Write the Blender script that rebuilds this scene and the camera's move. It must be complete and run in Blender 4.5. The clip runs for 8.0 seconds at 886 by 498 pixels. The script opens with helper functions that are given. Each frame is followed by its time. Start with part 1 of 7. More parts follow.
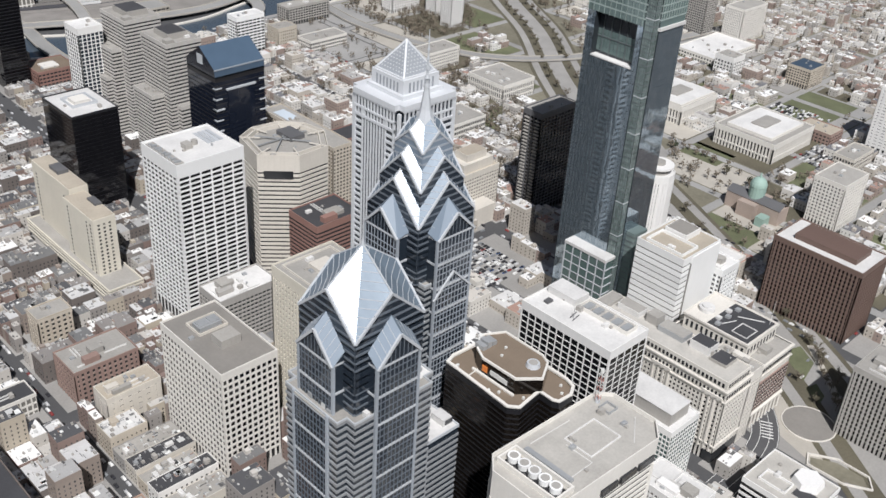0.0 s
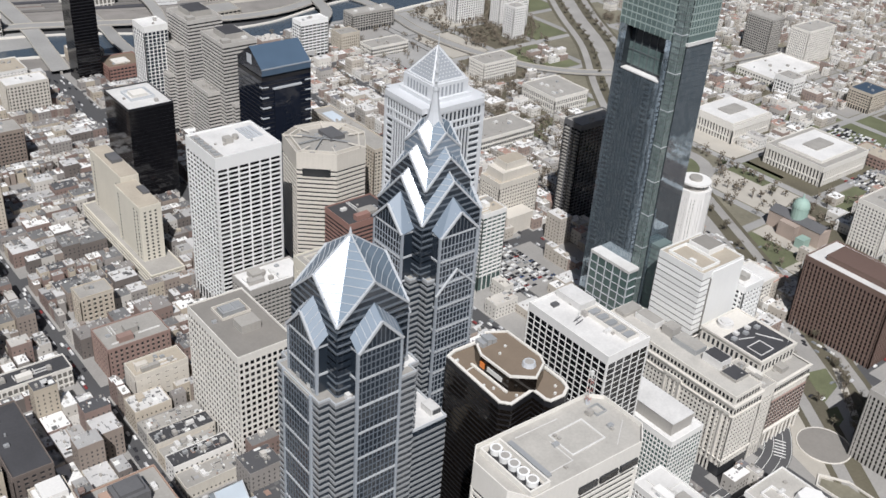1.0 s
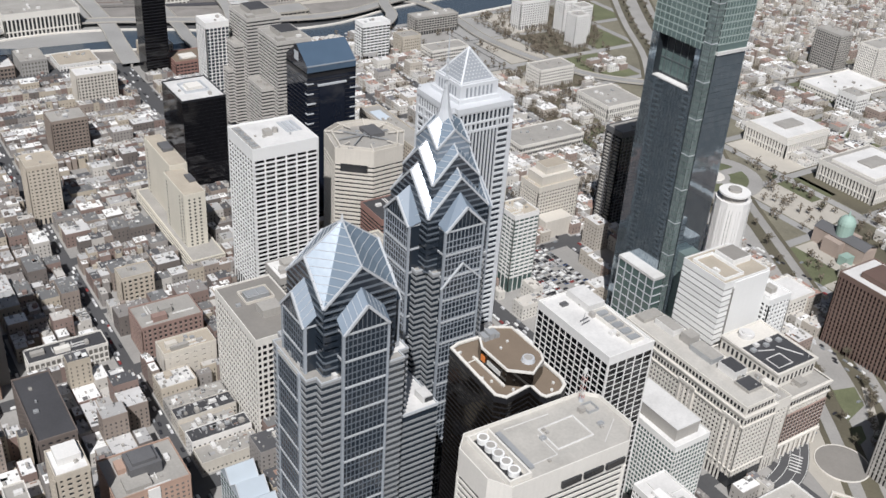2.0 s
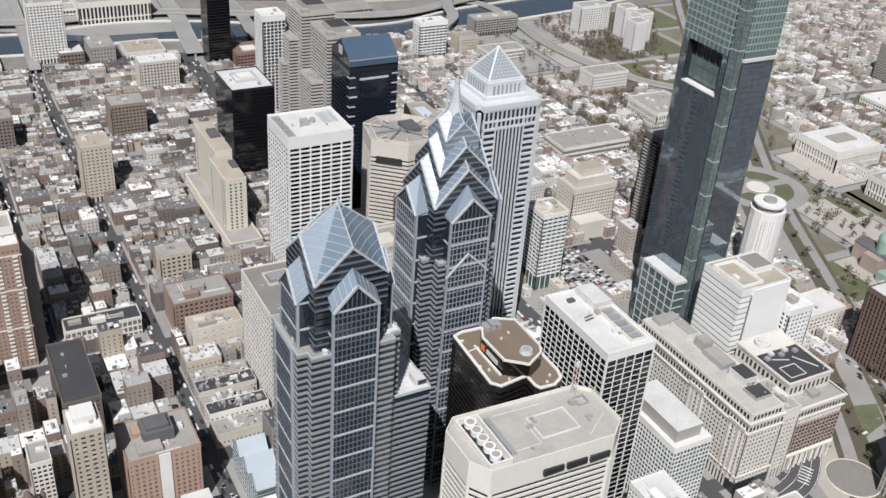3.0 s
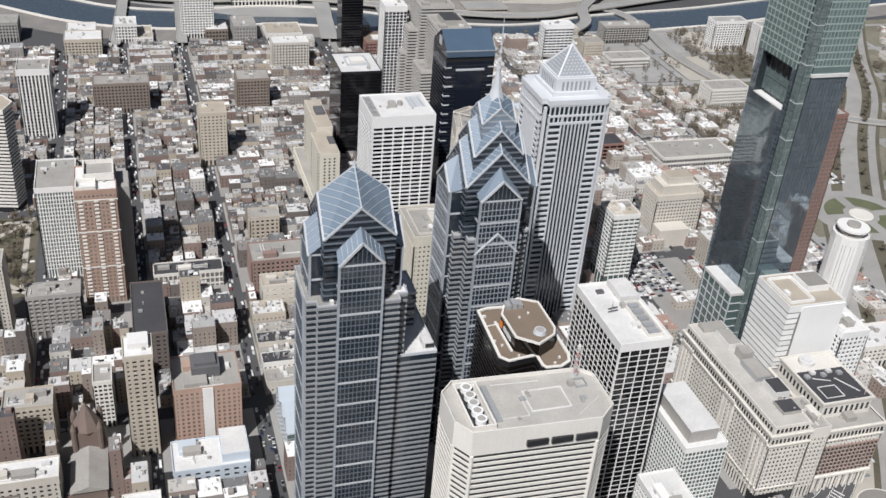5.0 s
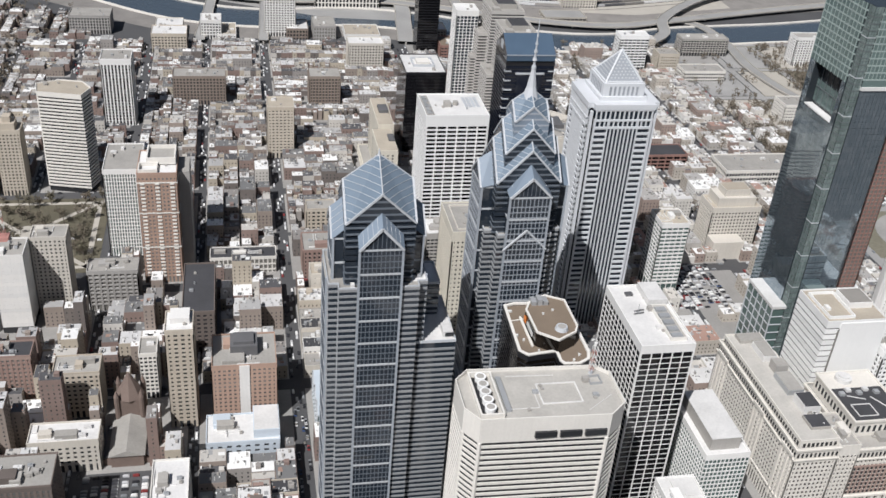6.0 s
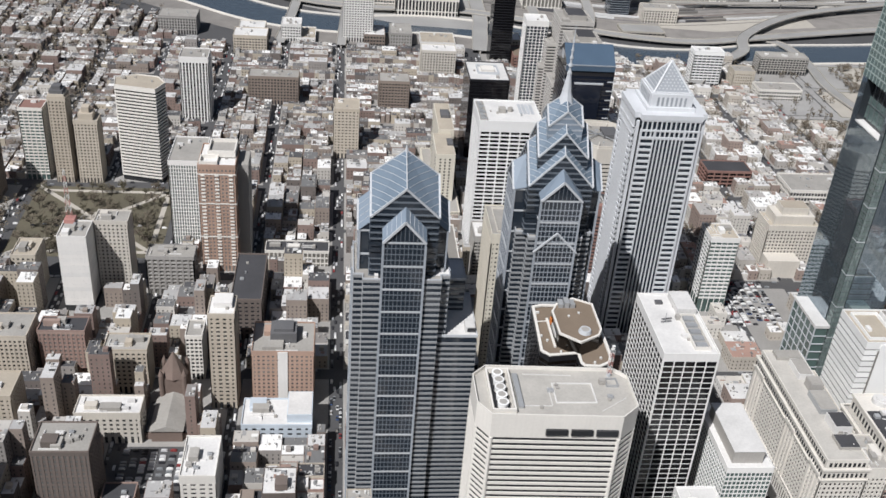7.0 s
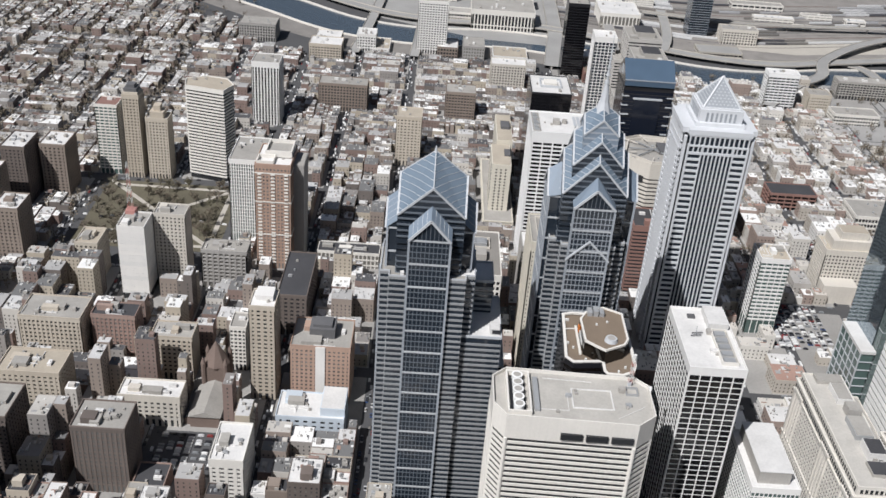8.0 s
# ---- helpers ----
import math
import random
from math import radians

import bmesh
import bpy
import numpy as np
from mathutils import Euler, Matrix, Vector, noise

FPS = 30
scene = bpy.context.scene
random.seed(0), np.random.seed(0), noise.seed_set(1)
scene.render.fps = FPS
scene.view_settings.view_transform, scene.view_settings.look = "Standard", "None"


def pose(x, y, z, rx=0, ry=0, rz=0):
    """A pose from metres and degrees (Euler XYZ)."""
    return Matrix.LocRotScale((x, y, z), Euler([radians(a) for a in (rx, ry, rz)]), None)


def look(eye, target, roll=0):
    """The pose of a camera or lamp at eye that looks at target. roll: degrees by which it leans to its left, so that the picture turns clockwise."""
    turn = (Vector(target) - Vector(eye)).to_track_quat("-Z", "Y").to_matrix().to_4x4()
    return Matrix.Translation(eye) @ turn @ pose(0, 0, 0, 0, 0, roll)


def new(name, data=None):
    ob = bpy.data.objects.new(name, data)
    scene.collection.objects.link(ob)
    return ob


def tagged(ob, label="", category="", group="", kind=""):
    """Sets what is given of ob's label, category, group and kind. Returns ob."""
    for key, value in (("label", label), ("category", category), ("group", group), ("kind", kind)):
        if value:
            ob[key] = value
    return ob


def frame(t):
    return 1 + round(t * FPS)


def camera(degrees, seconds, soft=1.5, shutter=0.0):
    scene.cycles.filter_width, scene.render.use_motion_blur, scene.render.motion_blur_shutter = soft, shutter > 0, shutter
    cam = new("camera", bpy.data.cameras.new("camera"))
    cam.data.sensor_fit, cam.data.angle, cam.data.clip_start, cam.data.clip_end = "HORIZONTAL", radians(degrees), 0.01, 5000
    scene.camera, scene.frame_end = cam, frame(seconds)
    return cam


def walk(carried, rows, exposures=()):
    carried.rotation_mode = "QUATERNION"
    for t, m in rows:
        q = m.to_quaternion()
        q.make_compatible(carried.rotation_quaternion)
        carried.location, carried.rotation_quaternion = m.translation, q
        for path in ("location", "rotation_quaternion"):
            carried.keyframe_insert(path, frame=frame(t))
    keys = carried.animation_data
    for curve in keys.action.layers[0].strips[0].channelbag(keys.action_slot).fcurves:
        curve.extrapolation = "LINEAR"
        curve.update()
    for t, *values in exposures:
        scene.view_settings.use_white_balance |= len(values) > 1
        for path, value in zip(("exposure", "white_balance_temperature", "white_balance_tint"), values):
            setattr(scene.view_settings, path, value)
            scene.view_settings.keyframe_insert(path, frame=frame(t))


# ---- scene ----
cam = camera(47.77, 8.0, soft=1.55)
PATH = [
    (0, (-16.734, 9.417, 397.752), (44.513, 69.257, 346.098), 3.88),
    (0.5, (-10.286, -8.675, 400.139), (48.382, 53.990, 348.843), 4.10),
    (1, (-2.128, -26.264, 402.390), (53.530, 39.259, 351.313), 4.11),
    (1.5, (8.119, -42.613, 403.554), (60.591, 25.601, 352.628), 4.03),
    (3, (39.744, -88.233, 407.883), (82.683, -13.697, 356.886), 4.41),
    (3.5, (51.010, -103.160, 409.553), (90.623, -26.909, 358.401), 4.73),
    (4, (62.397, -116.917, 411.114), (98.591, -39.105, 359.778), 5.10),
    (4.5, (74.941, -130.345, 412.176), (107.385, -50.972, 360.725), 5.15),
    (6, (116.291, -165.566, 413.311), (135.906, -81.956, 362.080), 4.97),
    (6.5, (130.781, -175.806, 414.327), (145.949, -91.175, 363.263), 4.93),
    (7, (145.716, -184.573, 414.933), (156.435, -99.083, 364.174), 4.73),
    (7.5, (160.272, -191.382, 414.513), (166.596, -105.193, 364.199), 4.55),
    (8, (174.709, -196.890, 413.288), (176.740, -110.174, 363.525), 4.55),
]
walk(cam, [(t, look(eye, target, roll)) for t, eye, target, roll in PATH])

# ---- light ----
TO_SUN = Vector((-0.40, -0.49, 0.775)).normalized()
world = bpy.data.worlds.new("sky")
scene.world = world
world.use_nodes = True
sky = world.node_tree.nodes.new("ShaderNodeTexSky")
sky.sky_type, sky.sun_disc = "NISHITA", False
sky.sun_elevation = math.asin(TO_SUN.z)
sky.sun_rotation = math.atan2(TO_SUN.x, TO_SUN.y)
sky.air_density, sky.dust_density = 1.0, 2.0
backg = world.node_tree.nodes["Background"]
world.node_tree.links.new(sky.outputs[0], backg.inputs[0])
backg.inputs[1].default_value = 0.041
sun_data = bpy.data.lights.new("sun", "SUN")
sun_data.energy, sun_data.angle, sun_data.color = 4.9, radians(0.5), (1.0, 0.992, 1.0)
sun = new("sun", sun_data)
sun.matrix_world = look(TO_SUN * 2000, (0, 0, 0))
scene.view_settings.exposure = 0.0


# ---- materials ----
def nodes_of(name):
    m = bpy.data.materials.new(name)
    m.use_nodes = True
    nt = m.node_tree
    return m, nt, nt.nodes["Principled BSDF"]


def math_node(nt, op, a, b):
    n = nt.nodes.new("ShaderNodeMath")
    n.operation = op
    for i, v in enumerate((a, b)):
        if isinstance(v, (int, float)):
            n.inputs[i].default_value = v
        else:
            nt.links.new(v, n.inputs[i])
    return n.outputs[0]


def mixed(nt, fac, a, b, blend="MIX"):
    n = nt.nodes.new("ShaderNodeMix")
    n.data_type, n.blend_type = "RGBA", blend
    for s, v in ((0, fac), (6, a), (7, b)):
        if isinstance(v, (int, float)):
            n.inputs[s].default_value = v
        elif isinstance(v, tuple):
            n.inputs[s].default_value = (*v, 1.0)
        else:
            nt.links.new(v, n.inputs[s])
    return n.outputs[2]


def ramp(nt, fac, stops, step=False):
    n = nt.nodes.new("ShaderNodeValToRGB")
    n.color_ramp.interpolation = "CONSTANT" if step else "LINEAR"
    els = n.color_ramp.elements
    while len(els) < len(stops):
        els.new(0.5)
    for e, (p, c) in zip(els, stops):
        e.position, e.color = p, (*c, 1.0)
    nt.links.new(fac, n.inputs[0])
    return n.outputs[0]


def noise_at(nt, scale, detail=3.0, stretch=None):
    geo = nt.nodes.new("ShaderNodeNewGeometry")
    src = geo.outputs["Position"]
    if stretch:
        mp = nt.nodes.new("ShaderNodeMapping")
        mp.inputs["Scale"].default_value = stretch
        nt.links.new(src, mp.inputs[0])
        src = mp.outputs[0]
    n = nt.nodes.new("ShaderNodeTexNoise")
    n.inputs["Scale"].default_value, n.inputs["Detail"].default_value = scale, detail
    nt.links.new(src, n.inputs["Vector"])
    return n.outputs[0]


def surf(name, rgb, rough=0.85, var=0.18, coarse=0.06, fine=0.9, other=None, island=False, metallic=0.0, streak=0.0, bump=0.25, stops=None):
    """A weathered surface: stains at a coarse scale, grain at a fine one, tone that differs from piece to piece."""
    m, nt, bsdf = nodes_of(name)
    if island:
        rnd = nt.nodes.new("ShaderNodeNewGeometry").outputs["Random Per Island"]
    else:
        rnd = nt.nodes.new("ShaderNodeObjectInfo").outputs["Random"]
    if stops:
        base = ramp(nt, rnd, stops, True)
    else:
        base = mixed(nt, rnd, rgb, other or tuple(c * 0.86 for c in rgb))
    big, small = noise_at(nt, coarse, 4.0), noise_at(nt, fine, 4.0)
    tone = math_node(nt, "ADD", math_node(nt, "MULTIPLY", big, var * 2.2), math_node(nt, "MULTIPLY", small, var * 1.4))
    tone = math_node(nt, "ADD", tone, 1.0 - var * 1.8)
    if streak:
        run = noise_at(nt, 1.0, 3.0, (0.9, 0.9, 0.05))
        tone = math_node(nt, "MULTIPLY", tone, math_node(nt, "ADD", math_node(nt, "MULTIPLY", run, streak), 1.0 - streak * 0.5))
    grey = nt.nodes.new("ShaderNodeCombineColor")
    for i in range(3):
        nt.links.new(tone, grey.inputs[i])
    nt.links.new(mixed(nt, 1.0, base, grey.outputs[0], "MULTIPLY"), bsdf.inputs["Base Color"])
    bsdf.inputs["Roughness"].default_value, bsdf.inputs["Metallic"].default_value = rough, metallic
    if bump:
        b = nt.nodes.new("ShaderNodeBump")
        b.inputs["Strength"].default_value, b.inputs["Distance"].default_value = bump, 0.25
        nt.links.new(small, b.inputs["Height"])
        nt.links.new(b.outputs[0], bsdf.inputs["Normal"])
    return m


def glass(name, rgb, rough=0.07, other=None, island=False, spec=0.5, wave=0.012, metallic=0.0, blinds=0.0):
    """Facade glass seen from outside: dark, glossy, a little uneven from pane to pane."""
    m, nt, bsdf = nodes_of(name)
    geo = nt.nodes.new("ShaderNodeNewGeometry")
    if island:
        rnd = geo.outputs["Random Per Island"]
    else:
        rnd = nt.nodes.new("ShaderNodeObjectInfo").outputs["Random"]
    col = mixed(nt, rnd, rgb, other or tuple(c * 0.6 for c in rgb))
    if blinds:
        pick = math_node(nt, "GREATER_THAN", math_node(nt, "FRACT", math_node(nt, "MULTIPLY", rnd, 17.3), 0), 1.0 - blinds)
        col = mixed(nt, pick, col, (0.22, 0.21, 0.19))
    # broad noise in the colour stands in for patchy reflections
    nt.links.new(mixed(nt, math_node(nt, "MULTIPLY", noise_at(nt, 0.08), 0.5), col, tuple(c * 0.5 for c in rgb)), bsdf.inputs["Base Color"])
    bsdf.inputs["Roughness"].default_value = rough
    bsdf.inputs["Metallic"].default_value = metallic
    bsdf.inputs["Specular IOR Level"].default_value = spec
    if wave:
        b = nt.nodes.new("ShaderNodeBump")
        b.inputs["Strength"].default_value, b.inputs["Distance"].default_value = wave, 1.0
        nt.links.new(noise_at(nt, 0.35, 2.0), b.inputs["Height"])
        nt.links.new(b.outputs[0], bsdf.inputs["Normal"])
    return m


M_ASPHALT = surf("asphalt", (0.08, 0.08, 0.083), 0.9, 0.22, 0.02, 0.5)
M_EARTH = surf("earth", (0.18, 0.167, 0.125), 0.95, 0.42, 0.03, 0.3)
M_PAVE = surf("paving", (0.31, 0.30, 0.285), 0.9, 0.22, 0.04, 0.6)
M_GRASS = surf("grass", (0.125, 0.135, 0.075), 0.95, 0.35, 0.05, 0.8)
M_DRYGRASS = surf("dry_grass", (0.115, 0.103, 0.072), 0.95, 0.35, 0.03, 0.5)
M_STREET = surf("worn_street", (0.31, 0.305, 0.295), 0.9, 0.2, 0.03, 0.5)
M_PATH = surf("path", (0.45, 0.42, 0.37), 0.9, 0.15)
M_PAINT = surf("road_paint", (0.7, 0.7, 0.68), 0.7, 0.2)
M_WHITE = surf("white_concrete", (0.74, 0.73, 0.715), 0.75, 0.07, 0.05, 0.8, (0.72, 0.71, 0.69), streak=0.1)
M_CREAM = surf("cream_precast", (0.69, 0.665, 0.62), 0.8, 0.08, 0.05, 0.8, (0.66, 0.635, 0.59), streak=0.12)
M_SLABTAN = surf("warm_cream_concrete", (0.60, 0.565, 0.485), 0.85, 0.1, 0.05, 0.8, (0.58, 0.54, 0.46), streak=0.15)
M_BEIGE = surf("beige_precast", (0.58, 0.545, 0.49), 0.85, 0.1, 0.05, 0.8, (0.56, 0.525, 0.47), streak=0.15)
M_TAN = surf("tan_concrete", (0.49, 0.445, 0.375), 0.85, 0.12, 0.05, 0.8, (0.47, 0.425, 0.36), streak=0.2)
M_LIME = surf("limestone", (0.66, 0.63, 0.58), 0.85, 0.14, 0.05, 0.8, (0.62, 0.59, 0.54), streak=0.22)
M_GREYCON = surf("grey_concrete", (0.36, 0.345, 0.325), 0.85, 0.13, 0.05, 0.8, (0.34, 0.325, 0.30), streak=0.2)
M_STEPCON = surf("pale_grey_concrete", (0.47, 0.45, 0.425), 0.85, 0.12, 0.05, 0.8, (0.44, 0.42, 0.395), streak=0.2)
M_BROWN = surf("brown_granite", (0.18, 0.125, 0.105), 0.6, 0.12, 0.05, 0.8, (0.13, 0.085, 0.07))
M_REDBROWN = surf("red_brown_panel", (0.27, 0.155, 0.13), 0.7, 0.12, 0.05, 0.8)
M_ORANGEBRICK = surf("orange_brick", (0.40, 0.275, 0.215), 0.9, 0.16, 0.05, 1.2, streak=0.15)
M_BLACK = surf("black_metal", (0.018, 0.018, 0.021), 0.35, 0.1, bump=0.0)
M_ALU = surf("grey_aluminium", (0.285, 0.295, 0.305), 0.45, 0.12, 0.05, 0.6, (0.25, 0.26, 0.27), bump=0.05)
M_ALULIGHT = surf("pale_metal", (0.50, 0.52, 0.545), 0.45, 0.06, bump=0.0)
M_STEEL = surf("roof_steel", (0.42, 0.43, 0.44), 0.45, 0.15, metallic=0.3, bump=0.05)
M_COPPER = surf("verdigris", (0.30, 0.42, 0.37), 0.7, 0.15)
M_SLATE = surf("slate", (0.12, 0.12, 0.125), 0.7, 0.2)
M_BROWNSTONE = surf("brownstone", (0.18, 0.135, 0.115), 0.9, 0.2)
M_GRAVELROOF = surf("brown_gravel", (0.20, 0.155, 0.115), 0.95, 0.2, 0.08, 1.2)
M_ROOFBROWN = surf("brown_grey_roof", (0.255, 0.24, 0.22), 0.9, 0.15, 0.07, 0.7)
M_ROOFGREY = surf("grey_roof", (0.35, 0.335, 0.31), 0.9, 0.22, 0.07, 0.7)
M_ROOFWHITE = surf("white_roof", (0.66, 0.65, 0.635), 0.8, 0.2, 0.07, 0.7)
M_ROOFBLACK = surf("black_roof", (0.055, 0.055, 0.06), 0.85, 0.25, 0.07, 0.7)
M_BRIGHT = surf("bright_white_panel", (0.83, 0.83, 0.82), 0.6, 0.05, streak=0.05)
M_ROOFTAN = surf("tan_roof", (0.43, 0.38, 0.31), 0.9, 0.18, 0.07, 0.7)
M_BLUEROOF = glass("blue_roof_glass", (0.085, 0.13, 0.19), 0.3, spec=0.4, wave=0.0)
# on the brick blocks this pale pane colour stands in for mirrored sky
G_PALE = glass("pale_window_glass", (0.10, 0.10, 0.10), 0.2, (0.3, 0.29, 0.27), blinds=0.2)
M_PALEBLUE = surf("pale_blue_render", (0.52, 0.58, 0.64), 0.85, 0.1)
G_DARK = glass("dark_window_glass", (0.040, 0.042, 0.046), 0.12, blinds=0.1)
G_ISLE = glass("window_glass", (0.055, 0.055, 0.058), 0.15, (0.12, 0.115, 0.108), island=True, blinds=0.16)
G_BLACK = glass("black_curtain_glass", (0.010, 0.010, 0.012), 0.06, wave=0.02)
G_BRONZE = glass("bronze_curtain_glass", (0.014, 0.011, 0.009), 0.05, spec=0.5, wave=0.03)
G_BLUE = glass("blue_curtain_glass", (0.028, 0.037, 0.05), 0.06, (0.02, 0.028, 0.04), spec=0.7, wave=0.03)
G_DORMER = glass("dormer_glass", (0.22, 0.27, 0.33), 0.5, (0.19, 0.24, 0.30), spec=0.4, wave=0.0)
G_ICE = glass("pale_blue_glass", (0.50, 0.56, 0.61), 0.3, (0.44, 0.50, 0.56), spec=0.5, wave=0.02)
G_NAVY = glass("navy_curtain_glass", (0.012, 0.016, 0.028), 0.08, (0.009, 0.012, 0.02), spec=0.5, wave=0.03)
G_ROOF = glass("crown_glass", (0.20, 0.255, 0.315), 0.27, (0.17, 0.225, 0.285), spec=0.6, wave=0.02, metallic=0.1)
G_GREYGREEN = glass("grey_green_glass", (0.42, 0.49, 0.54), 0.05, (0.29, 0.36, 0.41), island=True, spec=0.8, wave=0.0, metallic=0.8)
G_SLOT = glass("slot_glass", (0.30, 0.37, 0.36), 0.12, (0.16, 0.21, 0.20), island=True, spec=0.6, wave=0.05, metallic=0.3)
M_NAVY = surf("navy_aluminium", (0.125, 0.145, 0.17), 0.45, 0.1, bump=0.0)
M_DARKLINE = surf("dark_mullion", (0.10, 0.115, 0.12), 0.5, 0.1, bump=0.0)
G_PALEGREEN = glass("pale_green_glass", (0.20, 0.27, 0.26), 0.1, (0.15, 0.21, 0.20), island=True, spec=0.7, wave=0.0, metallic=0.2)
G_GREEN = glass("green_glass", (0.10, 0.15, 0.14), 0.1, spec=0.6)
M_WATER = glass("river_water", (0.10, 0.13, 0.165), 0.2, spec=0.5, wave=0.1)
WALLS = {
    "brick": surf("red_brick", (0.26, 0.175, 0.15), 0.9, 0.18, 0.06, 1.5, (0.32, 0.235, 0.20), streak=0.15),
    "brown": surf("brown_brick", (0.205, 0.165, 0.14), 0.9, 0.18, 0.06, 1.5, (0.27, 0.225, 0.19), streak=0.15),
    "tan": surf("buff_brick", (0.43, 0.375, 0.305), 0.9, 0.15, 0.06, 1.5, (0.50, 0.45, 0.38), streak=0.2),
    "cream": surf("cream_render", (0.58, 0.54, 0.47), 0.9, 0.13, 0.06, 1.0, (0.50, 0.47, 0.43), streak=0.2),
    "grey": surf("grey_render", (0.36, 0.35, 0.335), 0.9, 0.15, 0.06, 1.0, (0.28, 0.265, 0.25), streak=0.2),
    "white": surf("white_render", (0.74, 0.72, 0.69), 0.85, 0.1, 0.06, 1.0, (0.66, 0.65, 0.63), streak=0.15),
    "dark": surf("dark_brick", (0.12, 0.10, 0.09), 0.9, 0.2, 0.06, 1.5, (0.16, 0.13, 0.115), streak=0.1),
}
ROOFS = {"white": M_ROOFWHITE, "grey": M_ROOFGREY, "black": M_ROOFBLACK, "tan": M_ROOFTAN}
M_ROWWALL = surf("row_house_walls", (0.2, 0.13, 0.1), 0.9, 0.15, 0.06, 1.5, island=True,
                 stops=[(0.0, (0.22, 0.16, 0.14)), (0.26, (0.27, 0.225, 0.195)), (0.46, (0.42, 0.37, 0.30)), (0.64, (0.50, 0.475, 0.44)), (0.74, (0.28, 0.26, 0.245)), (0.87, (0.15, 0.13, 0.12))])
M_ROWROOF = surf("row_house_roofs", (0.4, 0.4, 0.4), 0.85, 0.18, 0.06, 1.0, island=True,
                 stops=[(0.0, (0.52, 0.515, 0.51)), (0.2, (0.36, 0.355, 0.35)), (0.36, (0.15, 0.15, 0.15)), (0.54, (0.45, 0.43, 0.40)), (0.66, (0.74, 0.735, 0.72)), (0.82, (0.22, 0.205, 0.195)), (0.9, (0.08, 0.08, 0.085))])
M_CAR = surf("car_paint", (0.3, 0.3, 0.3), 0.3, 0.02, bump=0.0,
             stops=[(0.0, (0.55, 0.55, 0.56)), (0.25, (0.02, 0.02, 0.025)), (0.45, (0.25, 0.26, 0.27)), (0.62, (0.75, 0.75, 0.74)), (0.78, (0.28, 0.03, 0.03)), (0.88, (0.04, 0.08, 0.2))])
M_BARK = surf("bark", (0.13, 0.11, 0.09), 0.95, 0.2)
M_TWIG = surf("bare_twigs", (0.17, 0.14, 0.11), 0.95, 0.2, 0.3, 2.0, (0.13, 0.12, 0.08), bump=0.0)
M_EVERGREEN = surf("evergreen", (0.045, 0.06, 0.03), 0.95, 0.25, 0.3, 2.0, bump=0.0)
M_RUST = surf("rail_ballast", (0.235, 0.22, 0.205), 0.95, 0.3, 0.05, 0.8)
M_ORANGE = surf("orange_paint", (0.7, 0.22, 0.05), 0.5, 0.05, bump=0.0)


WALL_WORDS = {"brick": "red brick", "brown": "brown brick", "tan": "buff brick", "cream": "cream rendered", "grey": "grey rendered", "white": "white painted", "dark": "dark brick"}
ROOF_WORDS = {"white": "white flat roof", "grey": "grey flat roof", "black": "black flat roof", "tan": "tan flat roof"}


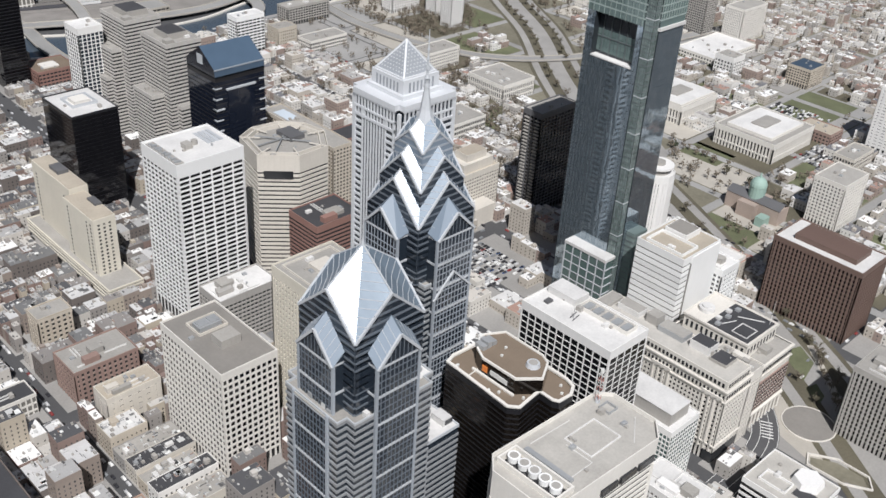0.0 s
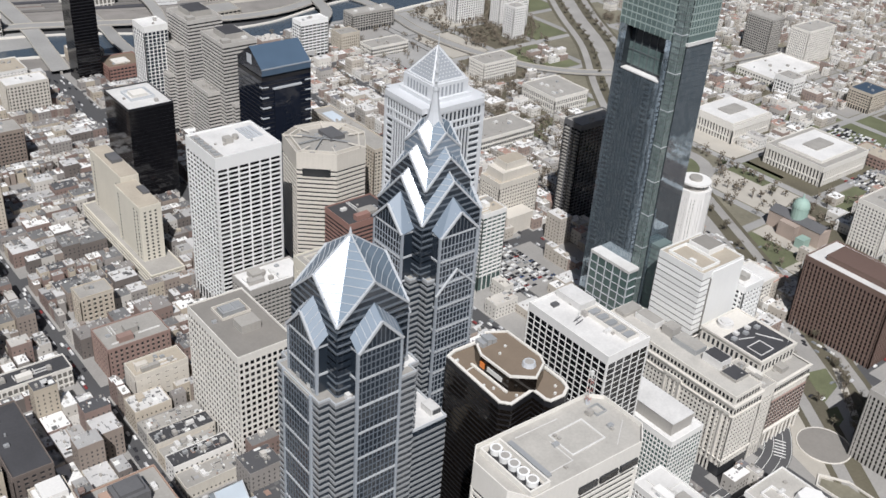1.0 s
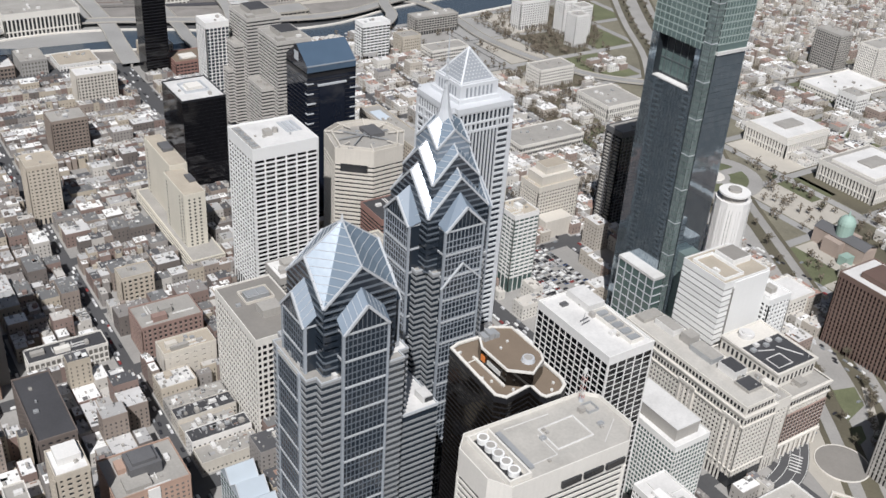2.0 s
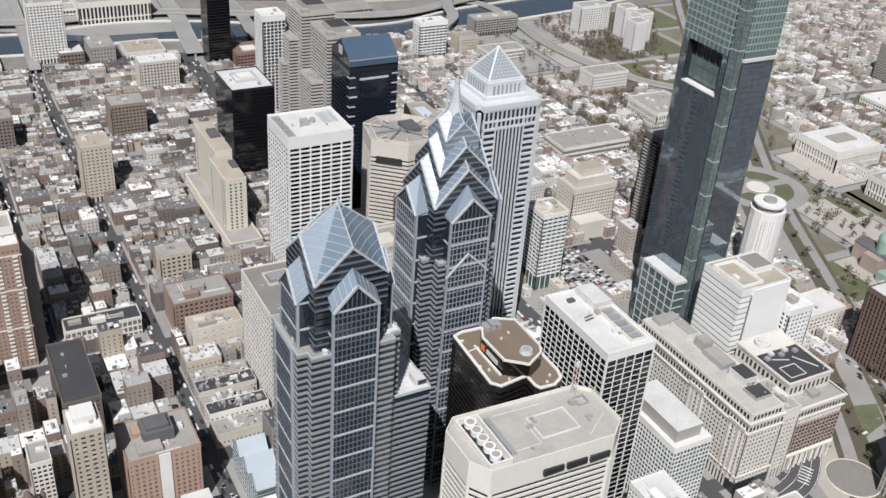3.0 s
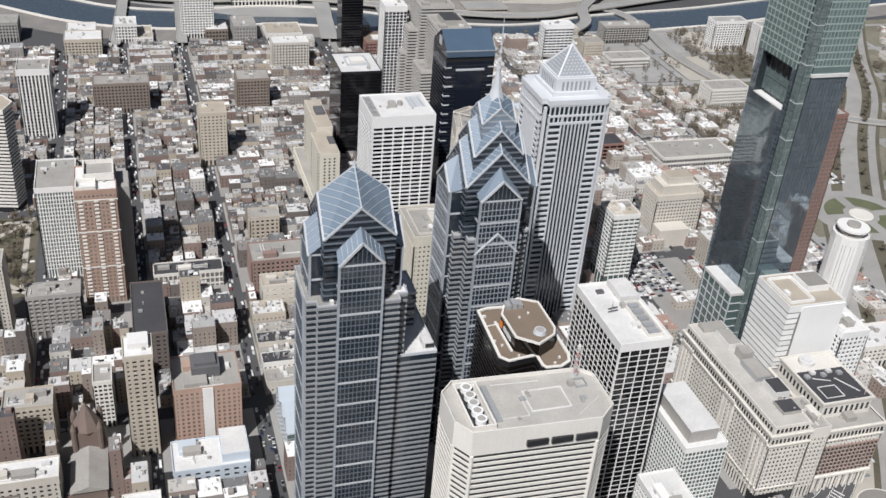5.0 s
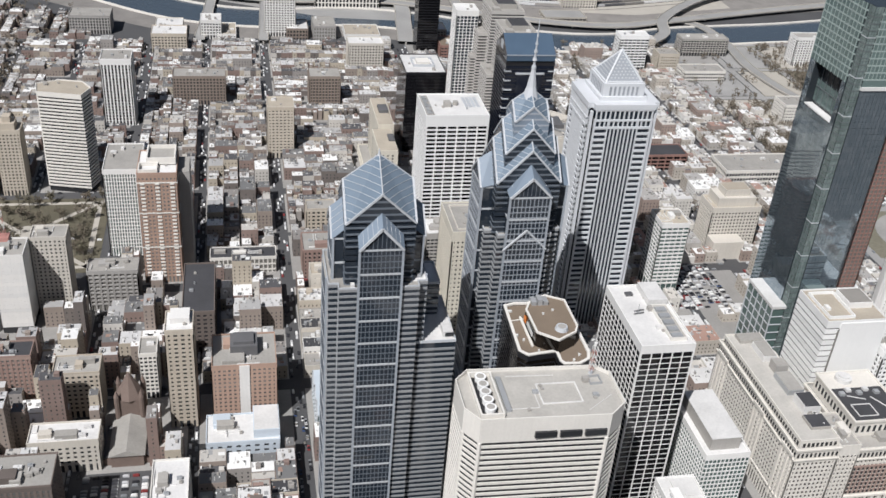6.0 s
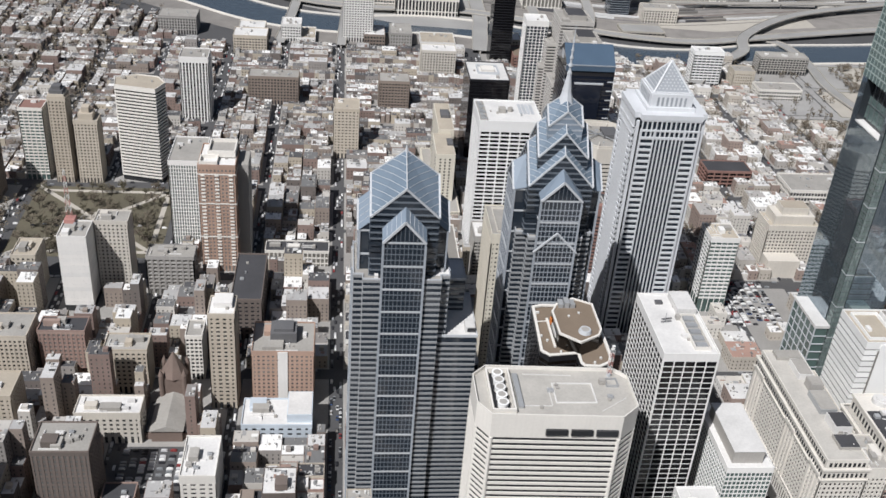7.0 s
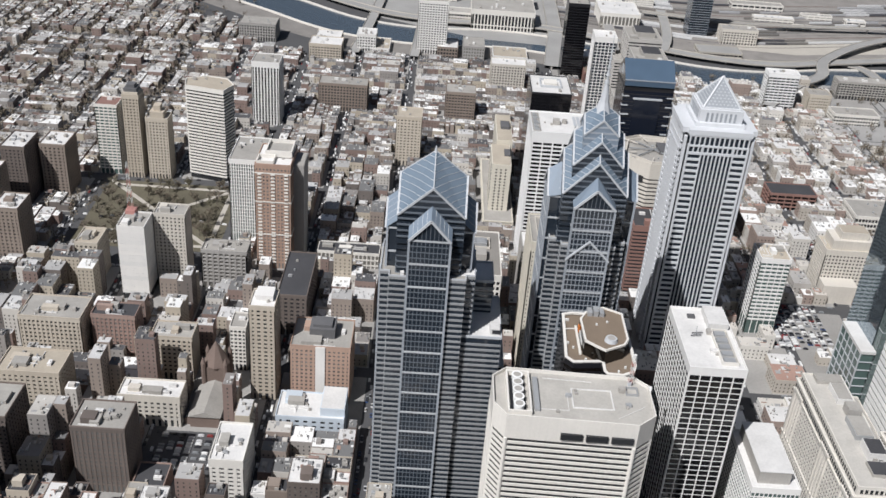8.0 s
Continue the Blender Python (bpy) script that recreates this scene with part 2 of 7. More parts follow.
# ---- mesh building ----
class Build:
    """Collects boxes, prisms and faces into one mesh."""

    def __init__(self):
        self.v, self.f = [], []

    def face(self, *pts):
        n = len(self.v)
        self.v.extend(pts)
        self.f.append(tuple(range(n, n + len(pts))))
        return self

    def box(self, x0, x1, y0, y1, z0, z1):
        n = len(self.v)
        self.v += [(x0, y0, z0), (x1, y0, z0), (x1, y1, z0), (x0, y1, z0), (x0, y0, z1), (x1, y0, z1), (x1, y1, z1), (x0, y1, z1)]
        self.f += [(n + 3, n + 2, n + 1, n), (n + 4, n + 5, n + 6, n + 7), (n, n + 1, n + 5, n + 4), (n + 1, n + 2, n + 6, n + 5), (n + 2, n + 3, n + 7, n + 6), (n + 3, n, n + 4, n + 7)]
        return self

    def prism(self, poly, z0, z1):
        n, k = len(self.v), len(poly)
        self.v += [(x, y, z0) for x, y in poly] + [(x, y, z1) for x, y in poly]
        self.f.append(tuple(range(n + k - 1, n - 1, -1)))
        self.f.append(tuple(range(n + k, n + 2 * k)))
        self.f += [(n + i, n + (i + 1) % k, n + k + (i + 1) % k, n + k + i) for i in range(k)]
        return self

    def ring(self, poly, width, z0, z1):
        """A hollow wall along poly, width thick to the inside."""
        inner, n, k = inset(poly, width), len(self.v), len(poly)
        for z in (z0, z1):
            self.v += [(x, y, z) for x, y in poly] + [(x, y, z) for x, y in inner]
        for i in range(k):
            j = (i + 1) % k
            o0, o1, a0, a1 = n + i, n + j, n + k + i, n + k + j
            p0, p1, b0, b1 = (q + 2 * k for q in (o0, o1, a0, a1))
            self.f += [(o0, o1, p1, p0), (a1, a0, b0, b1), (p0, p1, b1, b0), (a0, a1, o1, o0)]
        return self

    def bar(self, a, b, w):
        """A square bar from a to b."""
        a, b = Vector(a), Vector(b)
        d = (b - a).normalized()
        s = d.cross(Vector((0, 0, 1)))
        s = (s if s.length > 0.01 else Vector((1, 0, 0))).normalized() * w / 2
        u = s.cross(d).normalized() * w / 2
        n = len(self.v)
        for p in (a, b):
            self.v += [tuple(p - s - u), tuple(p + s - u), tuple(p + s + u), tuple(p - s + u)]
        self.f += [(n + 3, n + 2, n + 1, n), (n + 4, n + 5, n + 6, n + 7)] + [(n + i, n + (i + 1) % 4, n + 4 + (i + 1) % 4, n + 4 + i) for i in range(4)]
        return self

    def cone(self, x, y, z0, z1, r0, r1, sides=10):
        a = [(math.cos(2 * math.pi * i / sides), math.sin(2 * math.pi * i / sides)) for i in range(sides)]
        n = len(self.v)
        self.v += [(x + c * r0, y + s * r0, z0) for c, s in a] + [(x + c * r1, y + s * r1, z1) for c, s in a]
        self.f += [(n + i, n + (i + 1) % sides, n + sides + (i + 1) % sides, n + sides + i) for i in range(sides)]
        self.f += [tuple(range(n + sides - 1, n - 1, -1)), tuple(range(n + sides, n + 2 * sides))]
        return self

    def mesh(self, name, material):
        me = bpy.data.meshes.new(name)
        me.from_pydata(self.v, [], self.f)
        me.materials.append(material)
        me.update()
        return me


def inset(poly, d):
    """poly (counter-clockwise) with every side moved d to the inside."""
    out, k = [], len(poly)
    for i in range(k):
        p, q, r = (Vector(poly[(i + s) % k]) for s in (-1, 0, 1))
        e, g = (q - p).normalized(), (r - q).normalized()
        n1, n2 = Vector((-e.y, e.x)), Vector((-g.y, g.x))
        out.append(tuple(q + (n1 + n2) * d / max(0.3, 1 + n1.dot(n2))))
    return out


def rect(x0, x1, y0, y1):
    return [(x0, y0), (x1, y0), (x1, y1), (x0, y1)]


def thing(name, label, category, group="", kind="", at=(0, 0, 0)):
    ob = new(name)
    ob.empty_display_size = 1.0
    ob.location = at
    return tagged(ob, label, category, group, kind)


def put(name, mesh, parent, at=(0, 0, 0), turn=0.0, label="", kind=""):
    ob = new(name, mesh)
    ob.parent = parent
    ob.location = at
    if turn:
        ob.rotation_euler = (0, 0, turn)
    return tagged(ob, label, kind=kind)


def part(name, b, material, parent, label="", kind=""):
    return put(name, b.mesh(name, material), parent, label=label, kind=kind)


def solo(name, b, material, label, category, kind=""):
    return tagged(new(name, b.mesh(name, material)), label, category, kind=kind)


UNIT_MESHES, LAST = [], []


def roof_units(parent, x0, x1, y0, y1, z, count, rng):
    """Air handlers, vents and hatches on a flat roof."""
    if not UNIT_MESHES:
        for k in range(6):
            b = Build()
            w, d, h = (1.0, 0.7, 1.2, 0.5, 0.9, 1.6)[k], (1.4, 0.7, 2.2, 0.5, 0.9, 1.2)[k], (1.3, 0.9, 1.7, 1.6, 1.1, 2.3)[k]
            b.box(-w, w, -d, d, 0, h)
            b.box(-w * 0.9, w * 0.9, -d * 0.9, d * 0.9, h, h + 0.15)
            if k in (0, 2, 4):
                b.cone(0, 0, h + 0.15, h + 0.5, 0.5, 0.5, 8)
            else:
                b.box(-w * 0.5, w * 0.3, -d * 1.3, -d, 0.2, h * 0.7)
            UNIT_MESHES.append(b.mesh("roof_unit", (M_STEEL, M_GREYCON, M_ROOFWHITE, M_STEEL, M_ROOFGREY, M_GREYCON)[k]))
    for _ in range(count):
        if x1 - x0 < 4 or y1 - y0 < 4:
            return
        put("roof_unit", rng.choice(UNIT_MESHES), parent, (rng.uniform(x0 + 2, x1 - 2), rng.uniform(y0 + 2, y1 - 2), z), rng.choice((0, math.pi / 2)))


def edges_of(poly):
    for i in range(len(poly)):
        a, b = Vector(poly[i]), Vector(poly[(i + 1) % len(poly)])
        d = b - a
        yield a, b, d.length, d.normalized(), math.atan2(d.y, d.x), Vector((d.y, -d.x)).normalized()


def tower(label, poly, h, wall, core=None, fh=3.2, slab=1.3, deep=0.4, pier=0.0, bay=3.0, proud=0.12, top=3.0, base=5.0, roof=None,
          units=6, panes=0, fine=None, name="office_tower", parapet=1.0, group="", seed=1, corner=0.0, skip=(), bays=()):
    """A framed tower: a glass body, one spandrel a storey, piers up the sides, a closed top storey with parapet, a roof."""
    rng = random.Random(seed)
    cx, cy = sum(p[0] for p in poly) / len(poly), sum(p[1] for p in poly) / len(poly)
    t = thing(name, label, "building", group, at=(cx, cy, 0))
    poly = [(x - cx, y - cy) for x, y in poly]
    core = core or G_DARK
    body = inset(poly, deep)
    part("glass_body", Build().prism(body, 0, h - 1), core, t)
    n = max(1, int((h - top - base) / fh))
    fh = (h - top - base) / n
    away = cy > 560 or cx > 560
    if away:
        stack = Build()
        for i in range(n):
            stack.prism(poly, base + i * fh, base + i * fh + slab)
        part("spandrel", stack, wall, t, kind="stuff")
    else:
        me = Build().prism(poly, 0, slab).mesh("spandrel", wall)
        for i in range(n):
            put("spandrel", me, t, (0, 0, base + i * fh))
    part("top_storey", Build().prism(poly, h - top, h - 0.05), wall, t)
    part("parapet", Build().ring(poly, 0.5, h - 0.05, h + parapet), wall, t)
    part("roof", Build().prism(inset(poly, 0.55), h - 0.04, h + 0.05), roof or M_ROOFGREY, t)
    left = int(panes * 0.45)
    for k, (a, b, length, d, ang, nrm) in enumerate(edges_of(poly)):
        if k in skip:
            continue
        m = max(1, round((length - 2 * corner) / (bays[k % len(bays)] if bays else bay)))
        step = (length - 2 * corner) / m
        if pier:
            pm = Build().box(-pier / 2, pier / 2, -proud, deep + 0.1, 0, h - top + 0.02).mesh("pier", wall)
            spots = [a + d * min(max(corner + i * step, pier / 2 - proud), length - pier / 2 + proud) for i in range(m + 1)]
            if fine:
                for p in spots:
                    put("pier", pm, t, (p.x, p.y, 0), ang)
            else:
                row = Build()
                for p in spots:
                    u = (p - a).length
                    row.box(u - pier / 2, u + pier / 2, -proud, deep + 0.1, 0, h - top + 0.02)
                put("facade_frame", row.mesh("facade_frame", wall), t, (a.x, a.y, 0), ang, kind="stuff")
            if corner:
                cm = Build().box(0, corner, -proud, deep + 0.1, 0, h - top + 0.02).mesh("corner_pier", wall)
                put("corner_pier", cm, t, (a.x, a.y, 0), ang)
                q = b - d * corner
                put("corner_pier", cm, t, (q.x, q.y, 0), ang)
        if left > 0 and nrm.y < 0.5:
            w = step - pier - 0.3
            wm = Build().box(-w / 2, w / 2, deep - 0.16, deep + 0.05, 0.06, fh - slab - 0.06).mesh("window", core)
            for f in range(n - 1, -1, -1):
                for i in range(m):
                    if left <= 0:
                        break
                    left -= 1
                    p = a + d * (corner + (i + 0.5) * step)
                    put("window", wm, t, (p.x, p.y, base + f * fh + slab), ang)
    xs, ys = [p[0] for p in poly], [p[1] for p in poly]
    roof_units(t, min(xs) * 0.8, max(xs) * 0.8, min(ys) * 0.8, max(ys) * 0.8, h + 0.04, units, rng)
    if units >= 4 and 12 < h < 70 and not away:
        wx, wy = max(xs) - min(xs), max(ys) - min(ys)
        for k in range(2):
            a, b = rng.uniform(min(xs) + 2, max(xs) - wx * 0.45), rng.uniform(min(ys) + 2, max(ys) - wy * 0.45)
            part("roof_house", Build().box(a, a + wx * rng.uniform(0.15, 0.36), b, b + wy * rng.uniform(0.15, 0.36), h, h + rng.uniform(2.2, 4.2)), wall if k else M_ROOFGREY, t)
        walls = Build()
        for k in range(5):
            a, b = rng.uniform(min(xs) + 1, max(xs) - wx * 0.4), rng.uniform(min(ys) + 1, max(ys) - wy * 0.4)
            if k % 2:
                walls.box(a, a + wx * 0.35, b, b + 0.4, h, h + 0.9)
            else:
                walls.box(a, a + 0.4, b, b + wy * 0.35, h, h + 0.9)
        part("roof_ledge", walls, M_ROOFWHITE, t, kind="stuff")
    LAST[:] = [t]
    return t


def add(name, b, material, label="", kind=""):
    """A part of the tower built last, given in the place's own coordinates."""
    o = LAST[0].location
    b.v = [(x - o.x, y - o.y, z) for x, y, z in b.v]
    return part(name, b, material, LAST[0], label, kind)


# ---- ground, streets, river, parks ----
def ribbon(points, width, z0, z1, extra=None):
    """A closed strip of that width along a line of points."""
    b, left, right = Build(), [], []
    pts = [Vector(p) for p in points]
    for i, p in enumerate(pts):
        d = (pts[min(i + 1, len(pts) - 1)] - pts[max(i - 1, 0)]).normalized()
        n = Vector((-d.y, d.x)) * width / 2
        left.append(p + n)
        right.append(p - n)
    for i in range(len(pts) - 1):
        a, c, d, e = right[i], right[i + 1], left[i + 1], left[i]
        b.face((a.x, a.y, z1), (c.x, c.y, z1), (d.x, d.y, z1), (e.x, e.y, z1))
        if z1 > z0:
            b.face((a.x, a.y, z0), (c.x, c.y, z0), (c.x, c.y, z1), (a.x, a.y, z1))
            b.face((d.x, d.y, z0), (e.x, e.y, z0), (e.x, e.y, z1), (d.x, d.y, z1))
    return b


def smooth(points, steps=6):
    """A line through the points, rounded off."""
    pts = [Vector(p) for p in points]
    pts = [2 * pts[0] - pts[1]] + pts + [2 * pts[-1] - pts[-2]]
    out = []
    for i in range(1, len(pts) - 2):
        a, b, c, d = pts[i - 1:i + 3]
        for k in range(steps):
            t = k / steps
            out.append(0.5 * (2 * b + (c - a) * t + (2 * a - 5 * b + 4 * c - d) * t * t + (3 * b - a - 3 * c + d) * t ** 3))
    return out + [pts[-2]]


def offset_line(points, d):
    pts = [Vector(p) for p in points]
    out = []
    for i, p in enumerate(pts):
        e = (pts[min(i + 1, len(pts) - 1)] - pts[max(i - 1, 0)]).normalized()
        out.append(p + Vector((-e.y, e.x)) * d)
    return out


solo("ground", Build().face((-6000, -6000, 0), (7000, -6000, 0), (7000, 7000, 0), (-6000, 7000, 0)), M_ASPHALT, "worn grey asphalt ground of the city streets", "ground", "structure")

RIVER = smooth([(-420, 1430), (-300, 1330), (-150, 1250), (-50, 1180), (50, 1105), (150, 1078), (260, 1088), (350, 1068), (430, 1030), (510, 1000), (600, 996), (690, 1022), (770, 1034), (880, 1050), (1100, 1100), (1600, 1200)])
solo("water", ribbon(RIVER, 66, 0.06, 0.06), M_WATER, "dark blue grey river water", "river", "structure")
for side in (-1, 1):
    solo("river_wall", ribbon(offset_line(RIVER, side * 35), 4.0, 0, 1.6), M_LIME, "pale stone embankment wall along the river", "embankment", "structure")

XSTREETS = [(-560, 7), (-500, 7), (-440, 7), (-375, 7), (-310, 7), (-245, 7), (-180, 8), (-118, 8), (-52, 7), (20, 10), (84, 6), (148, 8.5), (308, 18), (398, 14), (450, 7), (510, 12), (575, 10), (640, 12)]
YSTREETS = [(80, 12), (209, 9), (348, 10), (467, 10), (540, 5), (614, 10), (680, 5), (744, 10), (808, 5), (874, 9), (930, 5), (990, 9)]
PARK = (-108, 10, 492, 608)
PAVED = []


def blocks():
    for (xa, wa), (xb, wb) in zip(XSTREETS, XSTREETS[1:]):
        for (ya, va), (yb, vb) in zip(YSTREETS, YSTREETS[1:]):
            yield xa + wa / 2, xb - wb / 2, ya + va / 2, yb - vb / 2


for x0, x1, y0, y1 in blocks():
    if x0 >= PARK[0] - 10 and x1 <= PARK[1] + 10 and y0 > 466 and y1 < 620:
        continue
    PAVED.append((x0, x1, y0, y1))
    solo("pavement", Build().prism(inset(rect(x0, x1, y0, y1), 0.4), 0, 0.16), M_PAVE, "concrete city block pavement with raised kerb", "pavement", "structure")

# the square with its lawns and paths
px0, px1, py0, py1 = PARK
solo("park_lawn", Build().prism(rect(*PARK), 0, 0.2), M_DRYGRASS, "brown and green lawn of a city square", "lawn", "structure")
pcx, pcy = (px0 + px1) / 2, (py0 + py1) / 2
for a, b_ in (((px0, py0), (px1, py1)), ((px0, py1), (px1, py0)), ((px0 + 8, py0 + 8), (px1 - 8, py0 + 8)), ((px0 + 8, py1 - 8), (px1 - 8, py1 - 8)), ((px1 - 8, py0 + 8), (px1 - 8, py1 - 8))):
    solo("path", ribbon([a, b_], 4.0, 0.2, 0.25), M_PATH, "pale paved path across the square", "path", "structure")
solo("plaza_circle", Build().cone(pcx, pcy, 0.2, 0.3, 14, 14, 24), M_PATH, "round paved plaza in the square", "plaza", "structure")

# open land and the avenue to the north-west
PARKWAY = smooth([(470, 110), (545, 215), (620, 345), (706, 500), (808, 650), (900, 765), (968, 876), (1060, 1010), (1200, 1200)])
solo("parkland", Build().prism([(640, 230), (1000, 120), (1600, 300), (1600, 1050), (760, 990), (650, 620)], 0, 0.1), M_EARTH, "bare early spring ground with dry grass", "ground", "structure")
solo("avenue_lawn", ribbon(PARKWAY, 62, 0.1, 0.2), M_DRYGRASS, "dry lawns along a broad avenue", "lawn", "structure")
solo("avenue", ribbon(PARKWAY, 17, 0.2, 0.26), M_PAVE, "broad pale grey avenue", "road", "structure")
for side in (-1, 1):
    solo("side_road", ribbon(offset_line(PARKWAY, side * 23), 8, 0.2, 0.26), M_PAVE, "pale side road of the avenue", "road", "structure")
ROUND_GARDEN = (712, 500)
solo("circle_road", Build().cone(*ROUND_GARDEN, 0.2, 0.32, 46, 46, 40), M_PAVE, "round road about a fountain garden", "road", "structure")
for q in range(4):
    w = Build()
    arc = [(ROUND_GARDEN[0] + r * math.cos(a), ROUND_GARDEN[1] + r * math.sin(a)) for r, a in [(33, q * math.pi / 2 + 0.16 + 0.14 * k) for k in range(10)]]
    arc += [(ROUND_GARDEN[0] + r * math.cos(a), ROUND_GARDEN[1] + r * math.sin(a)) for r, a in [(16, q * math.pi / 2 + 1.3 - 0.24 * k) for k in range(5)]]
    w.prism(arc, 0.32, 0.45)
    solo("garden_bed", w, M_GRASS, "green lawn segment of a round garden", "lawn", "structure")
solo("fountain_basin", Build().cone(*ROUND_GARDEN, 0.32, 1.0, 11, 10.5, 24), M_LIME, "round pale stone fountain basin", "fountain")

# lawn and paths of the plaza in the north-east
solo("plaza_paving", Build().prism([(455, 150), (500, 140), (580, 215), (572, 246), (520, 236), (470, 200)], 0.0, 0.18), M_PATH, "pale stone paving of a civic plaza", "plaza", "structure")
solo("plaza_lawn", Build().prism([(526, 203), (549, 208), (560, 224), (543, 229)], 0.18, 0.3), M_GRASS, "small green lawn between pale paths", "lawn", "structure")
solo("plaza_lawn", Build().prism([(512, 184), (522, 186), (530, 196), (520, 198)], 0.18, 0.3), M_GRASS, "small green lawn between pale paths", "lawn", "structure")
solo("plaza_path", ribbon([(502, 154), (535, 188), (566, 220)], 5, 0.18, 0.34), M_PATH, "pale path beside a lawn", "path", "structure")
solo("plaza_disc", Build().cone(489, 179, 0.0, 0.6, 16, 16, 32), M_ROOFBROWN, "round grey paved plaza", "plaza", "structure")
solo("plaza_rim", Build().ring([(489 + 16.6 * math.cos(a * math.pi / 16), 179 + 16.6 * math.sin(a * math.pi / 16)) for a in range(32)], 0.6, 0.0, 0.9), M_LIME, "pale stone rim of a round plaza", "kerb", "structure")
solo("sunken_garden", Build().prism([(456, 160), (462, 163), (470, 150), (470, 134), (464, 128), (458, 140)], 0.0, 0.35), M_EARTH, "brown planted bed with curved edge", "bed", "structure")
solo("garden_wall", Build().ring([(455, 161), (463, 165), (472, 151), (472, 132), (464, 126), (456, 139)], 0.8, 0.0, 1.4), M_LIME, "curved pale garden wall", "wall", "structure")
PLAZA_ROAD = smooth([(392, 184), (442, 186), (474, 202), (520, 250), (560, 282)])
solo("plaza_road", ribbon(PLAZA_ROAD, 17, 0.0, 0.2), M_ASPHALT, "dark asphalt road past a plaza", "road", "structure")
for d in (-8.0, -2.8, 2.8, 8.0):
    solo("lane_line", ribbon(offset_line(PLAZA_ROAD, d), 0.3, 0.2, 0.21), M_PAINT, "white lane line", "marking", "structure")
for k in range(6):
    solo("crossing_bar", ribbon([(459.5 + k * 2.4, 186 + k * 1.6), (456 + k * 2.4, 192 + k * 1.6)], 0.9, 0.2, 0.22), M_PAINT, "white crossing bar", "marking", "structure")

# far bank: rail yard and expressways
solo("near_bank", ribbon(offset_line(RIVER, -56), 38, 0, 0.08), M_RUST, "gravel and tracks along the near river bank", "ground", "structure")
solo("far_bank", Build().prism([(-60, 1300), (100, 1145), (230, 1085), (330, 1075), (330, 2200), (-60, 2200)], 0, 0.1), M_STREET, "pale paved ground on the far river bank", "ground", "structure")
solo("south_ground", Build().prism([(-1400, 200), (-565, 200), (-565, 996), (-130, 996), (-190, 1250), (-420, 2200), (-1400, 2200)], 0, 0.1), M_PAVE, "paved ground between the southern row houses", "ground", "structure")
solo("rail_yard", Build().prism([(330, 1130), (560, 1065), (700, 1090), (1000, 1150), (1000, 1500), (330, 1500)], 0, 0.12), M_RUST, "brown grey rail yard with many tracks", "rail yard", "structure")
for k in range(16):
    solo("rail_track", ribbon(smooth([(340, 1190 + k * 11), (560, 1130 + k * 13), (760, 1170 + k * 13), (1000, 1240 + k * 12)]), 2.2, 0.12, 0.4), (M_RUST, M_SLATE, M_ROOFGREY, M_BROWNSTONE)[k % 4], "long straight rail track", "rail track", "structure")


def flyover(points, width, z, label):
    t = thing("expressway", label, "road", kind="structure")
    line = smooth(points)
    part("deck", ribbon(line, width, z - 1.2, z), M_PAVE, t)
    part("roadway", ribbon(line, width - 2.0, z, z + 0.06), M_STREET, t, "worn grey asphalt roadway")
    for s in (-1, 1):
        part("side_wall", ribbon(offset_line(line, s * (width / 2 - 0.3)), 0.5, z, z + 0.9), M_PATH, t)
    for p in line[::4]:
        part("pillar", Build().box(p.x - 1, p.x + 1, p.y - 1, p.y + 1, 0, z - 1.1), M_GREYCON, t)


flyover([(-120, 1330), (60, 1180), (170, 1138), (300, 1140), (420, 1100), (520, 1062), (610, 1050), (700, 1075), (900, 1135), (1200, 1210)], 17, 6, "grey concrete expressway along the river bank")
flyover([(560, 890), (610, 960), (660, 1010), (690, 1080), (800, 1180), (980, 1260)], 15, 9, "grey concrete expressway bridge over the river")
EXPRESS = [(700, 1090), (735, 1062), (741, 990), (734, 915), (741, 845), (756, 794), (780, 745), (830, 700), (920, 665), (1100, 640)]
flyover(EXPRESS, 14, 2.5, "grey expressway with pale verges")
flyover([(74, 985), (84, 1100), (92, 1240), (100, 1480)], 13, 4.5, "stone street bridge over the river")
flyover([(148, 985), (152, 1080), (158, 1240), (160, 1480)], 12, 4.5, "stone street bridge over the river")
flyover([(318, 985), (326, 1060), (334, 1150), (340, 1480)], 20, 4.5, "wide street bridge over the river")
flyover([(400, 985), (402, 1040), (410, 1130), (420, 1480)], 15, 5.0, "street bridge over the river")


M_PALEBLUEMETAL = surf("blue_grey_metal", (0.34, 0.37, 0.41), 0.45, 0.08, bump=0.0)
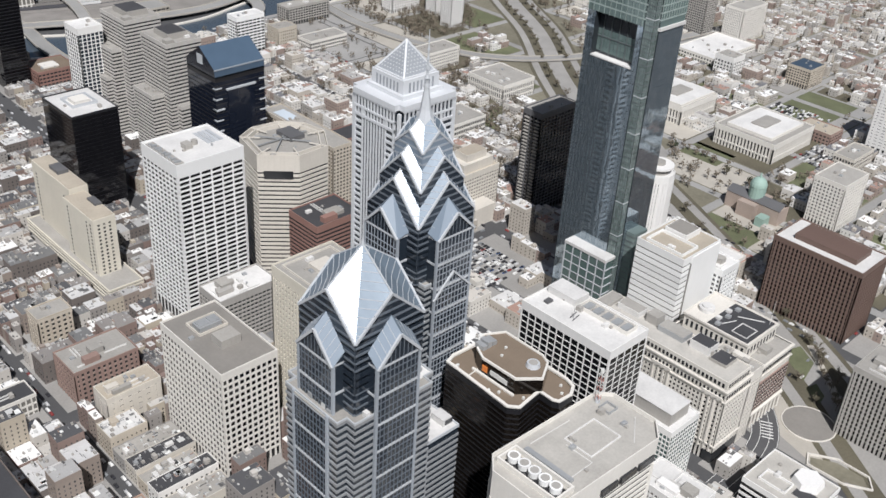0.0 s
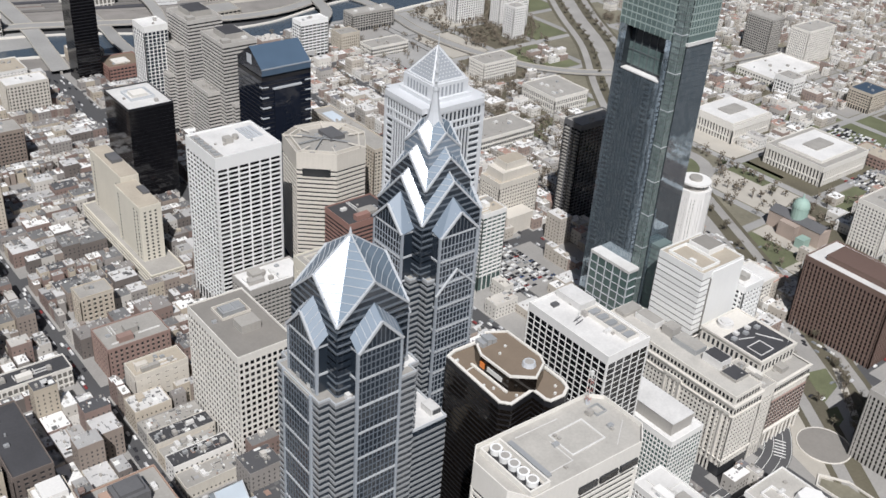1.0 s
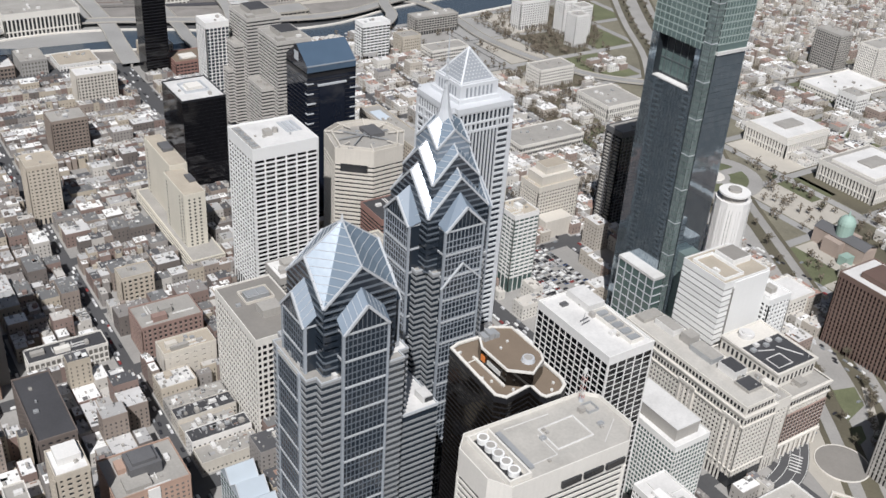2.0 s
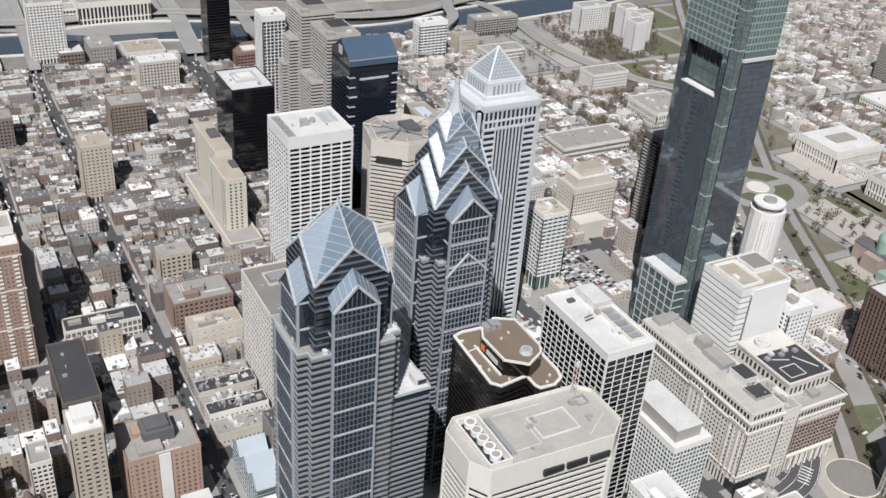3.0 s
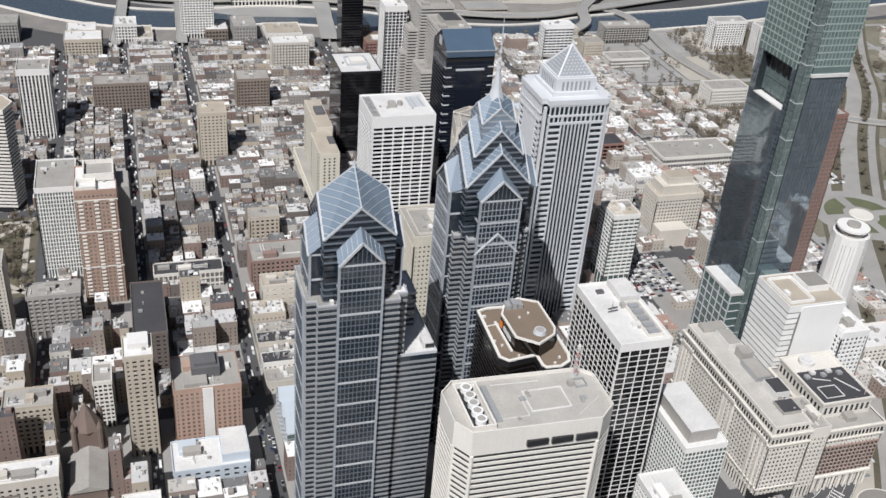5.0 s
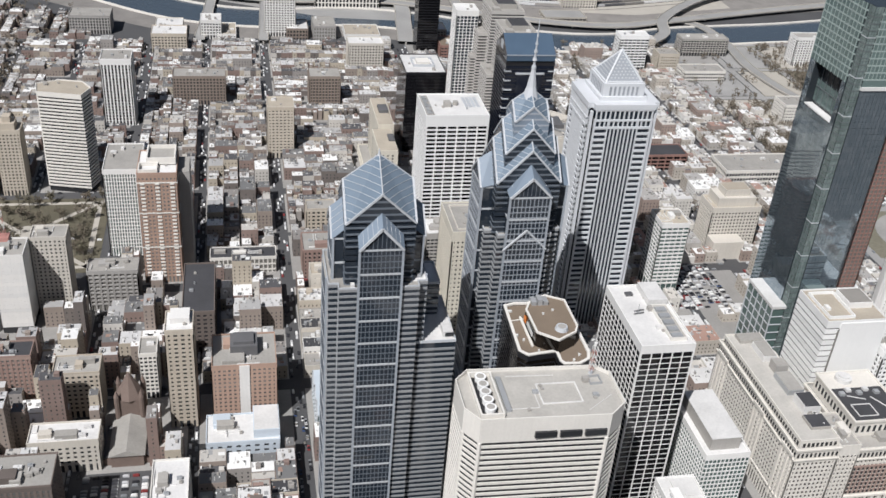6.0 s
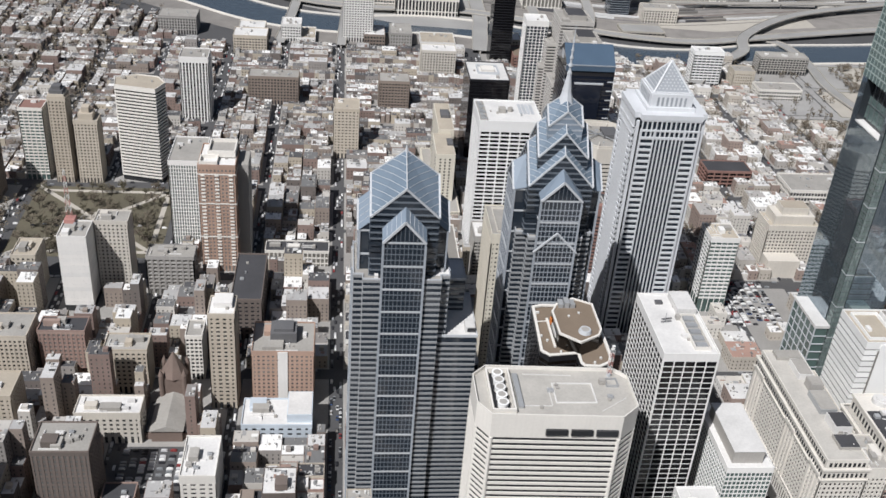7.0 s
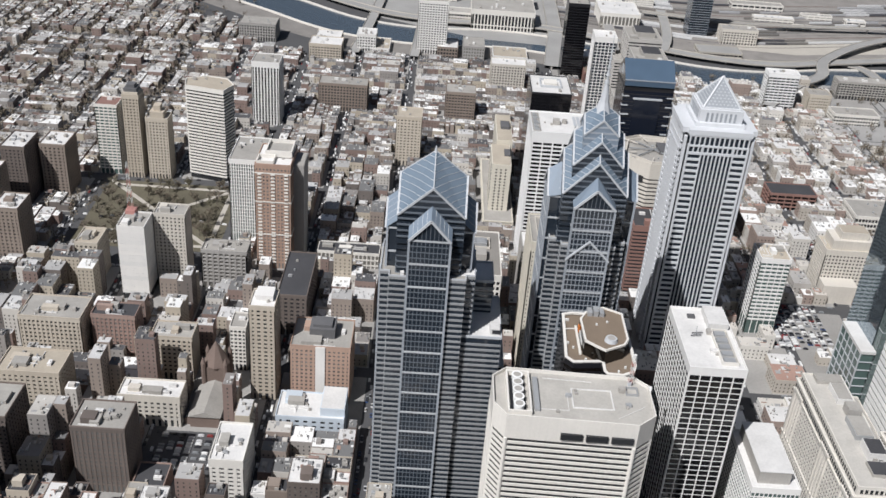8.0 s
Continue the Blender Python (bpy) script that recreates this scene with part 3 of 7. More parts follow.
# ---- the two chevron-crowned towers ----
def chevron_tower(label, cx, cy, low, low_top, up, up_top, notch, bay, front, low_side, eave, apex, back_eave, ridge, tiers, tip, spire, fh, fold=1.0):
    t = thing("skyscraper", label, "skyscraper", "chevron crowned towers", at=(cx, cy, 0))

    def star(sx, sy, n):
        return [(-sx + n, -sy), (sx - n, -sy), (sx - n, -sy + n), (sx, -sy + n), (sx, sy - n), (sx - n, sy - n), (sx - n, sy), (-sx + n, sy), (-sx + n, sy - n), (-sx, sy - n), (-sx, -sy + n), (-sx + n, -sy + n)]

    for s, n, za, zb, thick in ((low, notch, 0, low_top, 0.38), ((up, up), 0.6, low_top, up_top, 0.22)):
        part("glass_body", Build().prism(inset(star(*s, n), 0.35), za, zb), G_BLUE, t, "dark blue mirror glass")
        count = int((zb - za) / fh)
        me = Build().prism(star(*s, n), 0, fh * thick).mesh("spandrel", M_ALU if za == 0 else M_NAVY)
        for i in range(count + 1):
            put("spandrel", me, t, (0, 0, za + min(i * fh, zb - za - fh * thick)))
    part("terrace", Build().prism(star(*low, notch), low_top, low_top + 0.25), M_ROOFGREY, t)
    part("terrace_parapet", Build().ring(star(*low, notch), 0.5, low_top + 0.2, low_top + 1.2), M_ALULIGHT, t)
    # four glazed bays with belts and pilasters, each ending in a gabled dormer
    f = front
    belt = fh * 4
    for q in range(4):
        rot = Matrix.Rotation(q * math.pi / 2, 4, "Z")
        reach = low_side if q % 2 else front

        def side(name, b, mat, lab="", kind=""):
            b.v = [tuple(rot @ Vector(p)) for p in b.v]
            return part(name, b, mat, t, lab, kind)

        side("bay_glass", Build().box(-bay + 0.3, bay - 0.3, -f + 0.35, -up + 4, 0, eave), G_BLUE, "blue glass bay")
        for s in (-1, 1):
            side("pilaster", Build().box(s * bay - 0.55, s * bay + 0.55, -f - 0.1, -f + 1.0, 0, eave), M_PALEBLUEMETAL)
        for i in range(int(eave / belt) + 1):
            side("belt", Build().box(-bay, bay, -f, -up + 3, max(0.1, eave - i * belt - 1.0), max(0.4, eave - i * belt)), M_ALULIGHT)
        grid = Build()
        for i in range(1, 10):
            x = -bay + i * 2 * bay / 10
            grid.box(x - 0.17, x + 0.17, -f + 0.12, -f + 0.5, 0, eave)
        for i in range(int(eave / fh)):
            grid.box(-bay, bay, -f + 0.2, -f + 0.5, i * fh, i * fh + 0.5)
        side("mullion_grid", grid, M_PALEBLUEMETAL if spire else M_NAVY, "grey aluminium window grid", "stuff")
        if reach > front:
            side("lower_bay_glass", Build().box(-bay + 0.3, bay - 0.3, -reach + 0.35, -up + 4, 0, low_top), G_BLUE, "blue glass bay")
            for s in (-1, 1):
                side("lower_pilaster", Build().box(s * bay - 0.55, s * bay + 0.55, -reach - 0.1, -reach + 1.0, 0, low_top + 1), M_PALEBLUEMETAL)
            for i in range(int(low_top / belt) + 1):
                side("lower_belt", Build().box(-bay, bay, -reach, -up, max(0.1, low_top - i * belt - 1.0), max(0.4, low_top - i * belt)), M_ALULIGHT)
            grid = Build()
            for i in range(1, 10):
                x = -bay + i * 2 * bay / 10
                grid.box(x - 0.17, x + 0.17, -reach + 0.12, -reach + 0.5, 0, low_top)
            for i in range(int(low_top / fh)):
                grid.box(-bay, bay, -reach + 0.2, -reach + 0.5, i * fh, i * fh + 0.5)
            side("lower_mullion_grid", grid, M_NAVY, "grey aluminium window grid", "stuff")
            side("bay_terrace", Build().box(-bay, bay, -reach, -front + 0.5, low_top - 0.2, low_top + 0.3), M_ROOFGREY)
        back = -tiers[0][0]
        gable = Build().face((-bay, -f + 0.15, eave), (bay, -f + 0.15, eave), (0, -f + 0.15, apex)).face((bay, -f + 0.5, eave), (-bay, -f + 0.5, eave), (0, -f + 0.5, apex))
        side("dormer_front", gable, G_BLUE, "blue glass gable front")
        for sx in (-1, 1):
            cheek = Build().face((sx * bay, -f, eave), (sx * bay, back, eave), (sx * bay, back, back_eave))
            side("dormer_cheek", cheek, G_BLUE)
        bars = Build()
        for i in range(1, 10):
            x = -bay + i * 2 * bay / 10
            bars.box(x - 0.15, x + 0.15, -f, -f + 0.4, eave, eave + max(0.3, (apex - eave) * (1 - abs(x) / bay)))
        side("dormer_glazing", bars, M_NAVY, "grey gable glazing bars", "stuff")
        for sx in (-1, 1):
            ex = sx * (bay + 0.5)
            q4 = [(ex, -f - 0.4, eave - 0.3), (0, -f - 0.4, apex + 0.1), (0, back, ridge), (ex, back, back_eave - 0.3)]
            sl = Build().face(*q4).face(*[(x, y, z - 0.35) for x, y, z in reversed(q4)])
            side("dormer_roof", sl, G_DORMER, "pale blue glass roof slope")
            tr = Build().bar((sx * (bay + 0.2), -f - 0.3, eave - 0.5), (0, -f - 0.3, apex - 0.3), 1.1)
            side("dormer_trim", tr, M_ALULIGHT, "pale metal gable trim")
            seams = Build()
            for i in range(1, 5):
                k = i / 5
                p0 = Vector(q4[0]).lerp(Vector(q4[1]), k)
                p1 = Vector(q4[3]).lerp(Vector(q4[2]), k)
                seams.bar(tuple(p0 + Vector((0, 0, 0.04))), tuple(p1 + Vector((0, 0, 0.04))), 0.14)
            side("roof_seams", seams, M_ALULIGHT, "thin pale roof seams", "stuff")
        # crown
        for s, zc, zp in tiers:
            zt = zp + (zp - zc) * fold
            wall = Build().face((-s, -s, zc - 22), (s, -s, zc - 22), (s, -s, zc), (0, -s, zp), (-s, -s, zc))
            side("gable_wall", wall, G_BLUE if s > 10 else G_DORMER, "blue glass gable")
            lines = Build()
            z = zc - 12
            while z < zp - 2:
                hw = s if z < zc else s * (zp - z) / (zp - zc)
                lines.box(-hw + 0.1, hw - 0.1, -s - 0.14, -s + 0.1, z, z + fh * 0.3)
                z += fh
            side("gable_band", lines, M_NAVY if s > 10 else M_PALEBLUEMETAL, "grey metal banding", "stuff")
            top, corner_ = Vector((0, 0, zt)), Vector((s, -s, zc))
            for peak in (Vector((0, -s, zp)), Vector((s, 0, zp))):
                tri = (top, peak, corner_) if peak.x == 0 else (top, corner_, peak)
                side("crown_glass", Build().face(*[tuple(v) for v in tri]), G_ROOF, "pale blue sloping crown glass")
                ribs = Build()
                n = max(4, int((zt - zc) / 2.3))
                for i in range(1, n):
                    z = zc + (zt - zc) * i / n
                    a = corner_.lerp(top, i / n)
                    b = corner_.lerp(peak, (z - zc) / (zp - zc)) if z < zp else peak.lerp(top, (z - zp) / (zt - zp))
                    ribs.bar(tuple(a + Vector((0, 0, 0.08))), tuple(b + Vector((0, 0, 0.08))), 0.2)
                side("rib_lattice", ribs, M_ALULIGHT, "thin pale glazing ribs", "stuff")
            tr = Build().bar((0, 0, zt), (0, -s, zp), 0.5).bar((0, -s, zp), (s, -s, zc), 0.9).bar((-s, -s, zc), (0, -s, zp), 0.9)
            side("crown_trim", tr, M_ALULIGHT, "pale metal edge of the crown")
    part("finial", Build().cone(0, 0, tip - 8, tip, 1.7, 0.2, 8), M_ALULIGHT, t, "pale metal finial")
    if spire:
        part("spire_base", Build().cone(0, 0, tip - 9, tip - 2, 4.8, 2.6, 8).cone(0, 0, tip - 2, tip + 9, 2.6, 0.9, 8), M_ALULIGHT, t, "flared pale metal spire foot")
        part("spire", Build().cone(0, 0, tip + 6, spire, 0.75, 0.15, 6), M_ALULIGHT, t, "thin pale metal spire")
        for i in range(5):
            z = tip + 8 + i * 4.2
            part("spire_collar", Build().cone(0, 0, z, z + 1.4, 1.5 - i * 0.2, 1.1 - i * 0.2, 8), M_ALULIGHT, t)
    return t


two = chevron_tower("tall blue glass tower with grey bands and a gabled pyramid crown", 178, 239, (23.6, 20), 157, 16.2, 190, 4.5, 10, 21.5, 24.2, 179.4, 190.4, 184.2, 195.4, [(16.2, 189.6, 204.4)], 219.5, 0, 3.25, 0.84)
one = chevron_tower("taller blue glass tower with stacked chevron crown and spire", 265, 301, (21, 21), 147, 17.4, 177, 6, 11, 24, 24, 172, 183, 173.5, 187.8, [(17.4, 176.9, 195.4), (13.4, 192, 206), (9.2, 207.9, 216.4)], 226, 260, 3.25, 0.8)
for tt, zz, ff in ((two, 160, 21.5), (one, 152, 24)):
    v = Build()
    w = 10 if tt is two else 12
    v.bar((-w, -ff - 0.15, zz - w * 1.0), (0, -ff - 0.15, zz), 0.9).bar((w, -ff - 0.15, zz - w * 1.0), (0, -ff - 0.15, zz), 0.9)
    if tt is one:
        part("bay_chevron", v, M_ALULIGHT, tt, "pale metal chevron across the bay")
for x0, x1, y0, y1, z in ((196, 218, 222.5, 262, 122), (202, 213, 246, 266, 141), (200, 222, 234, 270, 96)):
    w = Build().box(x0 - 178 + 0.3, x1 - 178 - 0.3, y0 - 239 + 0.3, y1 - 239 - 0.3, 0, z)
    part("wing_glass", w, G_BLUE, two, "dark blue glass wing")
    me = Build().prism(rect(x0 - 178, x1 - 178, y0 - 239, y1 - 239), 0, 1.35).mesh("wing_spandrel", M_ALU)
    for i in range(int(z / 3.25)):
        put("wing_spandrel", me, two, (0, 0, i * 3.25))
    part("wing_roof", Build().prism(rect(x0 - 177.6, x1 - 178.4, y0 - 238.6, y1 - 239.4), z - 0.3, z + 0.1), M_ROOFWHITE, two, "pale wing terrace")
    part("wing_parapet", Build().ring(rect(x0 - 178, x1 - 178, y0 - 239, y1 - 239), 0.4, z - 0.4, z + 1.1), M_ALULIGHT, two)
part("terrace_pavilion", Build().box(34, 39, -13, -6, 122, 125.5), M_ROOFWHITE, two, "white pavilion on the wing terrace")
part("pavilion_glazing", Build().box(35, 39.2, -13.2, -7, 122.6, 124.9), G_DARK, two)
part("east_terrace", Build().box(16.5, 23.2, -15, 12, 157.25, 157.4), M_ROOFWHITE, two, "white terrace on the shoulder")
part("shoulder_block", Build().box(17.2, 22, 2, 9, 157.4, 160.2), M_ROOFWHITE, two)
for k, (tx, ty) in enumerate(((-21, -8), (-20.5, -4.5), (-20.8, 3), (-19.5, 8), (20, -11), (-12.5, -18.5), (9.5, -18.4))):
    part("terrace_unit", Build().box(tx - 0.9, tx + 0.9, ty - 1.1, ty + 1.1, 157.2, 158.6 + (k % 3) * 0.5), (M_STEEL, M_ROOFWHITE)[k % 2], two)

hall = thing("glass_hall", "pale blue glass hall with a folded gable roof", "hall", at=(164.5, 313, 0))
part("glass_body", Build().box(-8, 8, -21, 21, 0, 20), G_PALEGREEN, hall)
for k in range(3):
    ya, yb = -21 + k * 14, -7 + k * 14
    part("roof_slope", Build().face((-8, ya, 20), (8, ya, 20), (8, ya + 7, 27), (-8, ya + 7, 27)).face((-8, ya + 7, 27), (8, ya + 7, 27), (8, yb, 20), (-8, yb, 20)), G_ICE, hall, "pale blue glass slope")
    for sx in (-8, 8):
        part("gable_pane", Build().face((sx, ya, 20), (sx, yb, 20), (sx, ya + 7, 27)), G_ICE, hall)
        part("gable_frame", Build().bar((sx, ya, 20), (sx, ya + 7, 27), 0.5).bar((sx, ya + 7, 27), (sx, yb, 20), 0.5), M_ALULIGHT, hall)
frame_bars = Build()
for k in range(12):
    frame_bars.box(-8.15, -7.9, -21 + k * 3.8 - 0.12, -21 + k * 3.8 + 0.12, 0, 20)
for k in range(6):
    frame_bars.box(-8.15, 8.15, -21.15, 21.15, 3 + k * 3.3, 3.25 + k * 3.3)
part("glazing_bars", frame_bars, M_ALULIGHT, hall, "pale metal glazing bars", "stuff")

# ---- tall buildings ----
RESERVED = [(155.5, 173.5, 291, 335), (150, 240, 210, 274), (236, 294, 262, 345), (486, 600, 100, 262), (429, 600, 80, 197), (438, 492, 408, 474)]


def keep(x0, x1, y0, y1):
    RESERVED.append((x0 - 2, x1 + 2, y0 - 2, y1 + 2))
    return rect(x0, x1, y0, y1)


M_CSROOF = surf("stained_beige_roof", (0.47, 0.45, 0.415), 0.9, 0.22, 0.09, 0.8)
# white concrete block with chamfered corners and a fan deck
CS = [(219, 168), (281, 166), (290, 174), (290, 197), (284, 203), (220, 205), (213, 198), (213, 177)]
RESERVED.append((208, 295, 160, 209))
cs = tower("white precast office tower with chamfered corners and ribbon windows", CS, 116, M_CREAM, fh=3.3, slab=1.5, deep=0.5, top=12, roof=M_CSROOF, units=0, parapet=2.0, pier=0.0, panes=0)
ccx, ccy = sum(p[0] for p in CS) / 8, sum(p[1] for p in CS) / 8


def cs_part(name, b, mat, lab=""):
    b.v = [(x - ccx, y - ccy, z) for x, y, z in b.v]
    return part(name, b, mat, cs, lab)


for i, p in enumerate(CS):
    cs_part("corner_column", Build().cone(p[0] + (ccx - p[0]) * 0.02, p[1] + (ccy - p[1]) * 0.02, 0, 104, 1.0, 1.0, 8), M_CREAM)
for i in range(3):
    x = 245 + i * 12
    cs_part("louvre", Build().box(x, x + 10.4, 166.6 - (x - 219) * 0.03, 168, 106.6, 109.8), G_DARK, "dark louvred opening")
cs_part("roof_curb", Build().ring(rect(251, 271, 178, 193), 0.6, 116, 116.5), M_ROOFWHITE)
cs_part("fan_deck", Build().box(221.5, 228.5, 172, 200, 116, 116.6), M_BLACK, "dark sunken fan deck")
cs_part("deck_wall", Build().ring(rect(219.5, 231, 170.5, 202), 0.9, 116, 118.6), M_CREAM)
for a, b in (((234, 176), (249, 176)), ((249, 176), (249, 190)), ((272, 172), (286, 182)), ((238, 200), (262, 199))):
    cs_part("roof_seam", Build().bar((*a, 116.12), (*b, 116.12), 0.35), M_ROOFWHITE)
cs_part("deck_screen", Build().box(232.5, 235, 174, 199, 116, 117.5), M_STEEL)
for i in range(5):
    fan = cs_part("cooling_fan", Build().cone(225, 175.2 + i * 5.6, 116.6, 119.4, 2.5, 2.75, 18), M_BRIGHT, "white round cooling fan")
    fb = Build().cone(225 - ccx, 175.2 + i * 5.6 - ccy, 119.4, 119.5, 1.9, 1.9, 14)
    part("fan_grille", fb, M_GREYCON, fan)
cs_part("hatch", Build().ring(rect(278, 284, 190, 196), 0.4, 116, 117.4), M_STEEL)
M_FADEDRED = surf("faded_red_paint", (0.5, 0.25, 0.22), 0.6, 0.1, bump=0.0)
cs_part("mast_foot", Build().cone(281, 199, 116, 118, 1.2, 1.1, 6), M_ALULIGHT, "pale lattice mast foot")
for i in range(6):
    z = 118 + i * 2.4
    for dx, dy in ((-0.8, -0.8), (0.8, -0.8), (0.8, 0.8), (-0.8, 0.8)):
        cs_part("mast_leg", Build().bar((281 + dx, 199 + dy, z), (281 + dx, 199 + dy, z + 2.4), 0.2), M_PAINT if i % 2 else M_FADEDRED)
    cs_part("mast_brace", Build().bar((280.2, 198.2, z), (281.8, 199.8, z + 2.4), 0.16).bar((281.8, 198.2, z), (280.2, 199.8, z + 2.4), 0.16), M_PAINT if i % 2 else M_FADEDRED)
cs_part("mast_drum", Build().cone(281, 199, 132.4, 134.4, 0.9, 0.9, 8), M_PAINT)
roof_units(cs, -14, 36, -14, 14, 116.1, 7, random.Random(4))

# black grid tower with white frame
fp = tower("black glass office tower with white concrete grid", keep(315, 345, 218, 275), 115, M_WHITE, G_BLACK, fh=3.5, slab=0.5, deep=0.2, proud=0.1, pier=0.6, bay=5, bays=(5.6, 4.8), top=4.2, base=8, roof=M_ROOFWHITE, units=5, panes=300, seed=3, corner=0.6, fine=True)
part("penthouse", Build().box(2, 13, 8, 26, 115, 119), M_ROOFWHITE, fp)
part("cooling_pit", Build().box(3, 11, -24, 6, 115.05, 115.5), M_GREYCON, fp)
part("pit_wall", Build().ring(rect(2.6, 11.4, -24.4, 6.4), 0.5, 115.05, 117.2), M_CREAM, fp)
for i in range(5):
    part("cooling_tower", Build().box(4, 10, -23 + i * 6, -19.4 + i * 6, 115.4, 116.9), M_STEEL, fp)
part("roof_mast", Build().bar((-6, 2, 115), (-6, 2, 121), 0.25), M_STEEL, fp)
for a, b in ((-9, -4), (-8, -1.5)):
    part("mast_arm", Build().bar((a, b + 4, 116.2), (a + 6, b + 5, 116.2), 0.4), M_SLATE, fp)
part("roof_hatch", Build().box(-7, -3, 18, 21, 115, 116.4), M_SLATE, fp)

# dark octagonal tower with brown gravel roofs
PN = [(252, 226), (256, 221.5), (271, 223.5), (271, 216), (272.5, 213), (281, 212.5), (287, 216), (289, 222), (289, 260), (283, 268), (260, 269), (254, 267)]
RESERVED.append((248, 293, 205, 270))
pn = tower("black glass faceted office tower with cream roof edge", PN, 110, M_BLACK, G_BRONZE, fh=3.1, slab=0.9, deep=0.1, top=2.5, base=5, roof=M_GRAVELROOF, units=0)
pcx2, pcy2 = sum(p[0] for p in PN) / 12, sum(p[1] for p in PN) / 12
PNL = [(x - pcx2, y - pcy2) for x, y in PN]
part("roof_edge", Build().ring(PNL, 1.5, 110.6, 111.6), M_CREAM, pn, "cream roof edge")
UP = [(262, 231), (272, 223), (283, 229.5), (285.5, 235), (285.5, 259), (275.5, 264.5), (265, 258.5), (261.5, 251.5)]
UPL = [(x - pcx2, y - pcy2) for x, y in UP]
part("upper_block", Build().prism(UPL, 100, 118), G_BRONZE, pn, "dark glass penthouse")
part("upper_roof", Build().prism(inset(UPL, 0.6), 118, 118.3), M_GRAVELROOF, pn)
part("upper_edge", Build().ring(UPL, 1.0, 117.9, 119), M_CREAM, pn, "cream roof edge")
part("inner_edge", Build().box(260.0 - pcx2, 261.2 - pcx2, 230 - pcy2, 256 - pcy2, 110.3, 111.2), M_CREAM, pn)
part("cross_wall", Build().bar((254 - pcx2, 253 - pcy2, 110.6), (262 - pcx2, 254 - pcy2, 110.6), 0.5), M_CREAM, pn)
part("roof_dish", Build().cone(276 - pcx2, 233 - pcy2, 118.2, 120.2, 3.6, 3.0, 12), M_ALULIGHT, pn, "pale round cooling unit")
part("roof_dish_cap", Build().cone(276 - pcx2, 233 - pcy2, 120.2, 120.3, 2.2, 2.2, 12), M_GREYCON, pn)
for i in range(3):
    part("cooling_box", Build().box(266 + i * 3.2 - pcx2, 268.6 + i * 3.2 - pcx2, 255 - pcy2, 260.5 - pcy2, 118.2, 120.6 + i % 2), M_STEEL, pn)
for x, y in ((256, 262), (257, 262), (255, 240), (257.5, 236), (263, 226), (279, 217), (283, 221), (270, 247), (276, 250)):
    part("roof_vent", Build().box(x - 0.5 - pcx2, x + 0.5 - pcx2, y - 0.5 - pcy2, y + 0.5 - pcy2, 110 if x < 265 or y < 224 else 118, 111.2 if x < 265 or y < 224 else 119.2), M_PAINT, pn)
part("sign_disc", Build().box(260.9 - pcx2, 261.4 - pcx2, 247.5 - pcy2, 250.5 - pcy2, 112.6, 115.8), M_ORANGE, pn, "orange sign disc")
part("sign_bar", Build().box(261.1 - pcx2, 261.5 - pcx2, 235 - pcy2, 245.5 - pcy2, 113, 115.4), M_PAINT, pn, "white sign bar")

# white tower with tall pyramid cap
bx, by = 360, 418
RESERVED.append((333, 386, 392, 444))
BN = [(-20, -22), (20, -22), (20, -18), (23.5, -18), (23.5, 18), (20, 18), (20, 22), (-20, 22), (-20, 18), (-23.5, 18), (-23.5, -18), (-20, -18)]
bn = thing("skyscraper", "white ribbed skyscraper with a pyramid cap", "skyscraper", at=(bx, by, 0))
M_STONE = surf("cool_white_granite", (0.60, 0.615, 0.635), 0.6, 0.08, 0.05, 0.8, (0.58, 0.595, 0.62), streak=0.1)
part("glass_body", Build().prism(inset(BN, 0.6), 0, 168), G_BLUE, bn)


def bn_part(name, b, q, mat=M_STONE, label="", kind=""):
    rot = Matrix.Rotation(q * math.pi / 2, 4, "Z")
    b.v = [tuple(rot @ Vector(p)) for p in b.v]
    return part(name, b, mat, bn, label, kind)


for q in range(4):
    half, f = (20, 22) if q % 2 == 0 else (18, 23.5)
    # plain piers in the middle bay, window grids either side
    for i in range(7):
        x = -7.8 + i * 2.6
        bn_part("rib", Build().box(x - 0.4, x + 0.4, -f - 0.25, -f + 1, 0, 156), q)
    for x, w in ((-10.3, 0.7), (10.3, 0.7), (-half + 0.6, 1.2), (half - 0.6, 1.2)):
        bn_part("pilaster", Build().box(x - w / 2, x + w / 2, -f - 0.45, -f + 1, 0, 163), q)
    for i in range(38):
        z = 4 + i * 4.1
        for s in (-1, 1):
            lo, hi = sorted((s * 10.3, s * half))
            bn_part("spandrel", Build().box(lo, hi, -f - 0.1, -f + 1, z, z + 1.6), q)
    for z, hh in ((156, 1.6), (161.4, 1.2), (168.5, 1.5)):
        bn_part("cornice_band", Build().box(-half, half, -f - 0.4, -f + 1.2, z, z + hh), q)
    for i in range(13):
        x = -half + 1 + i * (2 * half - 2) / 12
        bn_part("top_pier", Build().box(x - 0.4, x + 0.4, -f - 0.3, -f + 1, 157, 169), q)
for x in (-21.8, 21.8):
    for y in (-20, 20):
        part("corner_pier", Build().box(x - 0.9, x + 0.9, y - 0.9, y + 0.9, 0, 168), M_STONE, bn)
part("cornice", Build().prism([(x * 1.03, y * 1.03) for x, y in BN], 169.5, 173), M_STONE, bn)
part("crown_block", Build().prism(rect(-14, 14, -14, 14), 173, 184), M_STONE, bn)
part("crown_block", Build().prism(rect(-16, 16, -16, 16), 173, 175.5), M_STONE, bn)
M_LATTICE = surf("grey_lattice_glass", (0.30, 0.32, 0.345), 0.7, 0.1)
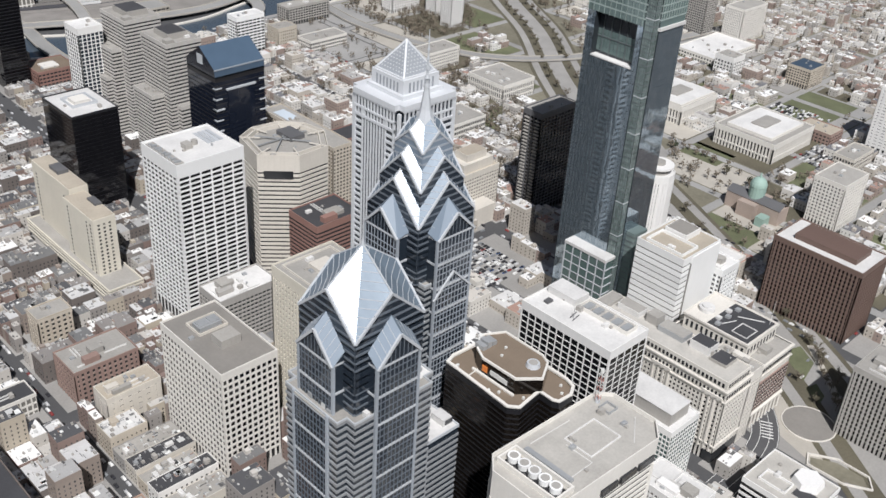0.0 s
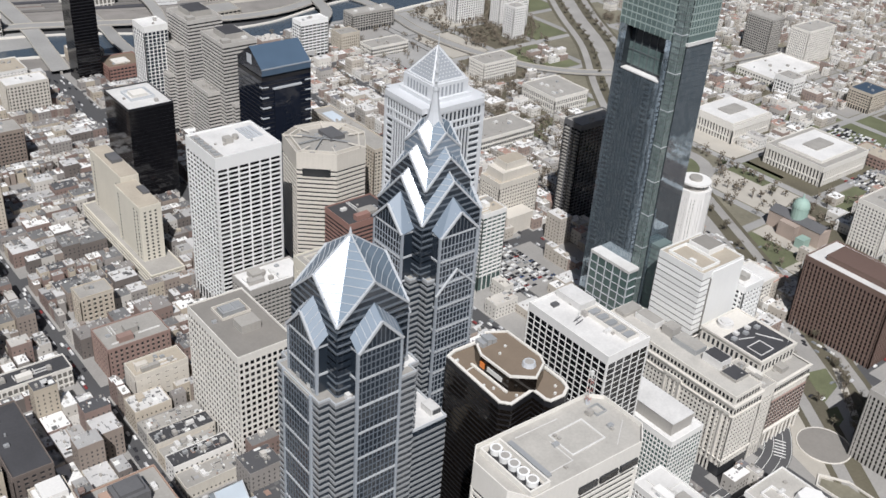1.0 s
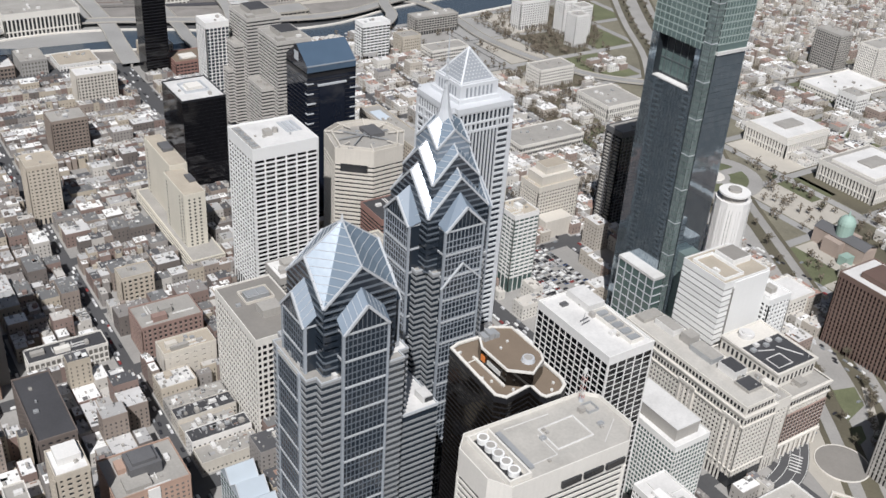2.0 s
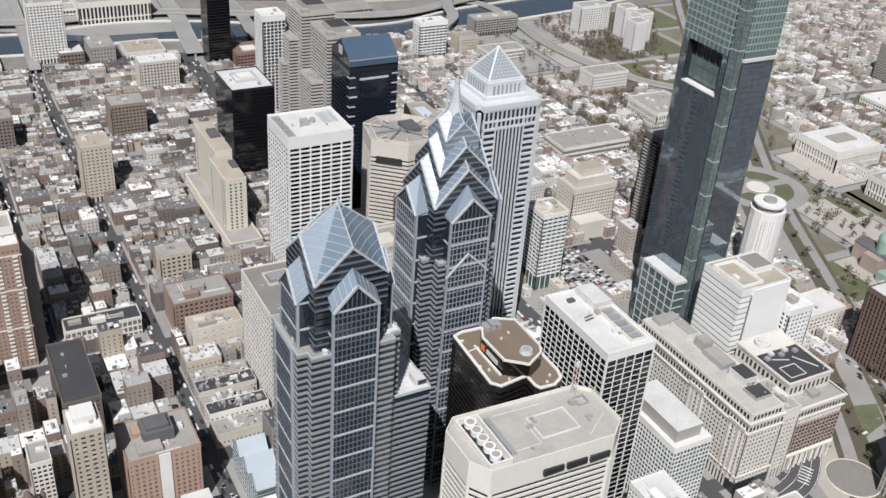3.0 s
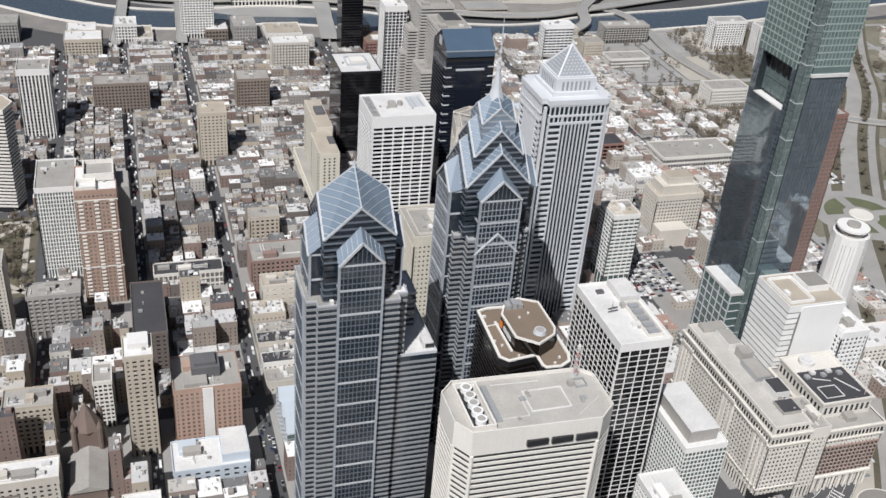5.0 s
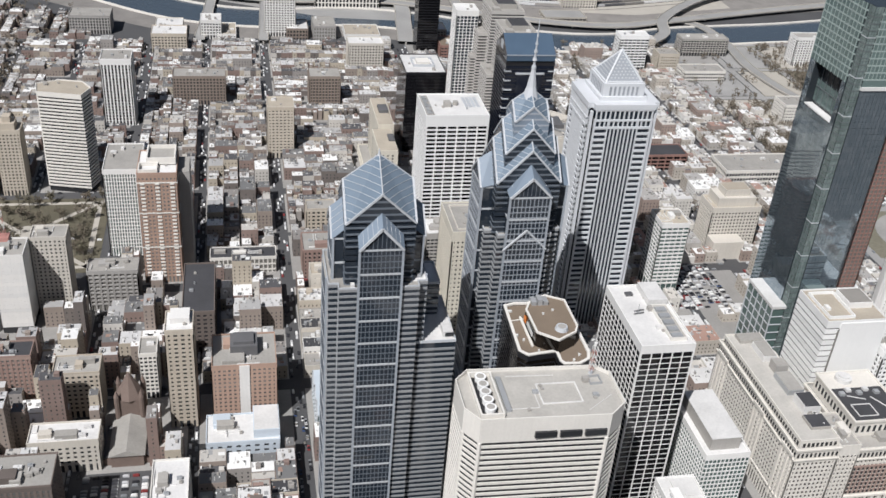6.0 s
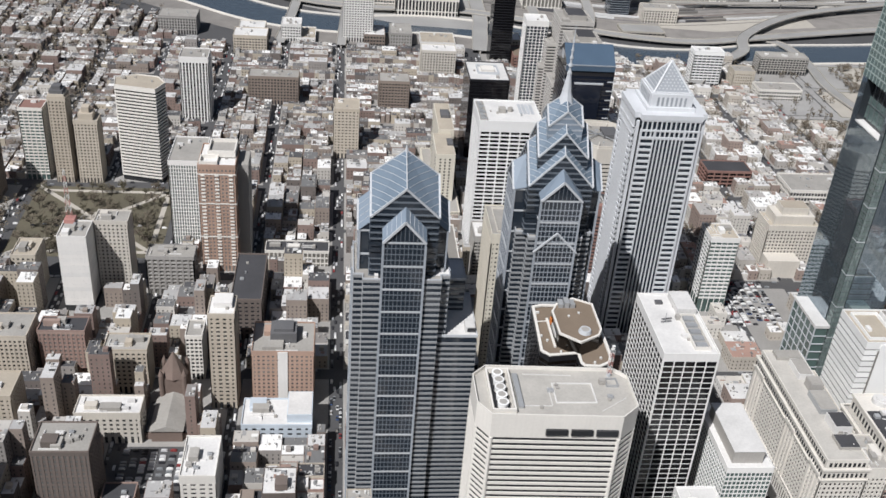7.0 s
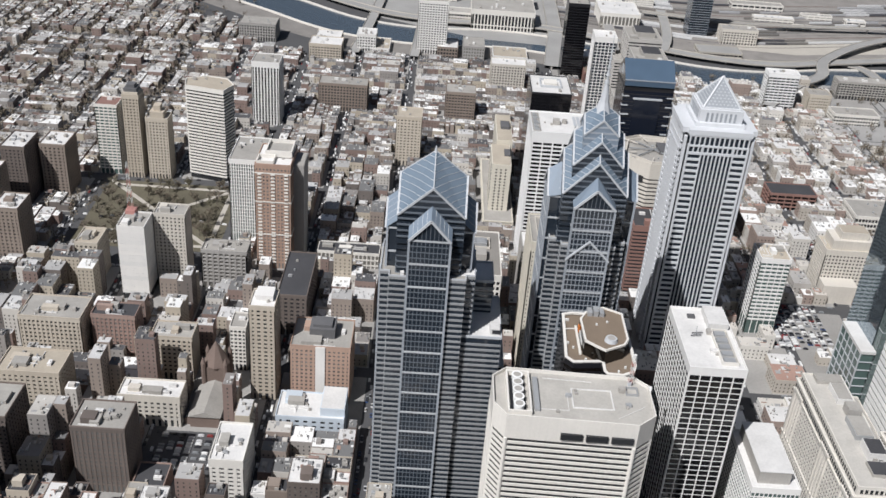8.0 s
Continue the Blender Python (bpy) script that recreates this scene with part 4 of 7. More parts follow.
for q in range(4):
    for i in range(7):
        bn_part("crown_opening", Build().box(-9 + i * 3 - 0.7, -9 + i * 3 + 0.7, -14.15, -13.9, 176, 182), q, M_LATTICE)
    s, z0, z1 = 12.6, 184, 202
    bn_part("pyramid_face", Build().face((-s, -s, z0), (s, -s, z0), (0, 0, z1)), q, M_LATTICE, "grey lattice pyramid face")
    bn_part("pyramid_edge", Build().bar((-s, -s, z0), (0, 0, z1), 1.1).bar((-s, -s + 0.2, z0 + 0.4), (s, -s + 0.2, z0 + 0.4), 1.2), q)
    for r in range(9):
        k = 0.05 + r * 0.095
        y, z, w = -s * (1 - k) - 0.04, z0 + (z1 - z0) * k, s * (1 - k) - 1.0
        n = max(1, int(w / 1.1))
        studs = Build()
        for c in range(n):
            x = -w + (c + 0.5) * 2 * w / n
            studs.box(x - 0.42, x + 0.42, y - 0.1, y + 0.2, z - 0.32, z + 0.32)
        bn_part("lattice_row", studs, q, M_STONE, "row of grey lattice openings", "stuff")

tower("white concrete tower with deep rectangular windows", keep(251, 299, 499, 541), 120, M_BRIGHT, G_BLACK, fh=3.25, slab=1.4, deep=0.25, proud=0.06, pier=1.1, bay=7.6, bays=(7.6, 4.6), top=8, base=9, roof=M_ROOFWHITE, units=3, panes=300, seed=5, corner=1.0, fine=True)
add("roof_strip", Build().box(252.2, 258, 501, 538, 120.06, 120.5), M_ROOFGREY, "grey gravel strip with ducts")
for i in range(9):
    add("roof_duct", Build().box(252.8, 257 - (i % 3), 503 + i * 3.8, 504.6 + i * 3.8, 120.4, 121.6 + (i % 2) * 0.5), M_STEEL)
add("fan_house", Build().box(268, 273, 516, 522, 120, 123.5).cone(277, 521, 120, 123, 2.2, 2.0, 10), M_GREYCON, "grey fan house")
for i in range(4):
    add("roof_grille", Build().box(284 + i * 3, 286.2 + i * 3, 516, 534, 120.06, 120.7), M_ALULIGHT)
tower("beige precast office block with small square windows", keep(193, 228, 366, 426), 72, M_CREAM, G_BLACK, fh=4.0, slab=1.7, deep=0.22, proud=0.05, pier=1.15, bay=3.4, top=4, base=6, roof=M_ROOFBROWN, units=3, panes=300, seed=6, fine=True)
add("penthouse", Build().box(206, 218, 385, 395, 72, 77), M_GREYCON, "grey roof penthouse on the beige block")
add("roof_pit", Build().ring(rect(203, 221, 402, 416), 0.5, 72, 73.6), M_BEIGE)
add("cooling_tower", Build().box(205, 219, 405, 413, 72, 74.5).box(206, 211, 406, 412, 74.5, 75.2).box(213, 218, 406, 412, 74.5, 75.2), M_STEEL, "grey steel cooling tower on a flat roof")
tower("slim tan office slab with small windows", keep(243, 284, 352, 391), 107, M_SLABTAN, fh=3.3, slab=1.8, deep=0.5, pier=1.5, bay=2.7, top=6, roof=M_ROOFGREY, units=16, seed=7)
add("roof_wall", Build().ring(rect(247, 280, 356, 387), 0.5, 107, 108.2).box(258, 270, 366, 378, 107, 109.5), M_BEIGE, "low walls on the tan slab roof")
HX = [(323, 521), (345, 503), (370, 504), (384, 526), (380, 545), (366, 558), (345, 560), (330, 552)]
RESERVED.append((320, 388, 500, 564))
tower("beige banded octagonal tower with open crown", HX, 96, M_BEIGE, fh=3.3, slab=2.0, deep=0.5, top=10, roof=M_ROOFGREY, units=5, seed=8, parapet=3.0)
add("crown_floor", Build().prism(inset(HX, 6), 96, 96.3), M_ROOFGREY, "grey sunken crown floor")
add("crown_truss", Build().bar((338, 520, 98), (368, 548, 98), 0.7).bar((366, 518, 98), (340, 548, 98), 0.7).bar((333, 534, 98), (374, 534, 98), 0.7), M_ALU, "grey steel roof trusses")
add("crown_plant", Build().box(356, 368, 528, 545, 96, 99.5), M_SLATE)
add("crown_rim", Build().ring(inset(HX, 4.4), 0.8, 96, 99), M_BEIGE)
for p in HX:
    add("crown_beam", Build().bar((p[0], p[1], 98.4), (p[0] * 0.55 + 355 * 0.45, p[1] * 0.55 + 532 * 0.45, 98.4), 0.7), M_BEIGE)
add("sky_lobby_window", Build().prism([(326.0, 518.1), (341.4, 505.5), (341.9, 506.2), (326.5, 518.8)], 81, 87), G_DARK, "dark wide window near the top of the beige octagonal tower")
tower("red brown office block with ribbon windows", keep(333, 372, 469, 500), 62, M_REDBROWN, fh=3.1, slab=1.7, deep=0.2, top=4, roof=M_ROOFBLACK, units=4)
tower("low grey office block with bands", keep(249, 292, 456, 480), 45, M_GREYCON, fh=3.0, slab=1.4, deep=0.4, pier=0.5, bay=3, top=4, roof=M_ROOFWHITE, units=9, seed=9)

tower("plain black glass office tower", keep(265, 302, 672, 720), 86, M_BLACK, G_BLACK, fh=3.2, slab=0.16, deep=0.02, pier=0.0, top=1, roof=M_ROOFWHITE, units=3, seed=10)
add("roof_frame", Build().ring(rect(274, 294, 688, 708), 0.9, 86, 88.2), M_ALULIGHT, "pale square roof screen")
add("penthouse", Build().box(278, 290, 692, 704, 86, 89), M_CREAM, "cream roof penthouse of the black tower")
blue = tower("dark navy glass tower with a blue gabled roof", keep(330, 371, 579, 615), 132, M_BLACK, G_NAVY, fh=3.3, slab=0.7, deep=0.06, pier=0.0, top=3, units=0, seed=11)
gx, gy, ge, gr = 20.5, 18, 138, 150.5
g = Build().face((-gx, -gy, ge), (gx, -gy, ge), (gx, 0, gr), (-gx, 0, gr)).face((gx, gy, ge), (-gx, gy, ge), (-gx, 0, gr), (gx, 0, gr))
g.face((-gx, -gy, 132), (gx, -gy, 132), (gx, -gy, ge), (-gx, -gy, ge)).face((gx, gy, 132), (-gx, gy, 132), (-gx, gy, ge), (gx, gy, ge))
part("gable_roof", g, M_BLUEROOF, blue, "blue metal gabled roof")
for sx in (-1, 1):
    part("gable_end", Build().face((sx * gx, -gy, 132), (sx * gx, gy, 132), (sx * gx, gy, ge), (sx * gx, 0, gr), (sx * gx, -gy, ge)), G_NAVY, blue, "dark glass gable end")
    part("sign_disc", Build().box(sx * gx - 0.15, sx * gx + 0.15, -3.5, 3.5, 138, 145), M_ALULIGHT, blue, "pale sign panel")
part("eave_trim", Build().box(-gx - 0.2, gx + 0.2, -gy - 0.3, -gy + 0.3, ge - 0.5, ge + 0.4), M_PALEBLUEMETAL, blue)
part("front_recess", Build().box(-11, 11, -gy - 1.2, -gy + 1, 20, 122), G_NAVY, blue, "projecting dark glass front")
for i in range(9):
    z = 60 + i * 8
    part("corner_balcony", Build().box(15.5, 21, -18.7, -15, z, z + 0.8), M_ALULIGHT, blue)
    part("corner_balcony", Build().box(-21, -15.5, -18.7, -15, z, z + 0.8), M_ALULIGHT, blue)
part("upper_ledge", Build().box(-12, 12, -19.6, -17, 122, 123.2), M_ALULIGHT, blue)
part("ledge_block", Build().box(-21, -14, -19, -15, 108, 109), M_ALULIGHT, blue)
STEPPED = ((366, 400, 776, 818, 110), (357, 367, 786, 818, 84), (352, 358, 792, 818, 58), (360, 392, 698, 738, 114), (349, 361, 708, 738, 70), (366, 388, 692, 699, 62))
for i, (x0, x1, y0, y1, z) in enumerate(STEPPED):
    tower("stepped grey banded office tower" if z > 100 else "lower step of a grey banded office tower", keep(x0, x1, y0, y1), z, M_STEPCON, fh=3.1, slab=1.6, deep=0.5, top=2.5, roof=M_ROOFGREY, units=3, seed=20 + i, group="stepped grey towers")
    if z > 100:
        add("roof_plant", Build().box(x0 + 8, x1 - 6, y0 + 10, y1 - 8, z, z + 5).box(x0 + 2, x0 + 9, y0 + 2, y0 + 9, z, z + 3), M_GREYCON, "banded roof plant storey")
        add("roof_plant_top", Build().box(x0 + 8.5, x1 - 6.5, y0 + 10.5, y1 - 8.5, z + 5, z + 5.2), M_ROOFBLACK)
tower("slim white and blue glass apartment tower", keep(337, 360, 804, 828), 101, M_WHITE, G_BLUE, fh=3.3, slab=0.6, deep=0.4, pier=0.7, bay=3.9, top=5, roof=M_ROOFWHITE, units=2, seed=26)
tower("tall black glass office slab", keep(325, 350, 953, 978), 92, M_BLACK, G_BLACK, fh=3.2, slab=0.7, deep=0.1, top=3, units=1, seed=27)

# glass tower beyond, with its atrium
cc = thing("skyscraper", "tall grey green glass skyscraper with chamfered slot corners", "skyscraper", at=(482, 346, 0))
CT = [(-18, -17), (-12, -17), (-12, -24), (13, -24), (13, -19), (18, -19), (18, 24), (-18, 24)]
NOTCH = [(-18, -17), (-12, -17), (-12, -24), (13, -24), (13, -19), (18, -19), (18, 24), (-18, 24), (-18, 18), (-13, 18), (-13, -13), (-18, -13)]


def grown(poly, e):
    return inset(poly, -e)


M_CCLINE = surf("pale_green_metal", (0.30, 0.36, 0.345), 0.5, 0.1, bump=0.0)
M_CCBODY = surf("dark_frame_glass", (0.03, 0.036, 0.042), 0.2, 0.1, bump=0.0)
part("glass_body", Build().prism(CT, 0, 187), M_CCBODY, cc, "dark frame behind the glazing")
part("recess_body", Build().prism(NOTCH, 187, 215), M_CCBODY, cc, "storeys round a deep recess")
part("upper_body", Build().prism(CT, 215, 262), M_CCBODY, cc)


def glaze(name, ax, fixed, lo, hi, z0, z1, w, h, mat, lab, seed):
    """Panes hung one by one, each a hair out of true."""
    rng = random.Random(seed)
    b = Build()
    n, m = max(1, round((hi - lo) / w)), max(1, round((z1 - z0) / h))
    w, h = (hi - lo) / n, (z1 - z0) / m
    for j in range(m):
        for i in range(n):
            u0, u1, a, c = lo + i * w + 0.06, lo + (i + 1) * w - 0.06, z0 + j * h + 0.05, z0 + (j + 1) * h - 0.05
            e = [0.15 + rng.gauss(0, 0.004) for _ in range(2)]
            f = rng.gauss(0, 0.006)
            pts = [(u0, e[0], a), (u1, e[1], a), (u1, e[1] + f, c), (u0, e[0] + f, c)]
            if ax == "x":
                b.face(*[(u, fixed - d, z) for u, d, z in pts])
            else:
                b.face(*[(fixed - d, u, z) for u, d, z in reversed(pts)])
    part(name, b, mat, cc, lab, "stuff")


glaze("front_glazing", "x", -24, -12, 13, 4, 213, 2.6, 4, G_GREYGREEN, "grey green mirror glass", 1)
glaze("side_glazing", "y", -18, -17, 24, 4, 187, 2.6, 4, G_GREYGREEN, "grey green mirror glass", 2)
glaze("recess_glazing", "y", -13, -13, 18, 190, 204, 2.6, 3.5, G_PALEGREEN, "pale green glass in the recess", 3)
glaze("margin_glazing", "y", -18, -17, -13, 187, 215, 2.0, 4, G_GREYGREEN, "", 4)
glaze("margin_glazing", "y", -18, 18, 24, 187, 215, 2.0, 4, G_GREYGREEN, "", 5)
glaze("return_glazing", "x", -19, 13, 18, 4, 215, 2.5, 4, G_GREYGREEN, "", 6)
glaze("upper_glazing", "x", -24, -12, 13, 219, 262, 2.6, 4.3, G_PALEGREEN, "paler green glass upper storeys", 7)
glaze("upper_glazing", "y", -18, -17, 24, 215, 262, 2.6, 4.3, G_PALEGREEN, "paler green glass upper storeys", 8)
glaze("slot_glazing", "x", -23.2, -17.2, -12, 0, 262, 1.7, 4, G_SLOT, "green glazed corner slot", 9)
glaze("slot_glazing", "y", -17.2, -23.2, -17, 0, 262, 1.7, 4, G_SLOT, "green glazed corner slot", 10)
part("slot_body", Build().prism([(-17.1, -23.1), (-12, -23.1), (-12, -17), (-17.1, -17)], 0, 262), M_CCBODY, cc)
for i in range(64):
    part("slot_line", Build().prism([(-17.5, -23.5), (-12.1, -23.5), (-12.1, -17.1), (-17.5, -17.1)], 4 + i * 4, 4.5 + i * 4), M_DARKLINE if i % 6 else M_ALULIGHT, cc)
part("lower_block", Build().box(-9, 4, -31, -24, 0, 78), G_SLOT, cc, "lower green glass block")
for i in range(19):
    part("lower_line", Build().box(-9.15, 4.15, -31.15, -24, 3 + i * 4, 3.7 + i * 4), M_DARKLINE, cc)
part("ledge", Build().box(-18.3, -13, -13, 18, 187.4, 188.2), M_ROOFWHITE, cc, "pale ledge of a recess")
for i in range(5):
    part("recess_mullion", Build().box(-13.4, -12.9, -10 + i * 6, -9.5 + i * 6, 189, 214), M_DARKLINE, cc)
part("recess_beam", Build().box(-13.5, -12.9, -13, 18, 199, 199.6), M_DARKLINE, cc)
part("front_ledge", Build().box(-12.3, 13.3, -25.2, -23, 213.0, 215), M_ROOFWHITE, cc, "white ledge below the upper storeys")
part("ledge_glazing", Build().box(-12, 13, -24.2, -23.9, 215, 219), G_PALEGREEN, cc)
for i in range(10):
    part("floor_line", Build().prism(grown(CT, 0.28), 219 + i * 4.3, 219.9 + i * 4.3), M_CCLINE, cc)
for i in range(11):
    part("upper_mullion", Build().box(-12 + i * 2.5 - 0.12, -12 + i * 2.5 + 0.12, -24.5, -24.1, 219, 262), M_CCLINE, cc)
    part("upper_mullion", Build().box(-18.5, -18.1, -16 + i * 4 - 0.12, -16 + i * 4 + 0.12, 215, 262), M_CCLINE, cc)
at_ = thing("glass_atrium", "green glass atrium with pale steel frame", "atrium", at=(459.5, 339, 0))
part("glass_body", Build().box(-4.3, 4.3, -16.6, 16.6, 0, 60), G_GREEN, at_)
for i in range(6):
    y = -17 + i * 6.8
    part("steel_post", Build().box(-4.8, -4.1, y - 0.35, y + 0.35, 0, 61), M_ALULIGHT, at_)
for i in range(10):
    part("steel_beam", Build().box(-4.7, 4.7, -17.2, 17.2, 3 + i * 6.3, 3.5 + i * 6.3), M_ALULIGHT, at_)
part("roof", Build().box(-5, 5, -17.4, 17.4, 60, 62), M_ROOFWHITE, at_)
RESERVED += [(453, 502, 312, 372)]

wh2 = tower("white banded office building with a roof court", keep(457, 497, 268, 303), 87, M_BRIGHT, G_PALE, fh=4.0, slab=3.35, deep=0.08, top=4, roof=M_ROOFTAN, units=2, seed=30, skip=())
add("plain_front", Build().box(466, 497.1, 267.5, 268.1, 6, 86.5), M_BRIGHT, "plain bright white end wall")
add("end_slot", Build().box(465, 465.9, 267.4, 268.1, 6, 82), G_PALE)
part("penthouse", Build().box(1, 17, -4, 12, 87, 91), M_WHITE, wh2)
part("penthouse_roof", Build().box(1.6, 16.4, -3.4, 11.4, 91, 91.2), M_ROOFBROWN, wh2)
part("court_wall", Build().ring(rect(-17, 0, -14, 13), 0.6, 87, 89), M_BRIGHT, wh2)
tower("white office annex with arched windows", keep(498, 518, 262, 300), 66, M_BRIGHT, fh=3.2, slab=1.4, deep=0.5, pier=1.2, bay=3.4, top=4, roof=M_ROOFWHITE, units=4, seed=31)

# long limestone office building with towers
def stone_relief(x0, x1, y0, y1, z, skip_east=False):
    """Pavilions, cornices and an attic of small dark openings on the building built last."""
    for q, h in ((z - 7.5, 0.9), (z - 0.6, 1.2), (12, 0.8)):
        add("cornice", Build().ring(rect(x0 - 0.9, x1 + 0.9, y0 - 0.9, y1 + 0.9), 1.4, q, q + h), M_LIME)
    n, row = int((y1 - y0) / 2.5), Build()
    for i in range(n):
        y = y0 + (i + 0.5) * (y1 - y0) / n
        row.box(x0 - 0.42, x0 + 0.1, y - 0.55, y + 0.55, z - 5.2, z - 2.6)
    n = int((x1 - x0) / 2.5)
    for i in range(n):
        x = x0 + (i + 0.5) * (x1 - x0) / n
        row.box(x - 0.55, x + 0.55, y0 - 0.42, y0 + 0.1, z - 5.2, z - 2.6)
    add("attic_glazing", row, G_DARK, kind="stuff")


tower("long limestone office building with deep-set windows", keep(411, 437, 200, 302), 52, M_LIME, G_BLACK, fh=3.1, slab=1.35, deep=0.25, proud=0.1, pier=1.25, bay=2.6, top=6.5, base=8, roof=M_CSROOF, units=0, seed=32)
stone_relief(411, 437, 200, 302, 52)
add("attic_storey", Build().box(412.2, 436, 201.2, 300.8, 52, 57), M_LIME, "limestone attic storey")
add("attic_roof", Build().box(412.8, 435.4, 201.8, 300.2, 57, 57.15), M_CSROOF, "buff gravel terrace")
add("attic_parapet", Build().ring(rect(412.2, 436, 201.2, 300.8), 0.6, 57, 57.9), M_LIME)
row = Build()
for i in range(36):
    row.box(411.95, 412.3, 203 + i * 2.7, 204.5 + i * 2.7, 53.2, 55.8)
for i in range(8):
    row.box(414 + i * 2.7, 415.5 + i * 2.7, 200.95, 201.3, 53.2, 55.8)
add("attic_glazing", row, G_DARK, kind="stuff")
for y in (202, 237, 287):
    for j in range(4):
        add("pier", Build().box(410.1, 411.2, y + j * 3.6, y + 1.0 + j * 3.6, 8, 46), M_LIME)
    add("pier_cap", Build().box(409.9, 411.2, y - 0.6, y + 12.6, 45.6, 47.4), M_LIME)
add("dark_base", Build().box(410.7, 437.2, 199.7, 206, 0, 7.5), G_DARK, "dark glazed shop front at street level")
for x0, x1, y0, y1, z, m in ((423, 435, 210, 221, 59, M_ROOFBLACK), (425, 435, 223, 236, 62.5, M_ROOFWHITE), (424, 434, 240, 258, 60.5, M_STEEL), (426, 434, 260, 268, 63, M_GREYCON), (424, 433, 272, 288, 61, M_ROOFWHITE), (418, 434, 291, 299, 59.5, M_ROOFBLACK)):
    add("roof_house", Build().box(x0, x1, y0, y1, 57, z), m if m not in (M_ROOFBLACK,) else M_GREYCON, "roof house on the limestone building")
    add("roof_house_top", Build().box(x0 + 0.4, x1 - 0.4, y0 + 0.4, y1 - 0.4, z, z + 0.2), M_ROOFBLACK if m in (M_ROOFBLACK, M_ROOFWHITE) and y0 < 230 else M_ROOFGREY)
roof_units(LAST[0], 2, 11, -44, 46, 57.1, 34, random.Random(88))
tower("limestone south wing with closely set windows", keep(437.3, 450, 200, 228), 52, M_LIME, G_BLACK, fh=3.1, slab=1.3, deep=0.4, pier=1.2, bay=2.4, top=6.5, base=8, roof=M_ROOFGREY, units=4, seed=33, name="office_wing", group="limestone wings")
tower("low light court wing between limestone blocks", keep(437.3, 450, 228.3, 300), 42, M_LIME, fh=3.1, slab=1.6, deep=0.3, pier=1.4, bay=2.6, top=3, roof=M_ROOFGREY, units=10, seed=35, name="office_wing", group="limestone wings")
tower("limestone and red brick wing with a raised roof block", keep(450.3, 491, 203, 262), 46, M_LIME, G_BLACK, fh=3.1, slab=1.4, deep=0.4, pier=1.3, bay=2.6, top=5, base=12, roof=M_ROOFGREY, units=4, seed=34, name="office_wing", group="limestone wings")
stone_relief(450.3, 491, 203, 262, 46)
add("brick_facing", Build().box(451, 490.4, 202.2, 202.9, 12, 34), WALLS["brick"], "red brick facing of the limestone wing")
row, sills = Build(), Build()
for i in range(14):
    for j in range(7):
        row.box(452.4 + i * 2.75, 453.6 + i * 2.75, 202.0, 202.25, 13.2 + j * 3, 15.0 + j * 3)
        sills.box(452.2 + i * 2.75, 453.8 + i * 2.75, 201.95, 202.2, 12.9 + j * 3, 13.15 + j * 3)
add("brick_front_glazing", row, G_DARK, kind="stuff")
add("stone_sill", sills, M_LIME, kind="stuff")
for i in range(9):
    add("base_column", Build().cone(453 + i * 4.5, 201.8, 0, 10.5, 0.7, 0.6, 8), M_LIME)
add("base_cornice", Build().box(450.6, 491, 201.0, 203, 10.5, 12), M_LIME)
add("raised_block", Build().box(453, 487, 214, 258, 46, 57), M_LIME, "limestone roof block with round-headed openings")
add("raised_cornice", Build().ring(rect(452.2, 487.8, 213.2, 258.8), 1.2, 56, 57.6), M_LIME)
row = Build()
for i in range(12):
    row.box(452.85, 453.1, 216 + i * 3.5, 217.6 + i * 3.5, 49, 53.5)
for i in range(9):
    row.box(455 + i * 3.6, 456.6 + i * 3.6, 213.85, 214.1, 49, 53.5)
add("block_glazing", row, G_DARK, kind="stuff")
add("block_roof", Build().box(454, 486, 215, 243, 57, 57.25), M_ROOFBLACK, "black felt roof with white lines")
for a, b in (((458, 218), (470, 218)), ((458, 218), (458, 228)), ((458, 228), (470, 228)), ((470, 218), (470, 228)), ((474, 234), (482, 220)), ((460, 236), (470, 232))):
    add("roof_line", Build().bar((*a, 57.4), (*b, 57.4), 0.5), M_ROOFWHITE)
for i in range(5):
    add("roof_fan", Build().box(456 + i * 5.6, 459 + i * 5.6, 236 + (i % 2) * 3, 239 + (i % 2) * 3, 57.2, 58.8), (M_STEEL, M_ROOFWHITE)[i % 2])
add("roof_drum", Build().cone(466, 251, 57, 59.5, 5, 5, 14).cone(466, 251, 59.5, 60.5, 3.2, 3.2, 10), M_ROOFWHITE, "round white roof drum")
add("flag_pole", Build().cone(483, 217, 57, 74, 0.18, 0.08, 6), M_PAINT)
g2 = tower("white and green glass office building", keep(356, 382, 199, 246), 54, M_WHITE, G_GREEN, fh=3.0, slab=0.85, deep=0.25, pier=0.45, bay=2.4, top=3, roof=M_ROOFWHITE, units=3, seed=35, panes=200, fine=True)
part("penthouse", Build().box(-9, 8, -19, 21, 54, 62), M_GREYCON, g2, "grey concrete penthouse")
part("penthouse_roof", Build().box(-9.4, 8.4, -19.4, 21.4, 62, 62.4), M_ROOFWHITE, g2)
tower("white low concrete office building", keep(330, 352, 166, 200), 40, M_WHITE, fh=3.0, slab=1.5, deep=0.4, pier=0.6, bay=2.5, top=3, roof=M_ROOFWHITE, units=6, seed=36)

